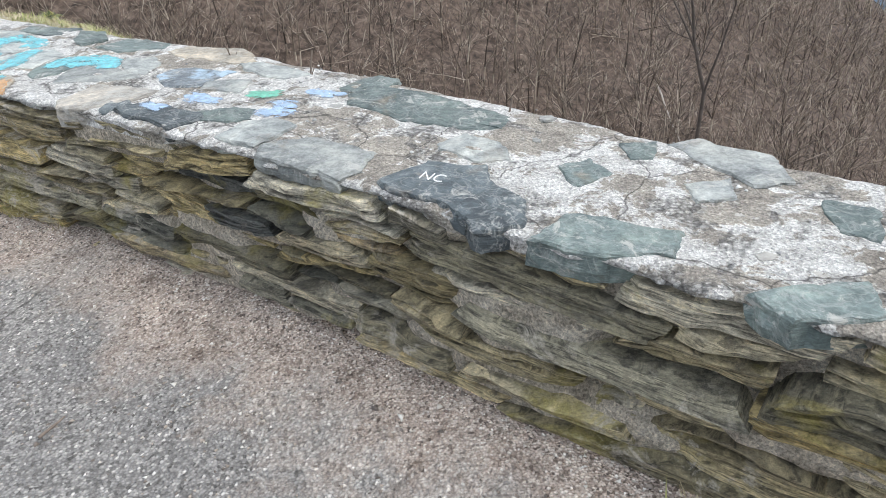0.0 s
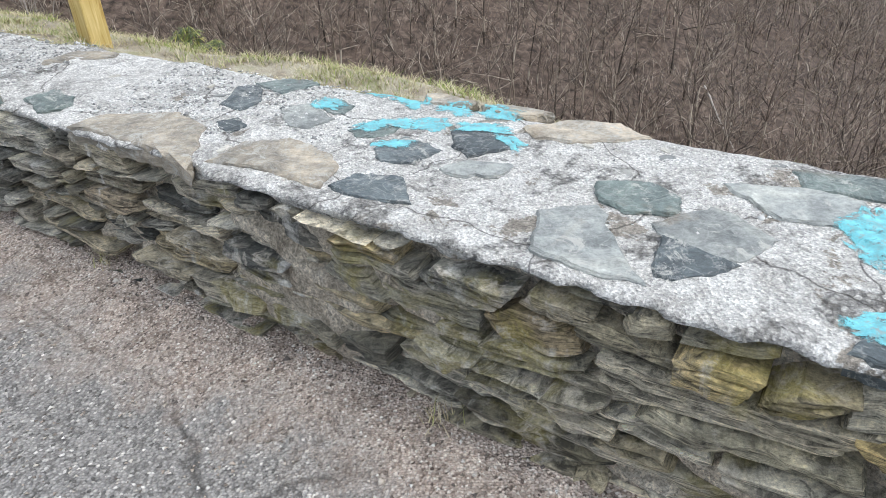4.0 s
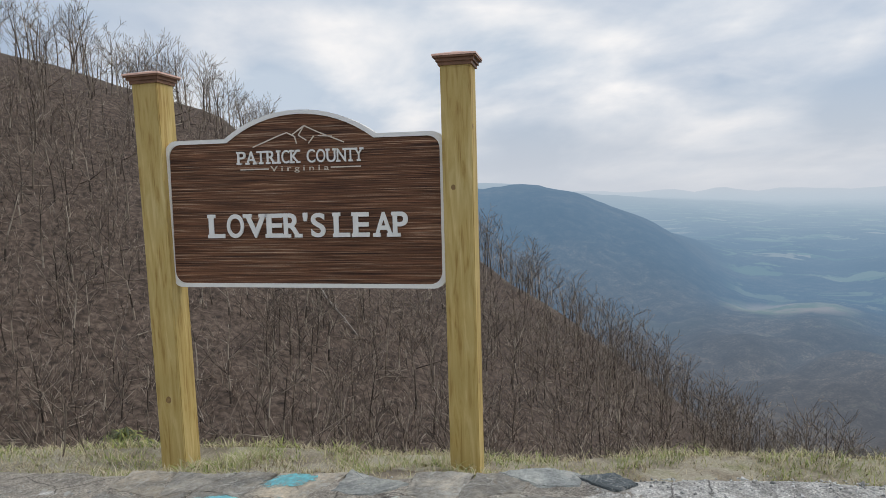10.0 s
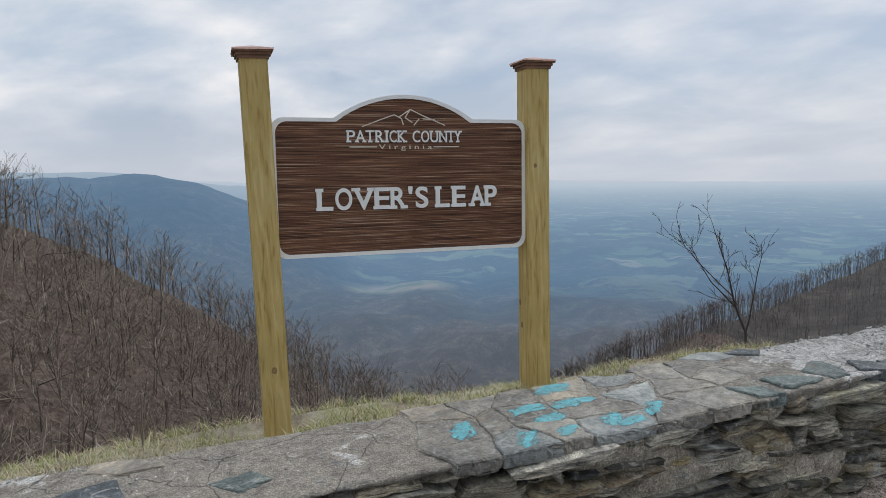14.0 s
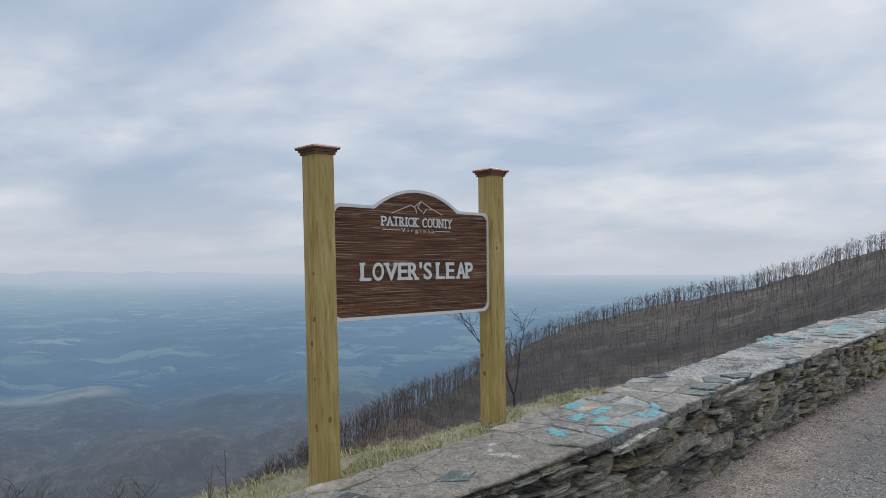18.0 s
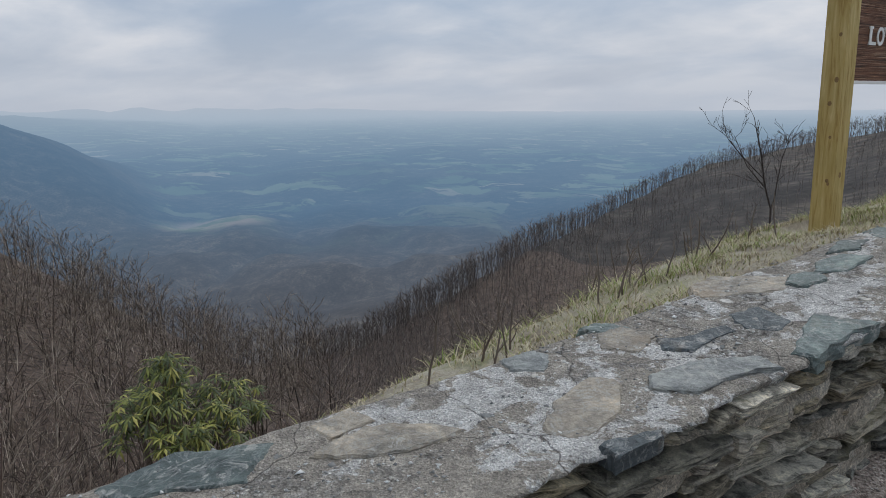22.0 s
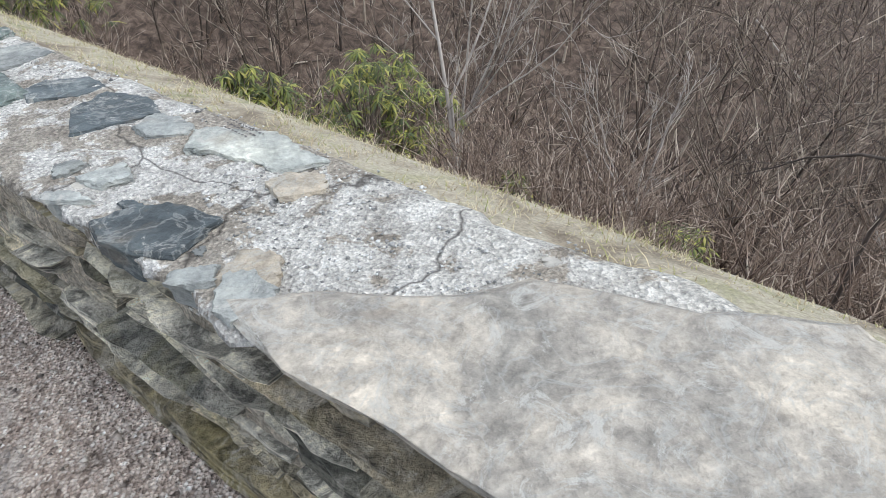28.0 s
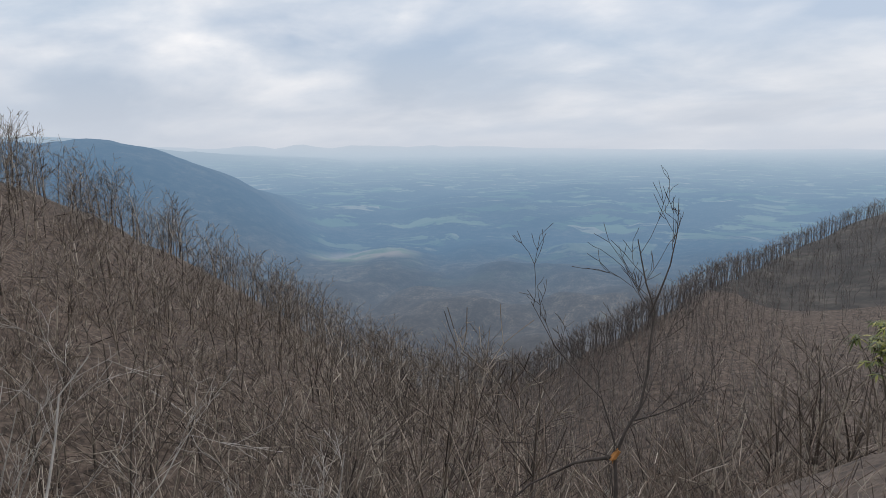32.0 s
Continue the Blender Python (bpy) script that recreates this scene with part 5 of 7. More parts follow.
# slab serifs: x0, x1 in the letter's width, foot (0) or head (1)
SERIFS = {"L": [(-.06, .42, 1), (-.06, .3, 0)], "V": [(-.06, .34, 1), (.66, 1.06, 1)], "E": [(-.08, .3, 1), (-.08, .3, 0)], "R": [(-.08, .4, 0), (.62, 1.06, 0), (-.08, .3, 1)],
          "A": [(-.07, .33, 0), (.67, 1.07, 0)], "P": [(-.08, .5, 0), (-.08, .3, 1)], "T": [(.25, .75, 0)], "I": [(-.5, 1.5, 0), (-.5, 1.5, 1)], "K": [(-.08, .42, 0), (.62, 1.06, 0), (-.08, .42, 1), (.6, 1.04, 1)],
          "U": [(-.08, .34, 1), (.66, 1.08, 1)], "N": [(-.08, .36, 0), (.66, 1.08, 1)], "Y": [(-.06, .36, 1), (.64, 1.06, 1), (.28, .72, 0)]}


def serif_line(text, cells, width, height, x, z, parent, name, bold, y):
    for ch, cell in zip(text, cells):
        if not cell or ch == " ":
            continue
        x0, x1 = x - width / 2 + cell[0] * width, x - width / 2 + cell[1] * width
        if ch == "I":
            x0, x1 = x0 + (x1 - x0) * 0.25, x1 - (x1 - x0) * 0.25
        q = 1.0
        x0, x1 = x0 + (x1 - x0) * 0.035, x1 - (x1 - x0) * 0.035
        h, zz = (height * 0.36, z + height * 0.66) if ch == "'" else (height * q, z)
        ob = lettering(ch, x1 - x0, h, (x0 + x1) / 2, zz, parent, name, bold=bold, depth=0.003, y=y)
        bm = bmesh.new()
        bm.from_mesh(ob.data)
        t = height * 0.15
        for a, c, head in SERIFS.get(ch, []):
            zc = zz + (h - t / 2 if head else t / 2)
            bar(bm, x0 + (x1 - x0) * a, zc, x0 + (x1 - x0) * c, zc, t, y - 0.0046, y + 0.004)
        bm.to_mesh(ob.data)
        bm.free()


def sign():
    turn = math.degrees(math.atan2(-0.575, 0.818))
    lx, ly, rx, ry = -3.035, 5.145, -1.755, 4.245
    post(lx, ly, 0.30, turn, -1.4, "yellow treated-pine post with a copper cap in dry grass")
    post(rx, ry, 0.38, turn, -0.3, "yellow treated-pine post with a copper cap beside the wall")
    b = tagged(new("sign_board"), "carved brown cedar sign with white lettering and arched top", "sign")
    b.matrix_world = pose((lx + rx) / 2, (ly + ry) / 2, 1.275, 0, 0, turn) @ pose(0, -0.01, 0)
    bm = bmesh.new()
    slab_from(bm, board_outline(0.016), -0.02, 0.025)
    part("panel", bm, BOARD, b)
    bm = bmesh.new()
    o, i = board_outline(0.0), board_outline(0.02)
    n = len(o)
    rings = [[bm.verts.new((x, y, z)) for x, z in pts] for pts, y in ((o, 0.028), (o, -0.022), (o, -0.026), (i, -0.026), (i, -0.018))]
    for p, q in zip(rings, rings[1:]):
        for k in range(n):
            bm.faces.new((p[k], p[(k + 1) % n], q[(k + 1) % n], q[k]))
    part("border", bm, WHITE, b, "off-white raised border")
    serif_line("LOVER'S LEAP", TITLE_CELLS, 1.035, 0.118, 0.02, 0.247, b, "title_letter", 0.02, -0.025)
    serif_line("PATRICK COUNTY", COUNTY_CELLS, 0.65, 0.064, 0.0, 0.607, b, "county_letter", 0.006, -0.024)
    lettering("V i r g i n i a", 0.30, 0.034, 0.0, 0.562, b, "state_name", CREAM, bold=0.0, depth=0.004, y=-0.022)
    for x0, x1 in ((-0.31, -0.16), (0.16, 0.31)):
        bm = bmesh.new()
        bar(bm, x0, 0.583, x1, 0.583, 0.006, -0.024, -0.018)
        part("rule", bm, CREAM, b)
    bm = bmesh.new()
    for x0, z0, x1, z1 in ((-0.24, 0.69, -0.10, 0.742), (-0.10, 0.742, -0.06, 0.755), (-0.06, 0.755, -0.02, 0.735), (-0.03, 0.745, 0.03, 0.785), (0.03, 0.785, 0.10, 0.752), (0.10, 0.752, 0.23, 0.70),
                           (0.03, 0.785, 0.0, 0.74), (0.0, 0.74, 0.04, 0.715), (0.05, 0.70, 0.08, 0.735), (-0.02, 0.735, -0.01, 0.70), (0.10, 0.735, 0.17, 0.73)):
        bar(bm, x0, z0, x1, z1, 0.0055, -0.024, -0.018)
    part("mountain_emblem", bm, CREAM, b, "thin cream mountain outline")


sign()


# ---- bare woods ----
def prisms(segs, sides=3):
    """Tapered prisms along segments: rows of start, end, two radii."""
    p0, p1, r0, r1 = segs[:, :3], segs[:, 3:6], segs[:, 6:7], segs[:, 7:8]
    d = p1 - p0
    d /= np.maximum(np.linalg.norm(d, axis=1, keepdims=True), 1e-6)
    ref = np.where(np.abs(d[:, 2:3]) > 0.9, [[1.0, 0, 0]], [[0, 0, 1.0]])
    u = np.cross(d, ref)
    u /= np.maximum(np.linalg.norm(u, axis=1, keepdims=True), 1e-6)
    v = np.cross(d, u)
    rings = []
    for k in range(sides):
        a = 2 * math.pi * k / sides
        o = u * math.cos(a) + v * math.sin(a)
        rings += [p0 + o * r0, p1 + o * r1]
    verts = np.stack(rings, 1).reshape(-1, 3)
    base = (np.arange(len(segs)) * 2 * sides)[:, None, None]
    t = []
    for k in range(sides):
        q = (k + 1) % sides
        t += [(2 * k, 2 * q, 2 * q + 1), (2 * k, 2 * q + 1, 2 * k + 1)]
    tris = (np.array(t)[None] + base).reshape(-1, 3)
    return verts, tris


def grow(r, p, d, length, rad, depth, segs, wander=0.18, kids=(2, 4), spread=0.6, up=0.12, shrink=0.62, pieces=3, tip=0.35):
    """A limb in pieces with side limbs, down to depth 0."""
    p, d = np.array(p, float), np.array(d, float)
    r0 = rad
    step = length / pieces
    joints = []
    for k in range(pieces):
        d = d + np.array([r.gauss(0, wander), r.gauss(0, wander), r.gauss(0, wander) + up])
        d /= np.linalg.norm(d)
        q = p + d * step
        r1 = rad * (1 - (1 - tip) * (k + 1) / pieces)
        segs.append((*p, *q, r0, r1))
        joints.append((q, d, r1))
        p, r0 = q, r1
    if depth:
        for _ in range(r.randint(*kids)):
            q, dd, rr = r.choice(joints)
            side = np.array([r.gauss(0, 1), r.gauss(0, 1), r.gauss(0, 0.5)])
            nd = dd * (1 - spread * 0.5) + side / np.linalg.norm(side) * spread
            nd /= np.linalg.norm(nd)
            grow(r, q, nd, length * shrink * r.uniform(0.7, 1.2), rr * 0.62, depth - 1, segs, wander, kids, spread, up, shrink, max(2, pieces - 1), tip)


def wood_tree(r, h, fork=0.45, limbs=(9, 14), twig=0.012, depth=1):
    segs = []
    p, d, rad = np.zeros(3), np.array([0, 0, 1.0]), h * 0.0135
    n = 6
    joints = []
    for k in range(n):
        d = d + np.array([r.gauss(0, 0.06), r.gauss(0, 0.06), 0.05])
        d /= np.linalg.norm(d)
        q = p + d * h * 0.9 / n
        r1 = max(twig, rad * (1 - 0.14 * (k + 1)))
        segs.append((*p, *q, rad * (1 - 0.14 * k), r1))
        if (k + 1) / n >= fork:
            joints.append((q, d, r1, (k + 1) / n))
        p = q
    for _ in range(r.randint(*limbs)):
        q, dd, rr, f = r.choice(joints)
        a = r.uniform(0, 6.283)
        nd = np.array([math.cos(a) * 0.75, math.sin(a) * 0.75, r.uniform(0.4, 1.1)])
        nd /= np.linalg.norm(nd)
        grow(r, q, nd, h * (0.5 - 0.28 * f) * r.uniform(0.6, 1.1), max(twig, rr * 0.5), depth, segs, 0.16, (2, 4), 0.55, 0.08, 0.55, 2, 0.4)
    s = np.array(segs)
    s[:, 6:8] = np.maximum(s[:, 6:8], twig)
    return s


def plant(protos, places, sides=3):
    """Copies of prototype limbs at rows of x, y, z, size, turn, kind; one array of segments."""
    out = []
    for x, y, z, size, turn, k in places:
        s = protos[int(k)].copy()
        c, q = math.cos(turn), math.sin(turn)
        for o in (0, 3):
            px, py = s[:, o].copy(), s[:, o + 1].copy()
            s[:, o], s[:, o + 1] = (px * c - py * q) * size + x, (px * q + py * c) * size + y
            s[:, o + 2] = s[:, o + 2] * size + z
        s[:, 6:8] *= size
        out.append(s)
    return prisms(np.vstack(out), sides)


# places kept free of brush: round the evergreen shrubs
CLEAR = [(-11.3, 16.3, 1.5), (-11.6, 14.8, 1.1), (-12.3, 15.9, 1.2), (-11.9, 13.6, 0.9), (-12.3, 14.6, 0.8), (-3.5, 10.43, 1.0), (-4.6, 9.4, 0.7)]


def woods():
    r = random.Random(5)
    tall = [wood_tree(r, 13, 0.3, (8, 13), 0.026) for _ in range(12)]
    places = []
    for _ in range(9000):
        a, q = r.uniform(-50, 56), math.sqrt(r.uniform(0.06, 1.0)) * 178
        x, y = CX + q * math.sin(radians(a)), CY + q * math.cos(radians(a))
        reach = float(np.interp(a, BEAR, REACH))
        if q < 40 or q > reach + 10 or len(places) >= 1650:
            continue
        places.append((x, y, relief(x, y) - 0.3, r.uniform(0.42, 0.9) * (1.2 if reach - q < 22 else 1.0), r.uniform(0, 6.28), r.randrange(12)))
    v, t = plant(tall, places)
    tagged(new("spur_woods", fast_mesh("spur_woods", v, t, BARK)), "bare grey winter woods on the hillside across the ravine", "woods", kind="stuff")
    small = [wood_tree(r, 11, 0.4, (5, 7), 0.06, 0) for _ in range(8)]
    places = []
    for _ in range(24000):
        a = r.uniform(54, 128)
        q = float(np.interp(a, BEAR, REACH)) * math.sqrt(r.uniform(0.1, 1.0))
        crest = r.random() < 0.3
        if crest:
            q = float(np.interp(a, BEAR, REACH)) * r.uniform(0.95, 1.015)
        x, y = CX + q * math.sin(radians(a)), CY + q * math.cos(radians(a))
        if q < 45 or q > float(np.interp(a, BEAR, REACH)) + 8 or len(places) >= 5600:
            continue
        places.append((x, y, relief(x, y) - 0.3, r.uniform(0.75, 1.1) * (0.32 + 0.4 * q / 450) * (1.15 if crest else 0.9), r.uniform(0, 6.28), r.randrange(8)))
    v, t = plant(small, places)
    tagged(new("ridge_woods", fast_mesh("ridge_woods", v, t, RIDGE_BARK)), "bare winter woods covering the long ridge", "woods", kind="stuff")
    # brush on the slope below the wall
    shrubs = []
    for _ in range(12):
        segs = []
        for _ in range(r.randint(4, 6)):
            a = r.uniform(0, 6.28)
            lean = r.uniform(0.1, 0.55)
            grow(r, (r.uniform(-.12, .12), r.uniform(-.12, .12), 0), (math.cos(a) * lean, math.sin(a) * lean, 1), r.uniform(0.45, 0.62), r.uniform(0.006, 0.012), 2, segs, 0.13, (2, 3), 0.6, 0.05, 0.6, 3, 0.35)
        s = np.array(segs)
        s[:, 6:8] = np.maximum(s[:, 6:8], 0.0022)
        shrubs.append(s)
    places = []
    while len(places) < 700:
        s = r.choice((r.uniform(0, LENGTH), r.uniform(26, LENGTH)))
        w, g = plan(s)[4], plan(s)[7]
        e = g + 0.45 + 15 * r.random() ** 1.7
        x, y, _ = at(s, w + e, 0)
        z = ground(x, y)
        room = (plan(s)[5] - (0.12 if s > 28.2 else 0.5) - (0.36 if s > 28.2 or s < 12 else 0.62) * e) - z
        if any(math.hypot(x - cx, y - cy) < cr for cx, cy, cr in CLEAR):
            continue
        if room > 0.12:
            places.append((x, y, z - 0.05, min(r.uniform(0.8, 2.6), room), r.uniform(0, 6.28), r.randrange(12)))
    v, t = plant(shrubs, places)
    tagged(new("slope_brush", fast_mesh("slope_brush", v, t, TWIG)), "tangled leafless brush on the slope below the wall", "brush", kind="stuff")
    mid = [wood_tree(r, 1.0, 0.25, (10, 14), 0.0015, 1) for _ in range(10)]
    places = []
    while len(places) < 330:
        s = r.uniform(0, LENGTH)
        w, g = plan(s)[4], plan(s)[7]
        e = g + 5 + 36 * r.random()
        x, y, _ = at(s, w + e, 0)
        z = ground(x, y)
        room = (plan(s)[5] - (0.30 if s > 28.2 else 0.45 if s < 12 else 0.62) * e) - z
        if room > 1.0:
            places.append((x, y, z - 0.1, min(r.uniform(3, 9), room), r.uniform(0, 6.28), r.randrange(10)))
    v, t = plant(mid, places)
    logs = []
    for _ in range(10):
        segs = []
        grow(r, (0, 0, 0.1), (1, 0, 0.1), r.uniform(2.5, 5), r.uniform(0.03, 0.07), 2, segs, 0.12, (2, 4), 0.6, 0.05, 0.5, 3, 0.35)
        logs.append(np.maximum(np.array(segs), [[-99] * 6 + [0.008] * 2]))
    places = []
    while len(places) < 420:
        a, q = r.uniform(-45, 56), 44 + 100 * r.random()
        x, y = CX + q * math.sin(radians(a)), CY + q * math.cos(radians(a))
        places.append((x, y, relief(x, y), r.uniform(0.4, 0.9) * (1 + q / 90), r.uniform(0, 6.28), r.randrange(10)))
    lv, lt = plant(logs, places)
    low = []
    for _ in range(8):
        segs = []
        for _ in range(5):
            a = r.uniform(0, 6.28)
            grow(r, (r.uniform(-.3, .3), r.uniform(-.3, .3), 0), (math.cos(a) * 0.6, math.sin(a) * 0.6, 1), r.uniform(0.7, 1.2), 0.016, 1, segs, 0.2, (2, 4), 0.7, 0.03, 0.6, 3, 0.5)
        low.append(np.maximum(np.array(segs), [[-99] * 6 + [0.008] * 2]))
    places = []
    while len(places) < 1300:
        a, q = r.uniform(-45, 58), 34 + 95 * r.random()
        x, y = CX + q * math.sin(radians(a)), CY + q * math.cos(radians(a))
        if q < float(np.interp(a, BEAR, REACH)) - 8:
            places.append((x, y, relief(x, y) - (0.1 if q > 48 else 0.5), r.uniform(1.2, 2.6), r.uniform(0, 6.28), r.randrange(8)))
    uv, ut = plant(low, places)
    tagged(new("undergrowth", fast_mesh("undergrowth", uv, ut, TWIG)), "leafless undergrowth between the trees on the hillside", "brush", kind="stuff")
    tagged(new("fallen_branches", fast_mesh("fallen_branches", lv, lt, BARK)), "fallen grey branches lying in the leaf litter", "branches", kind="stuff")
    tagged(new("slope_saplings", fast_mesh("slope_saplings", v, t, BARK)), "thin bare saplings rising from the ravine slope", "saplings", kind="stuff")


woods()


def grass():
    r = np.random.RandomState(3)
    kinds = {"straw": ([], []), "green": ([], [])}
    for _ in range(170000):
        s = r.uniform(10, LENGTH - 2)
        _, _, _, _, w, top, g, gw = plan(s)
        if gw < 0.04 or (s < 28.5 and r.rand() > (gw + 0.3) / 1.7):
            continue
        e = r.uniform(-0.02, gw + 0.45)
        tuft = fbm(s * 2.1, e * 2.4, 5) + (0.22 if abs(e - gw) < 0.35 else 0) - (0.15 if s > 28 else 0)
        if fbm(s * 1.5, e * 1.8, 9) < -0.12 and r.rand() < 0.85 and tuft < 0.2:
            continue
        x, y, _ = at(s, w + e, 0)
        z = ground(x, y) - 0.005
        green = tuft > 0.24 and r.rand() < (0.06 if s > 28 else 0.38)
        h = r.uniform(0.010, 0.030) * (2.2 if r.rand() < 0.05 else 1) * (0.7 if s > 29 else 1)
        h *= 1.0 + (0.5 if s > 28 else 1.3) * max(0.0, min(1.0, (tuft - 0.1) * 2))
        a = r.uniform(0, 6.28)
        if 24.8 < s < 31:
            h *= 0.5
        h = min(h, 0.06)
        lean = r.uniform(0.7, 2.4) * h
        if s > 28.5:
            h *= 0.6
            lean *= 0.55
        wide = 0.0011 if s > 28.5 else 0.0021
        bx, by = math.cos(a + 1.57) * wide, math.sin(a + 1.57) * wide
        tx, ty = x + math.cos(a) * lean, y + math.sin(a) * lean
        mx, my = x + math.cos(a) * lean * 0.35, y + math.sin(a) * lean * 0.35
        verts, tris = kinds["green" if green else "straw"]
        k = len(verts)
        verts += [(x - bx, y - by, z), (x + bx, y + by, z), (mx - bx * .8, my - by * .8, z + h * 0.65), (mx + bx * .8, my + by * .8, z + h * 0.65), (tx, ty, z + h)]
        tris += [(k, k + 1, k + 3), (k, k + 3, k + 2), (k + 2, k + 3, k + 4)]
    # dead tufts along the foot of the wall
    for _ in range(46):
        s = r.uniform(11, 31)
        gx, gy, gz = at(s, -0.03, plan(s)[6] + 0.045)
        verts, tris = kinds["straw"]
        for _ in range(r.randint(8, 26)):
            a, h = r.uniform(0, 6.28), r.uniform(0.03, 0.10)
            x, y = gx + r.normal(0, 0.02), gy + r.normal(0, 0.02)
            bx, by = math.cos(a + 1.57) * 0.002, math.sin(a + 1.57) * 0.002
            k = len(verts)
            verts += [(x - bx, y - by, gz - 0.01), (x + bx, y + by, gz - 0.01), (x + math.cos(a) * h * 0.5, y + math.sin(a) * h * 0.5, gz + h * 0.7)]
            tris += [(k, k + 1, k + 2)]
    tagged(new("grass", fast_mesh("grass", *kinds["straw"], BLADE)), "short straw-coloured winter grass on the bank", "grass", kind="stuff")
    tagged(new("green_grass", fast_mesh("green_grass", *kinds["green"], GREEN)), "tufts of fresh green grass along the crest", "grass", kind="stuff")


GREEN = mat_islands("green_blades", [(0.0, (0.16, 0.20, 0.05)), (0.5, (0.26, 0.33, 0.08)), (0.85, (0.38, 0.42, 0.14)), (1.0, (0.55, 0.50, 0.26))])
grass()


# ---- things on the slope ----
LEAF = mat_islands("rhododendron_leaves", [(0.0, (0.035, 0.05, 0.015)), (0.4, (0.10, 0.13, 0.028)), (0.75, (0.24, 0.26, 0.05)), (1.0, (0.44, 0.40, 0.10))], 0.5)
STEM = plain("shrub_stems", (0.20, 0.16, 0.13), 0.9, 0, 0.35, 12)
PALE_BARK = plain("pale_bark", (0.46, 0.42, 0.38), 0.85, 0, 0.3, 9)
DARK_BARK = plain("dark_bark", (0.085, 0.07, 0.06), 0.9, 0, 0.4, 14)
RAW_WOOD = plain("fresh_broken_wood", (0.50, 0.22, 0.06), 0.8, 0, 0.35, 30)
CHALK = plain("white_chalk", (0.82, 0.82, 0.80), 0.9, 0, 0.08, 60)


def bush(x, y, z, wide, tall, count, seed, label):
    """An evergreen shrub: bent stems and whorls of long drooping leaves."""
    r = random.Random(seed)
    b = tagged(new("rhododendron"), label, "shrub")
    b.location = (x, y, z)
    segs, tips, lobes = [], [], []
    for k in range(7):
        a, q = 6.283 * (k + r.uniform(-.3, .3)) / 6, 0.0 if k == 6 else r.uniform(0.2, 0.36)
        lobes.append((math.cos(a) * q * wide, math.sin(a) * q * wide, tall - wide * r.uniform(0.0, 0.32) * (k < 6), wide * r.uniform(0.14, 0.24)))
    for _ in range(count):
        lx, ly, lz, lr = r.choice(lobes)
        a, q = r.uniform(0, 6.28), math.sqrt(r.random())
        h = lz - lr * 0.9 * (1 - math.sqrt(max(0.0, 1 - q * q))) - lr * 1.1 * r.random() ** 2
        tips.append((lx + math.cos(a) * q * lr, ly + math.sin(a) * q * lr, h))
    for k, tip in enumerate(tips):
        if k % 3 == 0:
            p0 = np.array([tip[0] * 0.12, tip[1] * 0.12, -0.1])
            p1 = np.array([tip[0] * 0.5 + r.gauss(0, .04), tip[1] * 0.5 + r.gauss(0, .04), tip[2] * 0.5])
            segs += [(*p0, *p1, 0.016, 0.010), (*p1, *tip, 0.010, 0.004)]
    v, t = prisms(np.array(segs), 4)
    c = child("stem_cluster", fast_mesh("stem_cluster", v, t, STEM), b)
    c["kind"] = "stuff"
    verts, tris = [], []
    for tip in tips:
        n = r.randint(7, 10)
        lift = r.uniform(-0.75, 0.2)
        for k in range(n):
            a = 6.283 * (k + r.uniform(-.3, .3)) / n
            L, w = r.uniform(0.09, 0.16), r.uniform(0.010, 0.015)
            el = lift + r.uniform(-0.35, 0.25)
            dx, dy, dz = math.cos(a) * math.cos(el), math.sin(a) * math.cos(el), math.sin(el)
            sx, sy = -math.sin(a) * w, math.cos(a) * w
            k0 = len(verts)
            bx, by, bz = tip
            mx, my, mz = bx + dx * L * .5, by + dy * L * .5, bz + dz * L * .5
            ex, ey, ez = bx + dx * L, by + dy * L, bz + dz * L - L * 0.22
            verts += [(bx, by, bz), (mx + sx, my + sy, mz - 0.004), (mx, my, mz + 0.004), (mx - sx, my - sy, mz - 0.004), (ex, ey, ez)]
            tris += [(k0, k0 + 1, k0 + 2), (k0, k0 + 2, k0 + 3), (k0 + 1, k0 + 4, k0 + 2), (k0 + 2, k0 + 4, k0 + 3)]
    leaves = child("foliage", fast_mesh("foliage", verts, tris, LEAF), b)
    leaves["kind"] = "stuff"
    return b


def grounded(x, y, dz=0.0):
    return x, y, ground(x, y) + dz


bush(*grounded(-3.5, 10.43), 1.6, max(0.9, -1.04 - ground(-3.5, 10.43)), 260, 1, "green rhododendron with yellowing leaves below the wall")
bush(*grounded(-2.6, 10.3), 0.6, 0.7 * max(0.9, -1.1 - ground(-2.6, 10.3)), 30, 2, "thin straggling rhododendron with few leaves")
bush(*grounded(-11.3, 16.3), 2.2, max(0.8, -2.15 - ground(-11.3, 16.3)), 420, 3, "broad glossy rhododendron on the slope edge")
bush(*grounded(-12.3, 15.9), 1.0, max(0.6, -2.2 - ground(-12.3, 15.9)), 110, 4, "low green rhododendron beside the grass edge")
bush(*grounded(-14.4, 16.2), 1.6, 1.0, 200, 5, "green rhododendron clump among bare brush")
bush(*grounded(-8.6, 14.3), 0.9, 0.55, 70, 6, "low rhododendron sprout with narrow leaves")
bush(*grounded(-9.8, 15.4), 0.6, 0.5, 40, 7, "small rhododendron under a pale sapling")


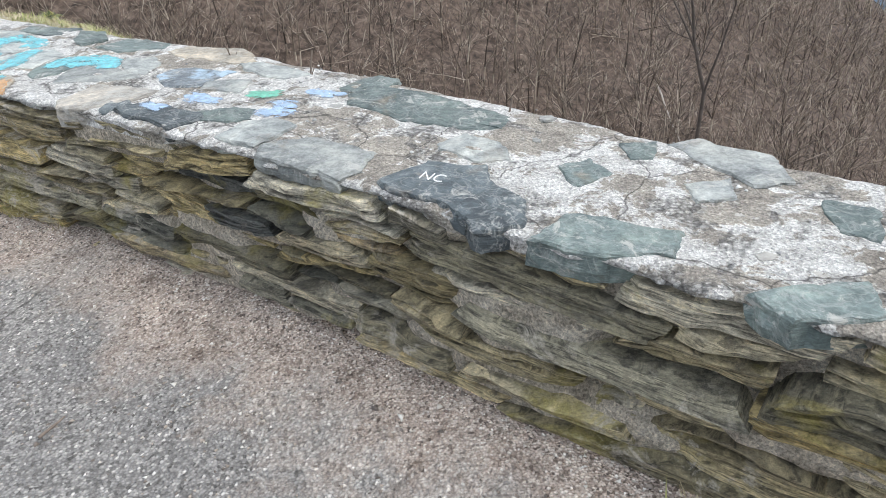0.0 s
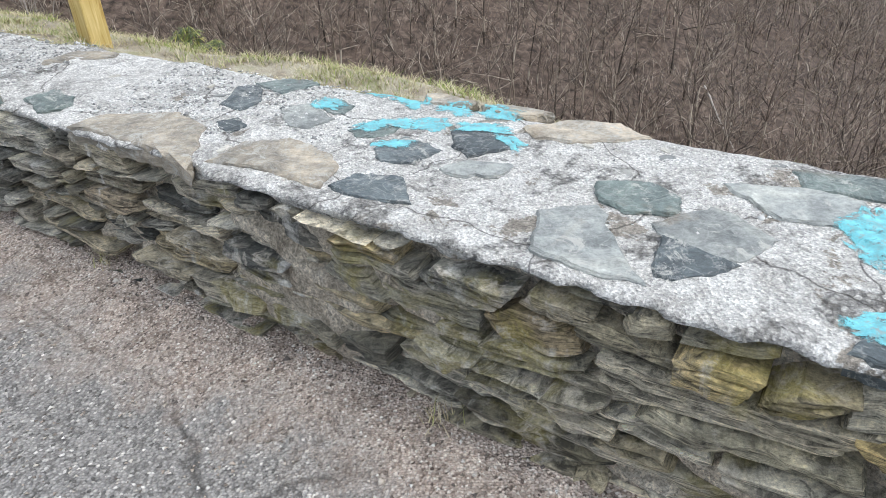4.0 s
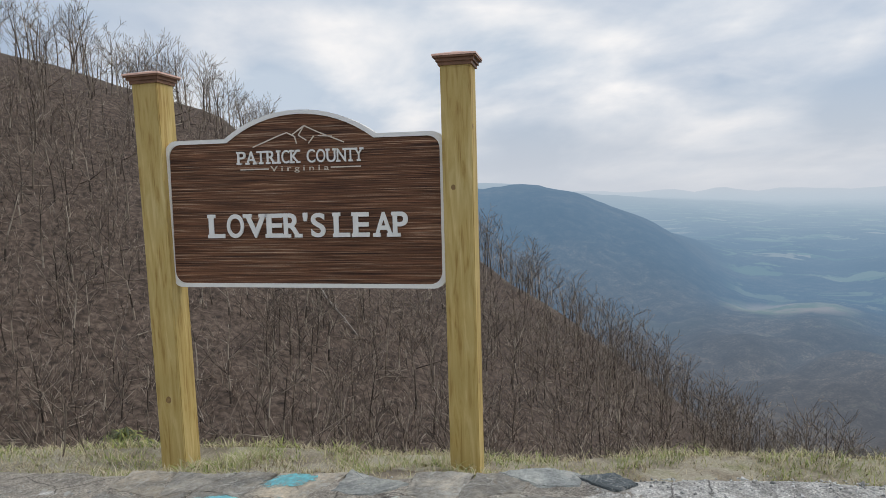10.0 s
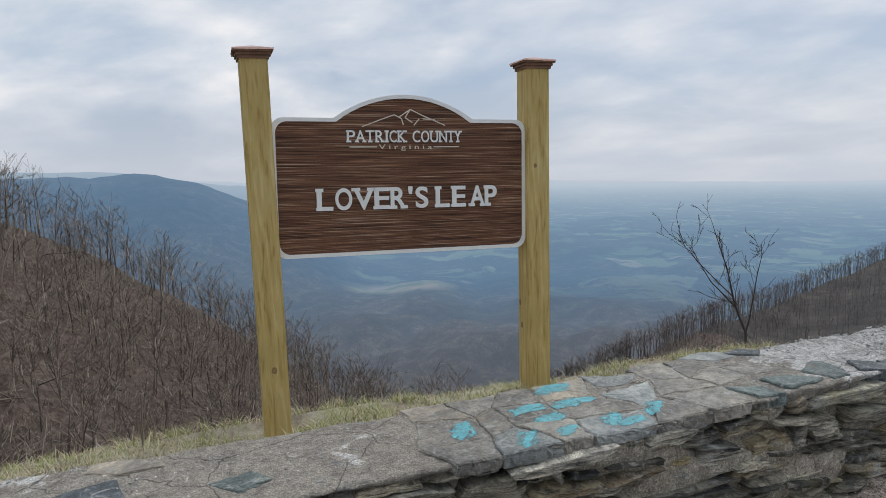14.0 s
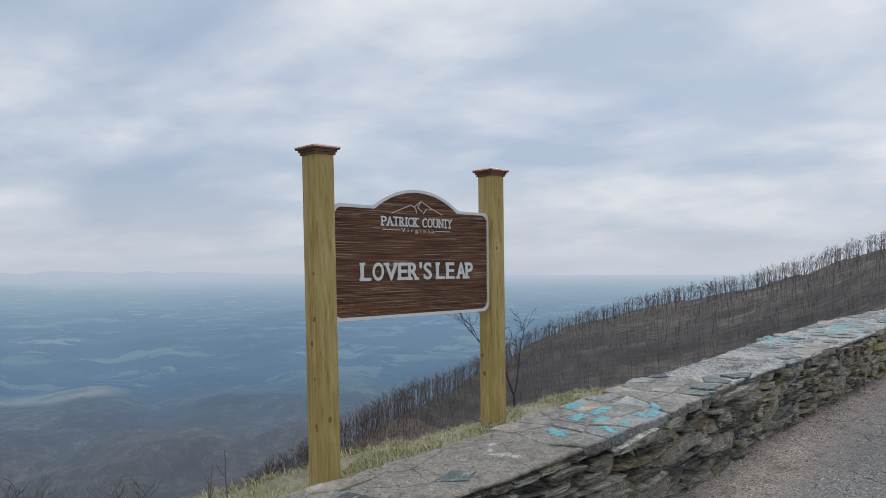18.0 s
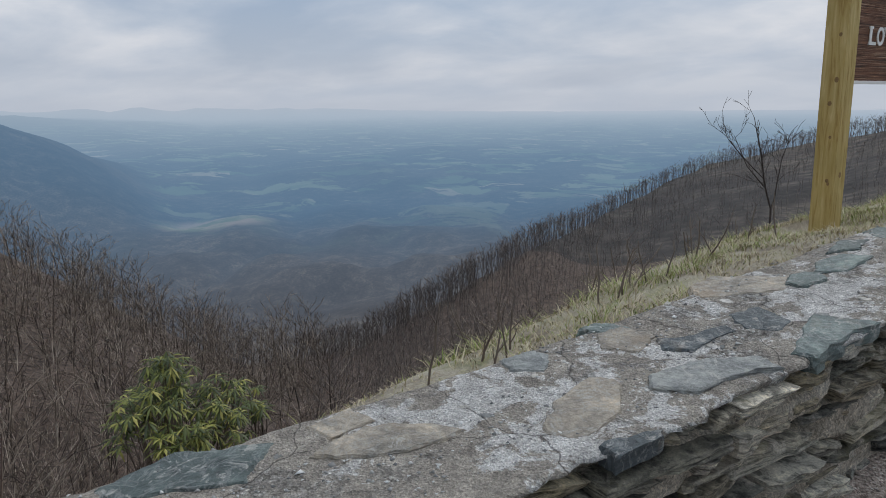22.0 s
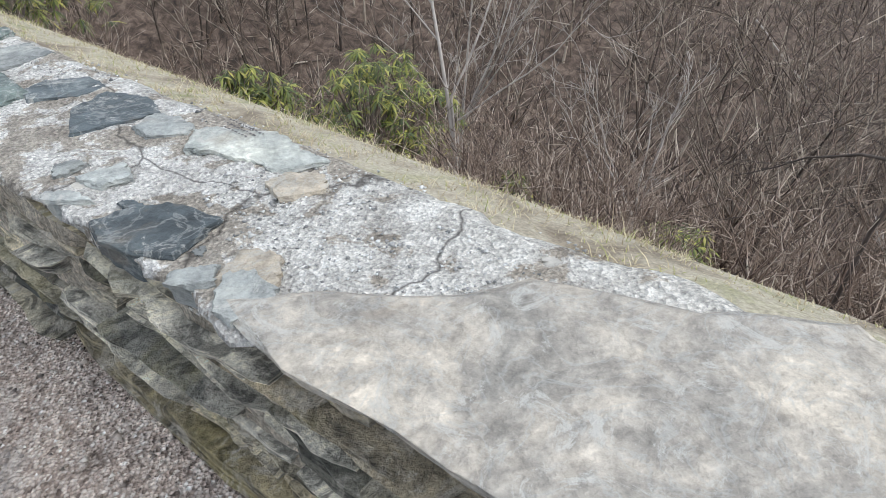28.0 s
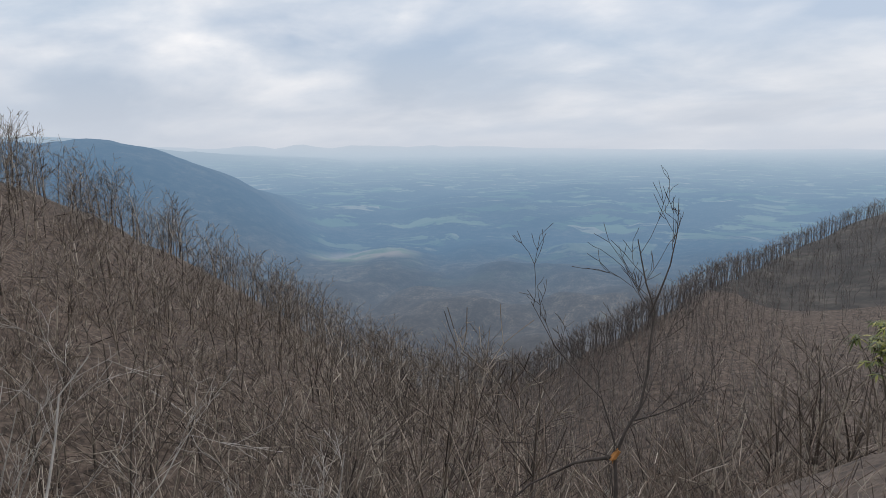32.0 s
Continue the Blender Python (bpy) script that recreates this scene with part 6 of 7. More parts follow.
def tube(pts, radii, sides=7):
    """One connected limb through the points."""
    pts = [np.array(p, float) for p in pts]
    rings, tris = [], []
    for k, p in enumerate(pts):
        d = pts[min(k + 1, len(pts) - 1)] - pts[max(k - 1, 0)]
        d /= np.linalg.norm(d)
        u = np.cross(d, (0.3, 0.9, 0.1))
        u /= np.linalg.norm(u)
        v = np.cross(d, u)
        rings += [p + (u * math.cos(6.283 * q / sides) + v * math.sin(6.283 * q / sides)) * radii[k] for q in range(sides)]
    for k in range(len(pts) - 1):
        for q in range(sides):
            a, b = k * sides + q, k * sides + (q + 1) % sides
            tris += [(a, b, b + sides), (a, b + sides, a + sides)]
    return rings, tris


def tree_thing(name, label, base, limbs, seed, mat, twigs=5, thin=0.0025, twig_len=0.35, rad=0.03):
    """A single tree: trunk and limbs along the given bends, twigs grown from them. limbs: start radius share and points."""
    r = random.Random(seed)
    ob = tagged(new(name), label, "tree")
    ob.location = base
    fine = []
    for index, (share, pts) in enumerate(limbs):
        pts = [np.array(p) - np.array(base) for p in pts]
        n = len(pts) - 1
        line, radii = [], []
        for k in range(n):
            for f in (0, 0.5):
                line.append(pts[k] * (1 - f) + pts[k + 1] * f + (np.array([r.gauss(0, .010), r.gauss(0, .010), 0]) if f else 0))
                radii.append(max(thin, rad * share * (1 - 0.78 * (k + f) / n)))
            for _ in range(twigs if k else 1):
                d = pts[k + 1] - pts[k]
                d = d / np.linalg.norm(d) * 0.8 + np.array([r.gauss(0, .5), r.gauss(0, .5), r.gauss(0.25, .35)])
                d /= np.linalg.norm(d)
                f = r.random()
                grow(r, pts[k] * (1 - f) + pts[k + 1] * f, d, twig_len * r.uniform(0.5, 1.2), max(thin * 1.3, radii[-1] * 0.4), 2, fine, 0.14, (1, 3), 0.5, 0.07, 0.6, 3, 0.4)
        line.append(pts[-1])
        radii.append(max(thin, rad * share * 0.2))
        v, t = tube(line, radii)
        child("limb" if index else "trunk", fast_mesh("limb" if index else "trunk", v, t, mat), ob)
    f = np.array(fine)
    f[:, 6:8] = np.maximum(f[:, 6:8], thin)
    v, t = prisms(f, 3)
    c = child("twig_spray", fast_mesh("twig_spray", v, t, mat), ob)
    c["kind"] = "stuff"
    return ob


def broken_tree():
    g = grounded(-8.93, 11.98, -0.1)
    k = (-8.80, 12.01, -1.04)
    ob = tree_thing("broken_tree", "slim dark tree with a freshly snapped orange limb", g, [
        (1.0, [g, (-8.86, 12.0, -1.4), k, (-8.66, 11.93, -0.80), (-8.53, 11.92, -0.44), (-8.48, 11.97, -0.14), (-8.46, 12.03, 0.10)]),
        (0.5, [(-8.51, 11.94, -0.32), (-8.42, 11.86, -0.04), (-8.37, 11.84, 0.33)]),
        (0.45, [(-8.77, 12.02, -0.99), (-8.72, 12.12, -0.76), (-8.73, 12.4, -0.50), (-8.73, 12.55, -0.26)]),
        (0.4, [(-8.69, 11.95, -0.86), (-8.6, 11.75, -0.77), (-8.5, 11.51, -0.63)]),
        (0.85, [k, (-8.9, 12.2, -1.08), (-9.03, 12.4, -1.20), (-9.2, 12.62, -1.42)])], 31, DARK_BARK, 3, 0.0016, 0.30, 0.013)
    bm = bmesh.new()
    bmesh.ops.create_cone(bm, cap_ends=True, segments=9, radius1=0.018, radius2=0.010, depth=0.07)
    r = random.Random(4)
    for v in bm.verts:
        v.co += Vector((r.gauss(0, .003), r.gauss(0, .003), r.gauss(0, .010)))
    bmesh.ops.transform(bm, matrix=Matrix.Translation(Vector(k) - Vector(g)) @ pose(0, 0, 0.01, 35, 10, 20), verts=bm.verts)
    part("break", bm, RAW_WOOD, ob, "splintered orange heartwood")


broken_tree()


def pale_sapling():
    g = grounded(-10.5, 14.75, -0.1)
    tree_thing("pale_sapling", "pale-barked bare sapling with spreading thin limbs", g, [
        (1.0, [g, (-10.59, 14.83, -1.89), (-10.66, 15.19, -1.23), (-10.84, 15.46, -0.59), (-10.96, 15.58, -0.17)]),
        (0.5, [(-10.66, 15.19, -1.23), (-10.86, 15.34, -1.01), (-11.09, 15.5, -0.69)]),
        (0.7, [g, (-10.56, 14.82, -1.89), (-10.27, 14.99, -1.34), (-10.11, 15.1, -0.88), (-9.92, 15.07, -0.68)]),
        (0.5, [(-10.5, 14.8, -2.1), (-10.18, 14.7, -1.81), (-9.76, 14.64, -1.49), (-9.47, 14.62, -1.15)]),
        (0.4, [(-10.61, 15.05, -1.52), (-10.87, 15.27, -1.22), (-11.12, 15.37, -1.13)])], 32, PALE_BARK, 3, 0.0020, 0.42, 0.020)


pale_sapling()


def small_tree(name, label, x, y, tall, seed, mat, lean=(0, 0), thin=0.004):
    g = grounded(x, y, -0.1)
    r = random.Random(seed)
    limbs = []
    fork = (g[0] + lean[0] * 0.3, g[1] + lean[1] * 0.3, g[2] + tall * 0.35)
    limbs.append((1.0, [g, fork, (fork[0] + lean[0], fork[1] + lean[1], g[2] + tall)]))
    for k in range(5):
        a = r.uniform(0, 6.28)
        q = tall * r.uniform(0.22, 0.36)
        limbs.append((0.5, [fork, (fork[0] + math.cos(a) * q * 0.6, fork[1] + math.sin(a) * q * 0.6, fork[2] + tall * 0.28), (fork[0] + math.cos(a) * q, fork[1] + math.sin(a) * q, fork[2] + tall * r.uniform(0.42, 0.62))]))
    return tree_thing(name, label, g, limbs, seed, mat, 4, thin, tall * 0.16, tall * 0.009)


tree_foot = (6.19, 4.82, -0.87)
tree_thing("bare_tree", "small bare dark tree standing beyond the grassy bank", grounded(6.25, 4.75, -0.1), [
    (1.0, [grounded(6.25, 4.75, -0.1), tree_foot, (6.05, 4.98, -0.35), (5.95, 5.08, 0.2), (5.77, 5.25, 0.85)]),
    (0.55, [tree_foot, (6.25, 4.75, -0.4), (6.3, 4.7, 0.05), (6.2, 4.6, 0.45)]),
    (0.55, [(6.1, 4.92, -0.5), (5.9, 5.3, -0.05), (5.7, 5.55, 0.5)]),
    (0.45, [(6.05, 4.98, -0.3), (5.9, 5.5, 0.25), (5.8, 5.8, 0.6)])], 41, DARK_BARK, 4, 0.0034, 0.42, 0.026)
for sx, sy, tt, sd in ((-7.4, 15.4, 3.0, 43), (-9.3, 13.8, 1.9, 44), (-6.4, 14.6, 2.6, 45), (-10.1, 17.5, 3.4, 46), (-5.6, 12.4, 1.7, 47), (-7.7, 12.6, 1.2, 48)):
    small_tree("bare_sapling", "leafless grey sapling in the brush below the wall", sx, sy, tt, sd, STEM if sd % 2 else PALE_BARK, (0.15, -0.1), 0.0022)


def fallen_tree(x0, y0, x1, y1, rad, seed, label):
    """A pale dead trunk lying down the hillside."""
    r = random.Random(seed)
    a, b = Vector((x0, y0, relief(x0, y0) + 0.35)), Vector((x1, y1, relief(x1, y1) + 0.25))
    pts = [a.lerp(b, k / 6) for k in range(7)]
    pts = [p - a + Vector((r.gauss(0, .06), r.gauss(0, .06), max(0.0, relief(p.x, p.y) + 0.2 - p.z))) for p in pts]
    ob = tagged(new("fallen_tree"), label, "tree")
    ob.location = a
    v, t = tube(pts, [rad * (1 - 0.11 * k) for k in range(7)], 7)
    child("trunk", fast_mesh("trunk", v, t, PALE_BARK), ob)
    for k in (3, 4, 5):
        p = np.array(pts[k])
        q = p + np.array([r.uniform(-1.2, 1.2), r.uniform(-1.2, 1.2), r.uniform(0.4, 1.2)])
        v, t = tube([p, (p + q) / 2 + np.array([0.1, 0, 0.1]), q], [rad * 0.4, rad * 0.3, rad * 0.12], 5)
        child("limb", fast_mesh("limb", v, t, PALE_BARK), ob)


fallen_tree(27.9, 72.7, 27.1, 60.5, 0.11, 61, "pale fallen tree lying on the wooded slope")
fallen_tree(19.49, 101.08, 22.4, 90.0, 0.16, 62, "bleached dead trunk fallen among bare trees")


def dead_stalks():
    """Dry weed stalks along the grass edge, some with seed heads."""
    r = random.Random(8)
    for k in range(34):
        s = r.uniform(21.8, 25.0) if k < 26 else r.uniform(12.5, 15.5)
        _, _, _, _, w, top, g, gw = plan(s)
        x, y, _ = at(s, w + gw + r.uniform(-0.25, 0.15), 0)
        z = ground(x, y)
        h = r.uniform(0.12, 0.36) if k < 26 else r.uniform(0.10, 0.25)
        segs = []
        grow(r, (0, 0, -0.02), (r.gauss(0, .25), r.gauss(0, .25), 1), h, 0.0055, 1, segs, 0.12, (1, 4), 0.5, 0.04, 0.35, 4, 0.5)
        ob = tagged(new("dead_weed"), "dry brown weed stalk at the edge of the grass", "weed", "weeds along the grass edge")
        ob.location = (x, y, z)
        for a, b in [(0, 4)] + [(q, q + 3) for q in range(4, len(segs), 3)]:
            run = segs[a:b]
            v, t = tube([run[0][:3]] + [q[3:6] for q in run], [run[0][6]] + [q[7] for q in run], 4)
            name = "twig" if a else "stalk"
            child(name, fast_mesh(name, v, t, STEM), ob)


dead_stalks()


# ---- small stones, chips, grit ----
def scatter(name, label, category, places, mat, seed):
    """Angular pebbles: rows of x, y, z, size."""
    r = np.random.RandomState(seed)
    p = np.array(places)
    n = len(p)
    base = np.array([(1, 0, 0), (-0.5, 0.87, 0), (-0.5, -0.87, 0), (0, 0, 0.8), (0.3, 0.2, -0.5)])
    v = base[None] + r.uniform(-0.3, 0.3, (n, 5, 3))
    a = r.uniform(0, 6.28, n)
    c, s = np.cos(a)[:, None], np.sin(a)[:, None]
    flat = r.uniform(0.4, 1.0, n)[:, None]
    x, y, z = v[:, :, 0], v[:, :, 1], v[:, :, 2] * flat
    q = np.stack([x * c - y * s, x * s + y * c, z], 2) * p[:, None, 3:4] + p[:, None, :3]
    t = np.array([(0, 1, 3), (1, 2, 3), (2, 0, 3), (1, 0, 4), (2, 1, 4), (0, 2, 4)])
    tris = (t[None] + (np.arange(n) * 5)[:, None, None]).reshape(-1, 3)
    return tagged(new(name, fast_mesh(name, q.reshape(-1, 3), tris, mat)), label, category, kind="stuff")


CHIP = mat_islands("stone_chips", [(0.0, (0.15, 0.155, 0.155)), (0.35, (0.34, 0.34, 0.33)), (0.7, (0.60, 0.60, 0.58)), (1.0, (0.82, 0.82, 0.80))])


def small_stones():
    r = random.Random(12)
    rows = []
    while len(rows) < 5200:
        s = r.choice([r.uniform(16.6, 19.2), r.uniform(16.8, 18.6), r.uniform(31.0, 32.4), r.uniform(22, 26), r.uniform(10, 33)])
        w, top = plan(s)[4:6]
        d = r.uniform(0.08, w - 0.02)
        if fbm(s * 1.6, d * 3.0, 6) < -0.05:
            continue
        x, y, _ = at(s, d, 0)
        rows.append((x, y, top + rough_top(s, d) + 0.001, r.uniform(0.003, 0.008) * (1.7 if r.random() < 0.05 else 1) * (0.6 if s > 30 else 1)))
    scatter("mortar_chips", "loose pale stone chips on the wall top", "gravel", rows, CHIP, 1)
    rows = []
    while len(rows) < 32000:
        s = r.uniform(9, 32.5)
        d = -1.5 * r.random() ** 1.6 - 0.01
        g = plan(s)[6]
        x, y, _ = at(s, d, 0)
        z = g + 0.045 * max(0.0, 1 + d / 0.45) + 0.012 * fbm(s * 1.7, d * 2.5) + (0.012 * fbm(s * 6, d * 6, 2) if d > -0.6 else 0)
        rows.append((x, y, z + 0.001, r.uniform(0.0025, 0.0075) * (1.8 if r.random() < 0.05 else 1)))
    scatter("verge_pebbles", "scattered pebbles and grit at the foot of the wall", "gravel", rows, PEBBLE, 2)


small_stones()


def flake_stones():
    """Small flat flakes bedded in the mortar between the slabs."""
    r = random.Random(77)
    verts, faces = [], []
    for k in range(170):
        s = r.uniform(10, 33)
        w = plan(s)[4]
        d = r.uniform(0.05, w - 0.04)
        ln = r.uniform(0.018, 0.06)
        vs, fs = slab_mesh(s, d, ln, ln * r.uniform(0.4, 0.8), r.uniform(-1.5, 1.5), rough_top(s, d) + r.uniform(-0.001, 0.003), 0.012, 5000 + k)
        q = len(verts)
        verts += vs
        faces += [tuple(i + q for i in f) for f in fs]
    ob = child("stone_flakes", mesh_of("stone_flakes", verts, faces, FLAKE), WALL)
    ob["kind"] = "stuff"


FLAKE = mat_islands("slate_flakes", [(0.0, (0.16, 0.17, 0.165)), (0.3, (0.28, 0.285, 0.27)), (0.6, (0.42, 0.40, 0.36)), (0.85, (0.56, 0.53, 0.47)), (1.0, (0.66, 0.64, 0.60))], 0.65, 0.7, 40)
flake_stones()


# ---- writing on the slabs ----
def slab_trees():
    """Search trees of the slabs that carry writing."""
    out = []
    for c in CAPS:
        v = c.data.vertices[0].co
        if any(math.hypot(v.x - q[0], v.y - q[1]) < 0.7 for q in (at(26.0, 0.1, 0), at(12.86, 0.1, 0), at(31.66, 0.3, 0))):
            out.append(BVHTree.FromPolygons([w.co for w in c.data.vertices], [tuple(p.vertices) for p in c.data.polygons]))
    return out


SLAB_TREES = slab_trees()


def cap_top(x, y):
    best = -9.0
    for tree in SLAB_TREES:
        place = tree.ray_cast(Vector((x, y, 3)), Vector((0, 0, -1)))[0]
        if place:
            best = max(best, place.z)
    return best


def cap_height(s, d):
    """Top of the highest slab that covers s, d."""
    x, y, _ = at(s, d, 0)
    return max(plan(s)[5], cap_top(x, y))


def chalk_text(body, s, d, width, height, turn, z, mat, name="chalk_writing"):
    """Flat letters on the wall's top, read from the walkway; turn in degrees against the wall's run."""
    cu = bpy.data.curves.new(name, "FONT")
    cu.body, cu.align_x, cu.align_y, cu.extrude, cu.offset = body, "CENTER", "CENTER", 0.001, -0.012
    ob = bpy.data.objects.new(name, cu)
    me = bpy.data.meshes.new_from_object(ob)
    bpy.data.objects.remove(ob)
    co = np.empty(len(me.vertices) * 3, np.float32)
    me.vertices.foreach_get("co", co)
    co = co.reshape(-1, 3)
    co -= (co.min(0) + co.max(0)) / 2
    co[:, 0] *= width / np.ptp(co[:, 0])
    co[:, 1] *= height / np.ptp(co[:, 1])
    co[:, 2] *= 0.4
    me.vertices.foreach_set("co", co.ravel())
    me.materials.clear()
    me.materials.append(mat)
    x, y, t, n, *_ = plan(s)
    o = child(name, me, WALL, "hand-drawn white chalk writing")
    yaw = math.degrees(math.atan2(-t.y, -t.x)) + turn
    m = pose(x + n.x * d, y + n.y * d, z, 0, 0, yaw)
    for v in me.vertices:
        p = m @ v.co
        p.z = max(cap_top(p.x, p.y), z - 0.012) + (0.0022 if v.co.z > 0 else 0.0004)
        v.co = p
    me.update()
    return o


WRITING = [("oct-31-2020", 26.03, 0.165, 0.145, 0.022, 15), ("OLIVIA", 26.02, 0.105, 0.22, 0.05, 7), ("+", 26.02, 0.063, 0.02, 0.02, 0),
           ("DAKODA", 26.01, 0.015, 0.22, 0.055, 12), ("NC", 12.865, 0.112, 0.06, 0.04, 10)]
for body, s, d, w, h, turn in WRITING:
    chalk_text(body, s, d, w, h, turn, cap_height(s, d) + 0.004, CHALK)


def writing_bars():
    """Faded writing that cannot be read, as short dark strokes on a pale slab."""
    r = random.Random(9)
    bm = bmesh.new()
    x, y, t, n, *_ = plan(31.70)
    for row in range(3):
        u = -0.045 + 0.008 * row
        while u < 0.05 - 0.008 * row:
            w = r.uniform(0.003, 0.008)
            px, py = x - t.x * (u + w / 2) + n.x * (0.325 - 0.012 * row), y - t.y * (u + w / 2) + n.y * (0.325 - 0.012 * row)
            vs = [bm.verts.new((px - t.x * a * w / 2 + n.x * b * 0.0017, py - t.y * a * w / 2 + n.y * b * 0.0017, BAR_Z)) for a, b in ((-1, -1), (1, -1), (1, 1), (-1, 1))]
            bm.faces.new(vs)
            u += w + 0.004
    part("marker_writing", bm, MARKER, WALL, "small dark marker writing")


MARKER = plain("dark_marker", (0.10, 0.09, 0.09), 0.6, 0, 0.2, 60)
BAR_Z = cap_height(31.70, 0.315) + 0.003
writing_bars()


# ---- old paint on the wall top ----
def top_tree():
    """Search tree of the mortar and the slabs on top of the wall."""
    verts, polys = [], []
    for ob in [WALL] + CAPS:
        k = len(verts)
        verts += [v.co.copy() for v in ob.data.vertices]
        polys += [tuple(i + k for i in p.vertices) for p in ob.data.polygons]
    return BVHTree.FromPolygons(verts, polys)


TOP = top_tree()
PAINT_RNG = random.Random(17)


def stroke(mat, wide, *places):
    """A worn brush or spray stroke along places s, d, lying on stones and mortar alike, with gaps where it has flaked."""
    pts = [Vector((places[i], places[i + 1])) for i in range(0, len(places), 2)]
    total = sum((b - a).length for a, b in zip(pts, pts[1:]))
    ph = PAINT_RNG.uniform(0, 99)
    wide *= 1.5
    nu, nv = max(4, int((total + wide) / 0.007)), max(3, int(wide / 0.007))
    grid, cover, left = {}, {}, []
    for i in range(nu + 1):
        q = (i / nu) * (total + wide) - wide / 2
        a, b, run = pts[0], pts[1], 0.0
        for a, b in zip(pts, pts[1:]):
            if q <= run + (b - a).length or b is pts[-1]:
                break
            run += (b - a).length
        way = (b - a).normalized()
        mid = a + way * (q - run)
        for j in range(nv + 1):
            f = j / nv - 0.5
            side = f * wide * (1.25 + 0.5 * fbm(q * 14 + ph, 0.3 if f > 0 else 5.3))
            p = mid + Vector((-way.y, way.x)) * side + Vector((0.006 * fbm(q * 40, f * 9, ph), 0.006 * fbm(f * 9, q * 40, ph)))
            x, y, _ = at(p.x, p.y, 0)
            place = TOP.ray_cast(Vector((x, y, 3)), Vector((0, 0, -1)))[0]
            e = max(0.0, -q, q - total) / wide
            worn = 0.8 * fbm(q * 9 + ph, f * 5, 2) + 0.95 - 3.6 * f * f - 1.6 * e
            if place and -0.06 < p.y < plan(p.x)[4] + 0.05 and worn > -0.1:
                grid[i, j] = Vector((x, y, place.z + 0.0022))
                cover[i, j] = max(0.0, min(1.0, worn))
    verts, faces, index = [], [], {}
    for (i, j) in grid:
        quad = [(i, j), (i + 1, j), (i + 1, j + 1), (i, j + 1)]
        if all(k in grid for k in quad) and max(grid[k].z for k in quad) - min(grid[k].z for k in quad) < 0.03:
            for k in quad:
                if k not in index:
                    index[k] = len(verts)
                    verts.append(grid[k])
                    left.append((cover[k], 0.0))
            faces.append([index[k] for k in quad])
    if faces:
        me = mesh_of("paint_stroke", verts, faces, mat, True)
        uv = me.uv_layers.new(name="cover")
        for loop in me.loops:
            uv.data[loop.index].uv = left[loop.vertex_index]
        child("paint_stroke", me, WALL, PAINTS[mat.name])


def mat_spray(name, colour):
    m, t, b = material(name, 0.6)
    v = coords(t)
    n = noise_tex(t, v, 35, 5, 0.7)
    c = ramp(t, n, (0.34, tuple(x * 0.55 + 0.06 for x in colour)), (0.52, colour), (0.7, tuple(min(1.0, x * 1.25 + 0.05) for x in colour)))
    c = mix(t, ramp(t, noise_tex(t, v, 60, 6, 0.75, 0.6), (0.55, (0,) * 3), (0.62, (0.8,) * 3)), c, (0.34, 0.36, 0.35))
    paint(t, b, c)
    uv = t.nodes.new("ShaderNodeUVMap")
    uv.uv_map = "cover"
    sep = t.nodes.new("ShaderNodeSeparateXYZ")
    t.links.new(uv.outputs["UV"], sep.inputs["Vector"])
    grain = node(t, "ShaderNodeMapRange", [("Value", noise_tex(t, v, 38, 7, 0.8, 0.5))], From_Min=0.3, From_Max=0.7, To_Min=-0.15, To_Max=1.15).outputs["Result"]
    left = node(t, "ShaderNodeMath", [(0, sep.outputs["X"]), (1, grain)])
    left.operation = "ADD"
    t.links.new(ramp(t, left.outputs["Value"], (0.62, (0,) * 3), (1.0, (0.42,) * 3), (1.42, (0.88,) * 3)), b.inputs["Alpha"])
    return m


TURQ, ORANGE = mat_spray("turquoise_spray_paint", (0.17, 0.56, 0.62)), mat_spray("orange_spray_paint", (0.56, 0.32, 0.15))
SKYBLUE, GREENP = mat_spray("pale_blue_spray_paint", (0.38, 0.52, 0.70)), mat_spray("green_spray_paint", (0.16, 0.50, 0.36))
PAINTS = {TURQ.name: "worn turquoise paint stroke", ORANGE.name: "faded orange paint stroke", SKYBLUE.name: "pale blue paint splash", GREENP.name: "faded green paint splash"}
stroke(TURQ, 0.060, 15.31, 0.44, 15.20, 0.34, 15.12, 0.27)
stroke(TURQ, 0.060, 15.30, 0.44, 15.24, 0.52, 15.14, 0.54, 15.08, 0.46)
stroke(TURQ, 0.058, 15.00, 0.40, 14.94, 0.29, 14.88, 0.20)
stroke(TURQ, 0.049, 14.94, 0.01, 14.94, 0.07, 14.94, 0.13, 14.92, 0.17)
stroke(TURQ, 0.044, 14.86, 0.13, 14.81, 0.05, 14.77, -0.01)
stroke(TURQ, 0.041, 14.75, 0.08, 14.70, 0.02, 14.64, -0.04)
stroke(TURQ, 0.060, 14.72, 0.30, 14.73, 0.38, 14.66, 0.43, 14.58, 0.43, 14.49, 0.38)
stroke(TURQ, 0.052, 15.27, 0.10, 15.17, 0.12)
stroke(TURQ, 0.034, 14.60, -0.09, 14.57, -0.11)
stroke(TURQ, 0.059, 14.66, 0.34, 14.58, 0.40)
stroke(ORANGE, 0.040, 14.88, -0.00, 14.84, 0.04)
stroke(ORANGE, 0.038, 14.79, 0.08, 14.73, 0.01)
stroke(ORANGE, 0.037, 14.68, 0.06, 14.63, 0.01)
stroke(ORANGE, 0.044, 14.90, 0.08, 14.87, 0.11)
stroke(TURQ, 0.060, 16.79, 0.70, 16.68, 0.71, 16.58, 0.65)
stroke(TURQ, 0.053, 16.86, 0.53, 16.80, 0.51)
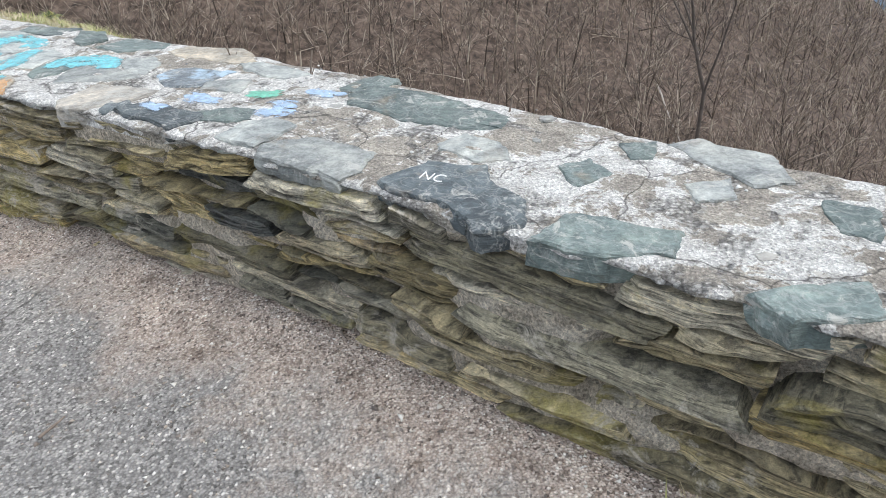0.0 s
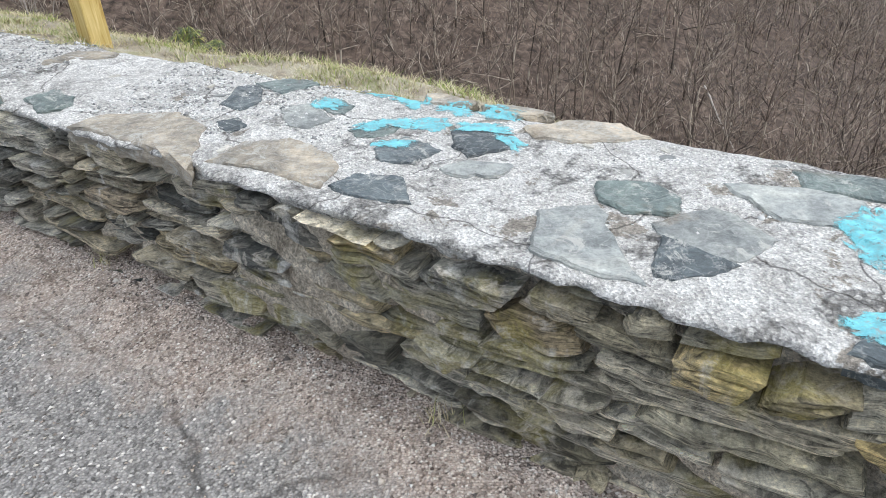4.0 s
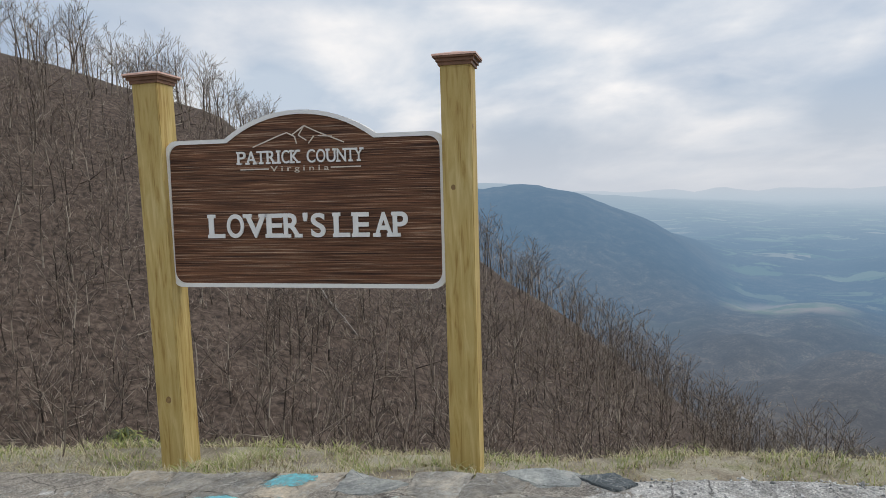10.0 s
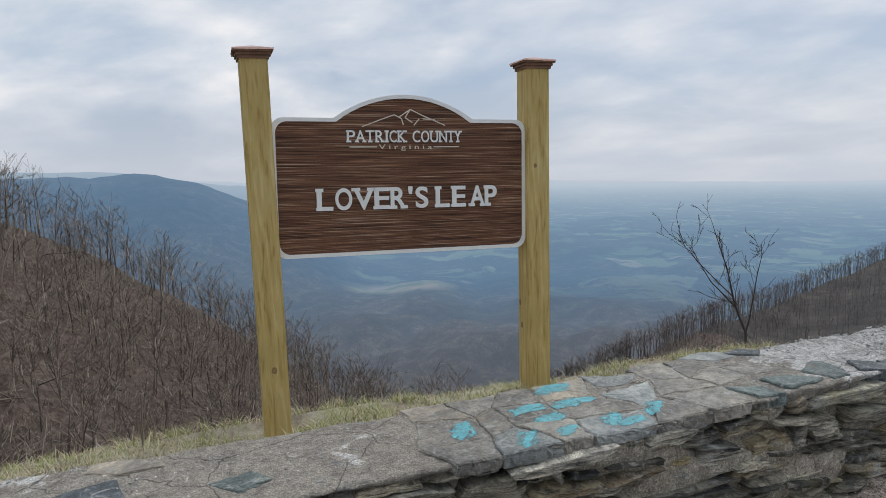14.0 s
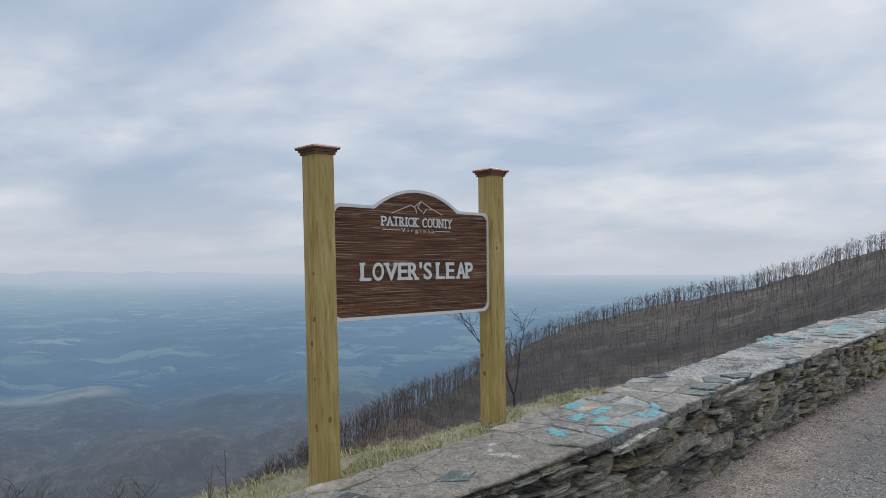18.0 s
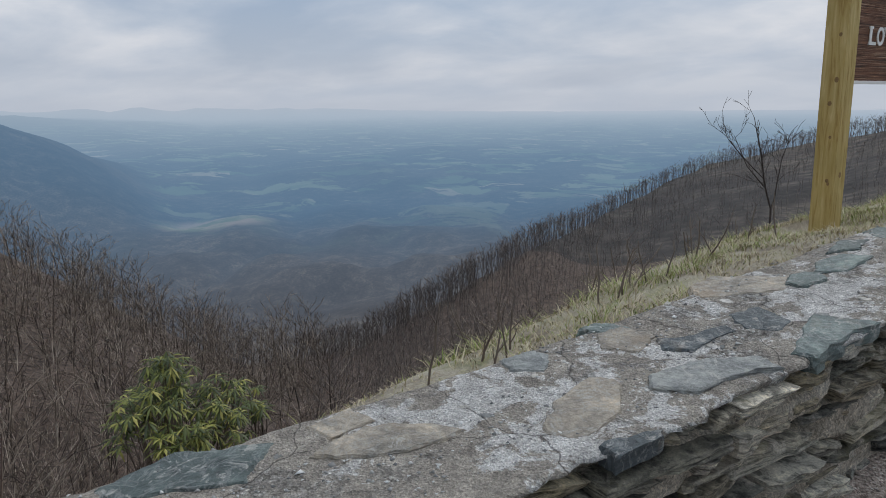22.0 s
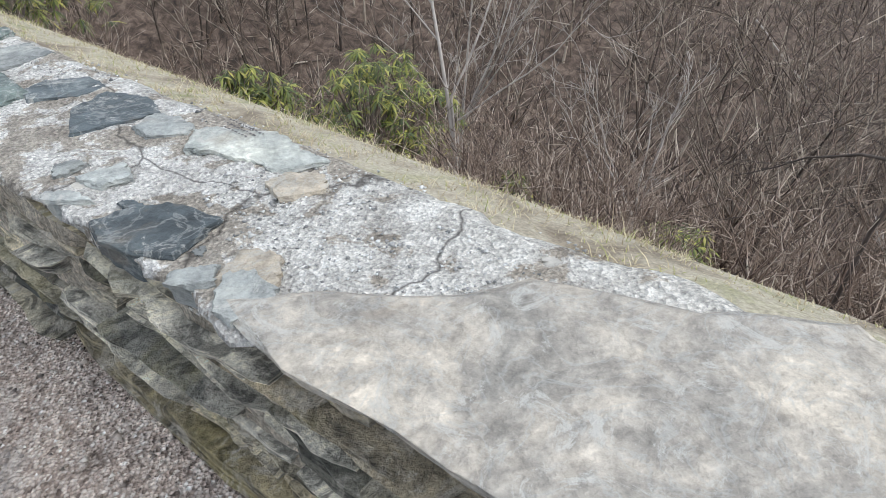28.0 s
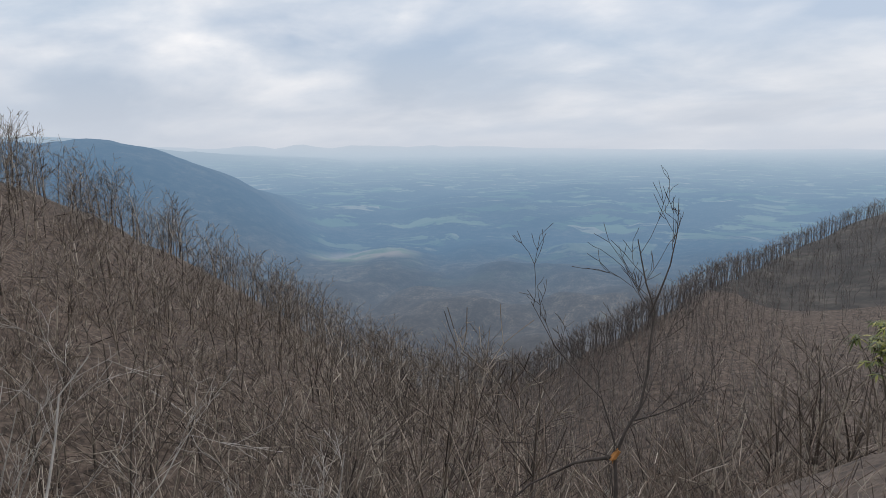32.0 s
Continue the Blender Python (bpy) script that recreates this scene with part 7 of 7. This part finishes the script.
stroke(TURQ, 0.049, 16.61, 0.42, 16.57, 0.48, 16.52, 0.51)
stroke(TURQ, 0.042, 16.49, 0.35, 16.43, 0.38)
stroke(TURQ, 0.049, 16.49, 0.53, 16.42, 0.54)
stroke(TURQ, 0.056, 16.48, 0.66, 16.40, 0.68)
stroke(TURQ, 0.050, 16.35, 0.55, 16.30, 0.58, 16.24, 0.59)
stroke(TURQ, 0.044, 16.20, 0.54, 16.15, 0.50)
stroke(TURQ, 0.054, 16.36, 0.71, 16.27, 0.69)
stroke(TURQ, 0.053, 20.85, 0.22, 20.82, 0.32)
stroke(TURQ, 0.054, 20.57, 0.34, 20.46, 0.37)
stroke(TURQ, 0.051, 20.38, 0.33, 20.24, 0.34)
stroke(TURQ, 0.042, 20.68, 0.02, 20.62, 0.12)
stroke(TURQ, 0.040, 20.51, 0.05, 20.46, 0.08)
stroke(TURQ, 0.042, 20.30, 0.06, 20.24, 0.14)
stroke(TURQ, 0.037, 20.27, 0.03, 20.17, 0.05)
stroke(TURQ, 0.041, 20.10, 0.08, 20.02, 0.16)
stroke(TURQ, 0.047, 20.52, 0.21, 20.43, 0.24)
stroke(TURQ, 0.060, 20.37, 0.51, 20.25, 0.53)
stroke(SKYBLUE, 0.054, 13.57, 0.47, 13.51, 0.48)
stroke(SKYBLUE, 0.045, 13.60, 0.25, 13.52, 0.27)
stroke(SKYBLUE, 0.043, 13.97, 0.10, 13.90, 0.11)
stroke(SKYBLUE, 0.047, 13.61, 0.33, 13.56, 0.32)
stroke(SKYBLUE, 0.047, 13.94, 0.26, 13.82, 0.24)
stroke(GREENP, 0.043, 13.75, 0.36, 13.69, 0.40)


# ---- litter on the walkway ----
def stick(x, y, length, turn, seed, label):
    s, d = wall_s(x, y)
    r = random.Random(seed)
    segs = []
    grow(r, (0, 0, 0), (1, 0, 0), length, 0.004, 1, segs, 0.10, (1, 2), 0.5, 0.0, 0.4, 5, 0.5)
    pts = [segs[0][:3]] + [q[3:6] for q in segs[:5]]
    v, t = tube([(p[0], p[1], abs(p[2]) * 0.2) for p in pts], [0.0045, 0.0042, 0.004, 0.0035, 0.003, 0.0022], 6)
    ob = tagged(new("stick", fast_mesh("stick", v, t, STEM)), label, "stick")
    ob.matrix_world = pose(x, y, plan(s)[6] + 0.045 * max(0.0, 1 + d / 0.45) + 0.012, 0, 0, turn)


stick(-4.057, 3.665, 0.37, -68, 3, "thin broken twig lying on the grit")
stick(-1.377, 1.478, 0.19, -8, 4, "short pale twig lying on the path")
stick(2.339, -0.981, 0.08, 72, 5, "small bit of twig on the path")


def wrapper():
    bm = bmesh.new()
    r = random.Random(2)
    nx, ny = 7, 4
    grid = [[bm.verts.new(((i / nx - 0.5) * 0.075, (j / ny - 0.5) * 0.028, 0.004 + r.uniform(0, 0.008))) for j in range(ny + 1)] for i in range(nx + 1)]
    for i in range(nx):
        for j in range(ny):
            bm.faces.new((grid[i][j], grid[i + 1][j], grid[i + 1][j + 1], grid[i][j + 1]))
    bmesh.ops.solidify(bm, geom=bm.faces[:], thickness=0.0008)
    me = bpy.data.meshes.new("wrapper")
    bm.to_mesh(me)
    bm.free()
    me.materials.append(plain("red_wrapper_foil", (0.55, 0.05, 0.06), 0.35, 0, 0.3, 70))
    ob = tagged(new("wrapper", me), "crumpled red wrapper lying on the path", "litter")
    s, d = wall_s(-5.403, 4.301)
    ob.matrix_world = pose(-5.403, 4.301, plan(s)[6] + 0.045 * max(0.0, 1 + d / 0.45) + 0.004, 0, 0, 35)


wrapper()
